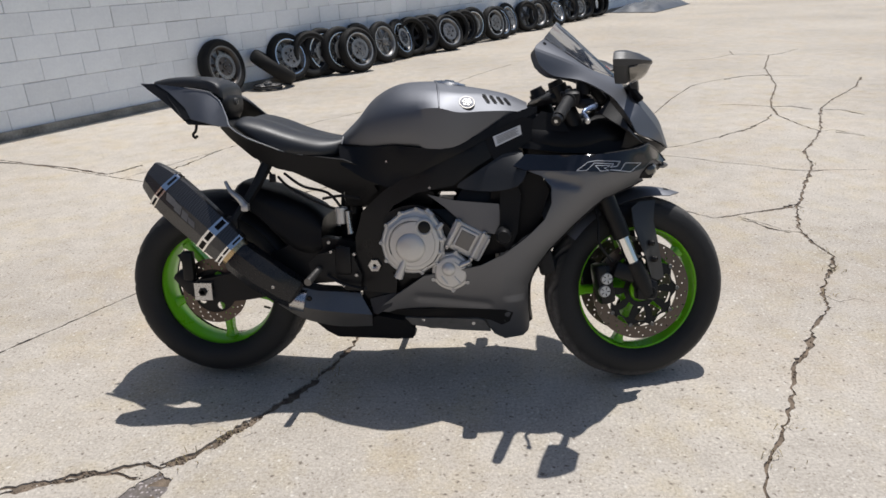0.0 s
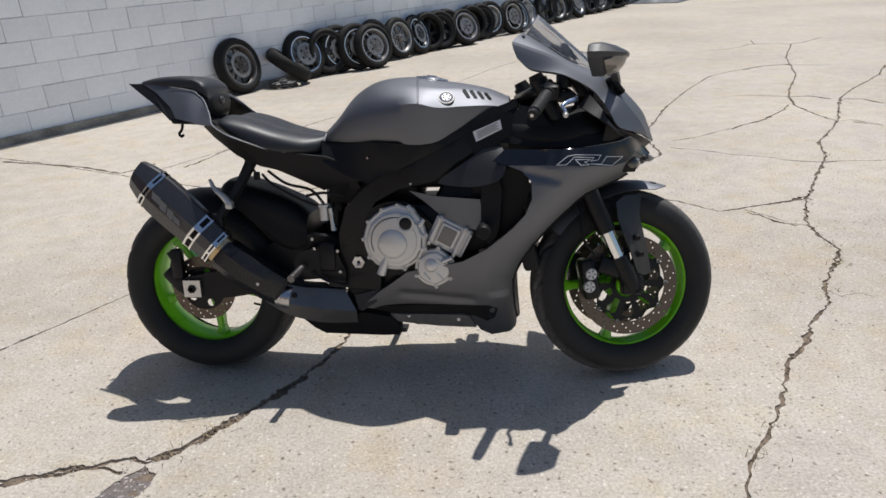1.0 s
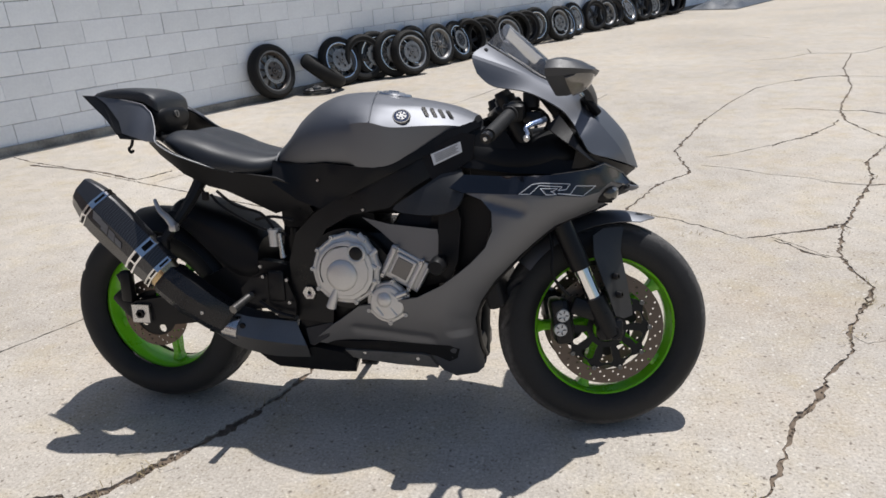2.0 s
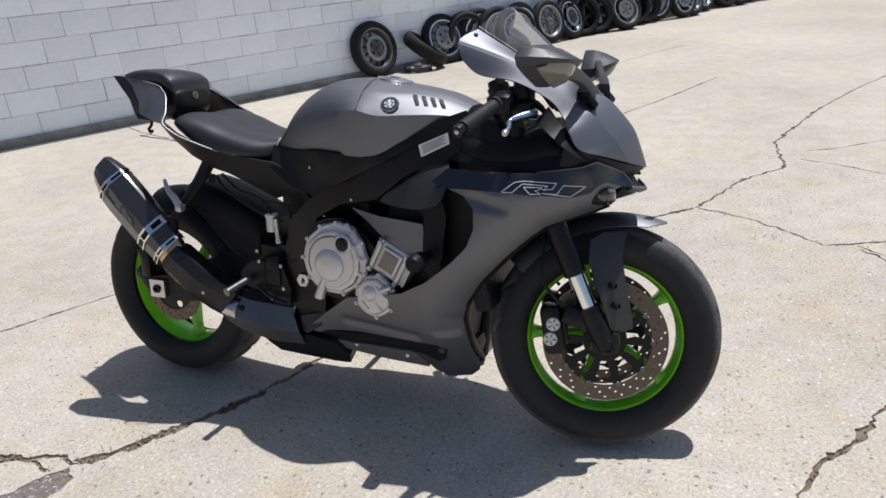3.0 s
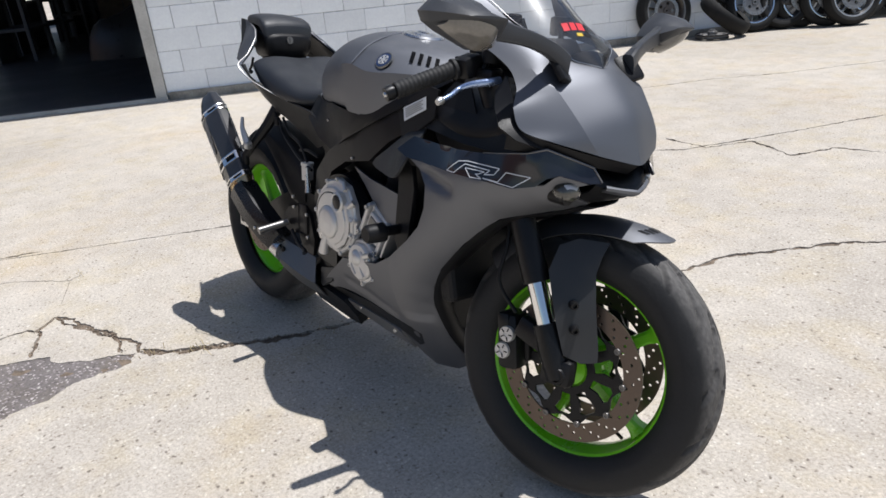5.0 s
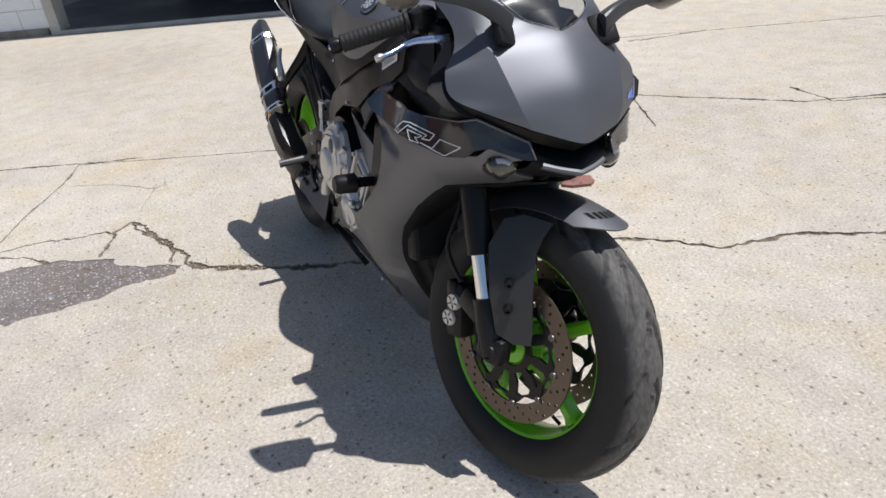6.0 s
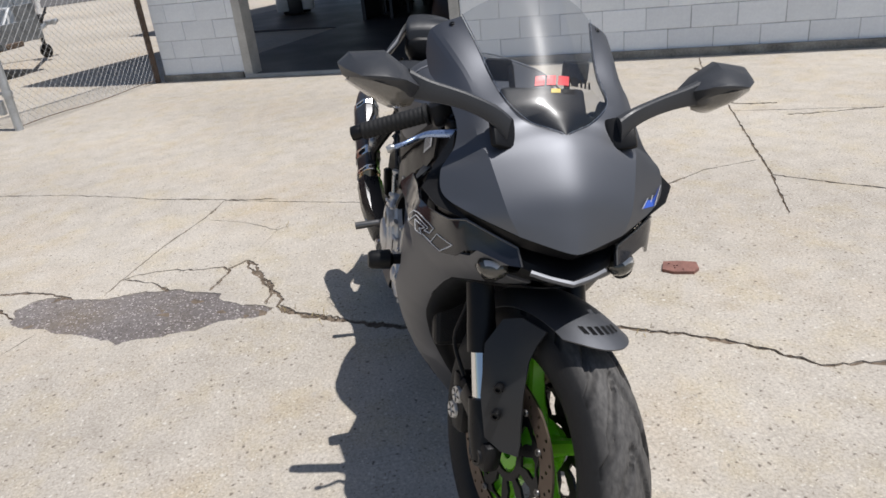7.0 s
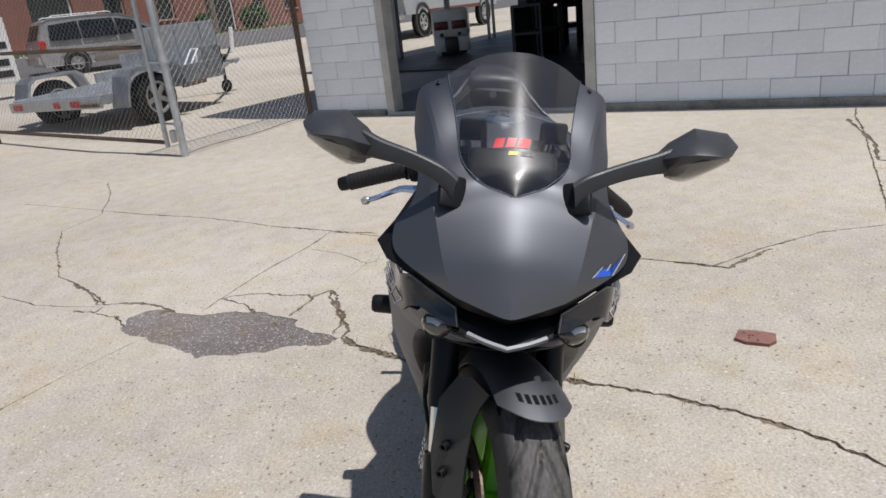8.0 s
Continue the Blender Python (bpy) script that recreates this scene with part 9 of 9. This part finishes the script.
# ---------- inside the workshop ----------
def build_shop():
    for dd, wide in ((6.95, 0.15), (9.35, 0.06), (9.5, 0.06), (11.75, 0.07), (12.1, 0.07)):
        tagged(link_mesh("support_post", box((wide, wide, 2.4), (0, 0, 1.2), 0.005), M_POST, m=WALL @ pose(-7.3, dd, 0.1)), "grey steel post under the lean-to roof", "post", "posts of the lean-to")
    cart = empty("service_cart", "white service cart with two red lamps under the lean-to", "cart", m=WALL @ pose(-6.1, 7.4, 0.075, 0, 0, 24))
    part("body", joined(box((0.82, 0.6, 0.62), (0, 0, 0.70), 0.08), box((0.26, 0.5, 0.36), (-0.27, 0, 0.26), 0.03), box((0.26, 0.5, 0.36), (0.27, 0, 0.26), 0.03)), M_WHITE, cart, "white moulded body")
    for x in (-0.2, 0.2):
        part("lamp", box((0.32, 0.03, 0.18), (x, -0.305, 0.66), 0.02), M_DARKLENS, cart, "dark red lamp")
        part("socket", lathe([(0.001, -0.32), (0.045, -0.32), (0.045, -0.29), (0.001, -0.29)], 12), M_BLACKWHEEL, cart, m=Matrix.Translation((x, 0, 0.46)))
    part("chassis", joined(box((0.5, 0.9, 0.14), (0, 0.3, 0.28), 0.03), box((0.3, 0.5, 0.36), (0, -0.04, 0.2), 0.02), box((0.6, 0.06, 0.1), (0, 0.2, 0.05), 0.01)), M_BLACKWHEEL, cart)
    rnd = random.Random(6)
    # Dark racks and boxes added to block the bright ground behind them.
    for k, dd in enumerate((4.3, 5.6, 6.7, 8.0, 9.3)):
        h = rnd.uniform(0.75, 1.05)
        crate = empty("storage_rack", "dark rack added to block bright ground beyond the open side", "rack", "racks along the open side", m=WALL @ pose(-3.45 + rnd.uniform(-0.1, 0.1), dd + 1.6, 0.02, 0, 0, rnd.uniform(-6, 6)))
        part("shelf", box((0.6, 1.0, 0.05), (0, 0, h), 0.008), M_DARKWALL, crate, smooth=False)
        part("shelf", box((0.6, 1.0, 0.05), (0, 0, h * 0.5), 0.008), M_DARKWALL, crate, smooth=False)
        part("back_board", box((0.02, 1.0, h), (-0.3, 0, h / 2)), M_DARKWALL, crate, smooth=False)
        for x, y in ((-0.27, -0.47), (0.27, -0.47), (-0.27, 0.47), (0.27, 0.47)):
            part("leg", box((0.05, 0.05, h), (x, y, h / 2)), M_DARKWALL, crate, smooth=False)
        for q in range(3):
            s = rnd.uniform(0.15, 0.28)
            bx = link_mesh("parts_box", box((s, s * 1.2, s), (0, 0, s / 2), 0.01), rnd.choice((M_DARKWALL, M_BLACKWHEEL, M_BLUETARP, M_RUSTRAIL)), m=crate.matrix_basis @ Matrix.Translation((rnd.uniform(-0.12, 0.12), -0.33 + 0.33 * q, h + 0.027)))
            tagged(bx, "small dark box added as clutter on a rack", "box", "boxes on the racks")
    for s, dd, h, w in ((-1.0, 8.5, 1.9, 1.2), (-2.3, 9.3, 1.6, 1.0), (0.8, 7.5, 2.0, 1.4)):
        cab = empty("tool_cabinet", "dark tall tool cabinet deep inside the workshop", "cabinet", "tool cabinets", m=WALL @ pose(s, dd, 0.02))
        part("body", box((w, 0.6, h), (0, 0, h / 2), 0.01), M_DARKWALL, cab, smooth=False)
        for q in (-0.25, 0.25):
            part("door", box((w * 0.48, 0.02, h * 0.94), (q * w, -0.312, h / 2), 0.004), M_BLUETARP if s > -2 else M_RUSTRAIL, cab, smooth=False)
    mover = empty("parked_motorcycle_cover", "low dark covered machine standing inside the workshop", "covered machine", m=WALL @ pose(-1.15, 4.6, 0.02))
    bm = bmesh.new()
    bmesh.ops.create_uvsphere(bm, u_segments=28, v_segments=16, radius=1.0)
    for v in bm.verts:
        z = max(0.0, v.co.z)
        v.co = Vector((v.co.x * 0.95, v.co.y * 0.42, z * (0.85 + 0.15 * math.sin(v.co.x * 4)) + 0.03 * noise.noise(v.co * 4)))
        v.co.z = max(0.0, v.co.z)
    part("cover", bm, M_BLACKWHEEL, mover)


build_shop()


def build_truck():
    p = WALL @ Vector((-11.75, 15.3, 0))
    tk = empty("delivery_van", "white delivery van, greyed for shade, with dark tyres parked behind the workshop", "van", m=on_ground(p.x, p.y, math.degrees(math.atan2(WALL_DIR.y, WALL_DIR.x)) + 94) @ Matrix.Scale(1.15, 4))
    prof = [(-2.6, 0.62), (-2.62, 2.3), (2.4, 2.3), (2.9, 1.9), (3.3, 1.25), (4.1, 1.05), (4.15, 0.6)]
    rings = [[(x, y * (1 - max(0, z - 1.1) * 0.2), z) for x, z in prof] for y in (-0.95, -0.93, 0.93, 0.95)]
    part("body", rings_mesh(rings), M_TRUCK, tk, "white bodywork with its shade put into a grey colour", sharp=35)
    for s in (-1, 1):
        bm = bmesh.new()
        bm.faces.new([bm.verts.new((x, s * (0.955 * (1 - max(0, z - 1.1) * 0.2) + 0.004), z)) for x, z in ((2.2, 1.3), (2.2, 1.85), (2.75, 1.8), (3.1, 1.32))])
        bmesh.ops.solidify(bm, geom=bm.faces[:], thickness=0.006)
        part("window", bm, M_CARGLASS, tk, smooth=False)
        for x in (-1.6, 3.0):
            road_wheel(tk, (x, s * 0.84, 0.38), 0.38, 0.24, Matrix(), s * -1 if s > 0 else 1)
            part("wheel_arch", lathe([(0.42, -0.03), (0.5, -0.03), (0.5, 0.03), (0.42, 0.03)], 24), M_BLACKWHEEL, tk, m=Matrix.Translation((x, s * 0.935, 0.42)))
    part("bumper", box((0.15, 1.8, 0.2), (-2.7, 0, 0.6), 0.03), M_STEEL, tk)
    part("sill_stripe", box((4.0, 1.93, 0.1), (0.7, 0, 0.66), 0.01), M_RUST, tk, "rusty red lower edge", smooth=False)


build_truck()


build_blocks()
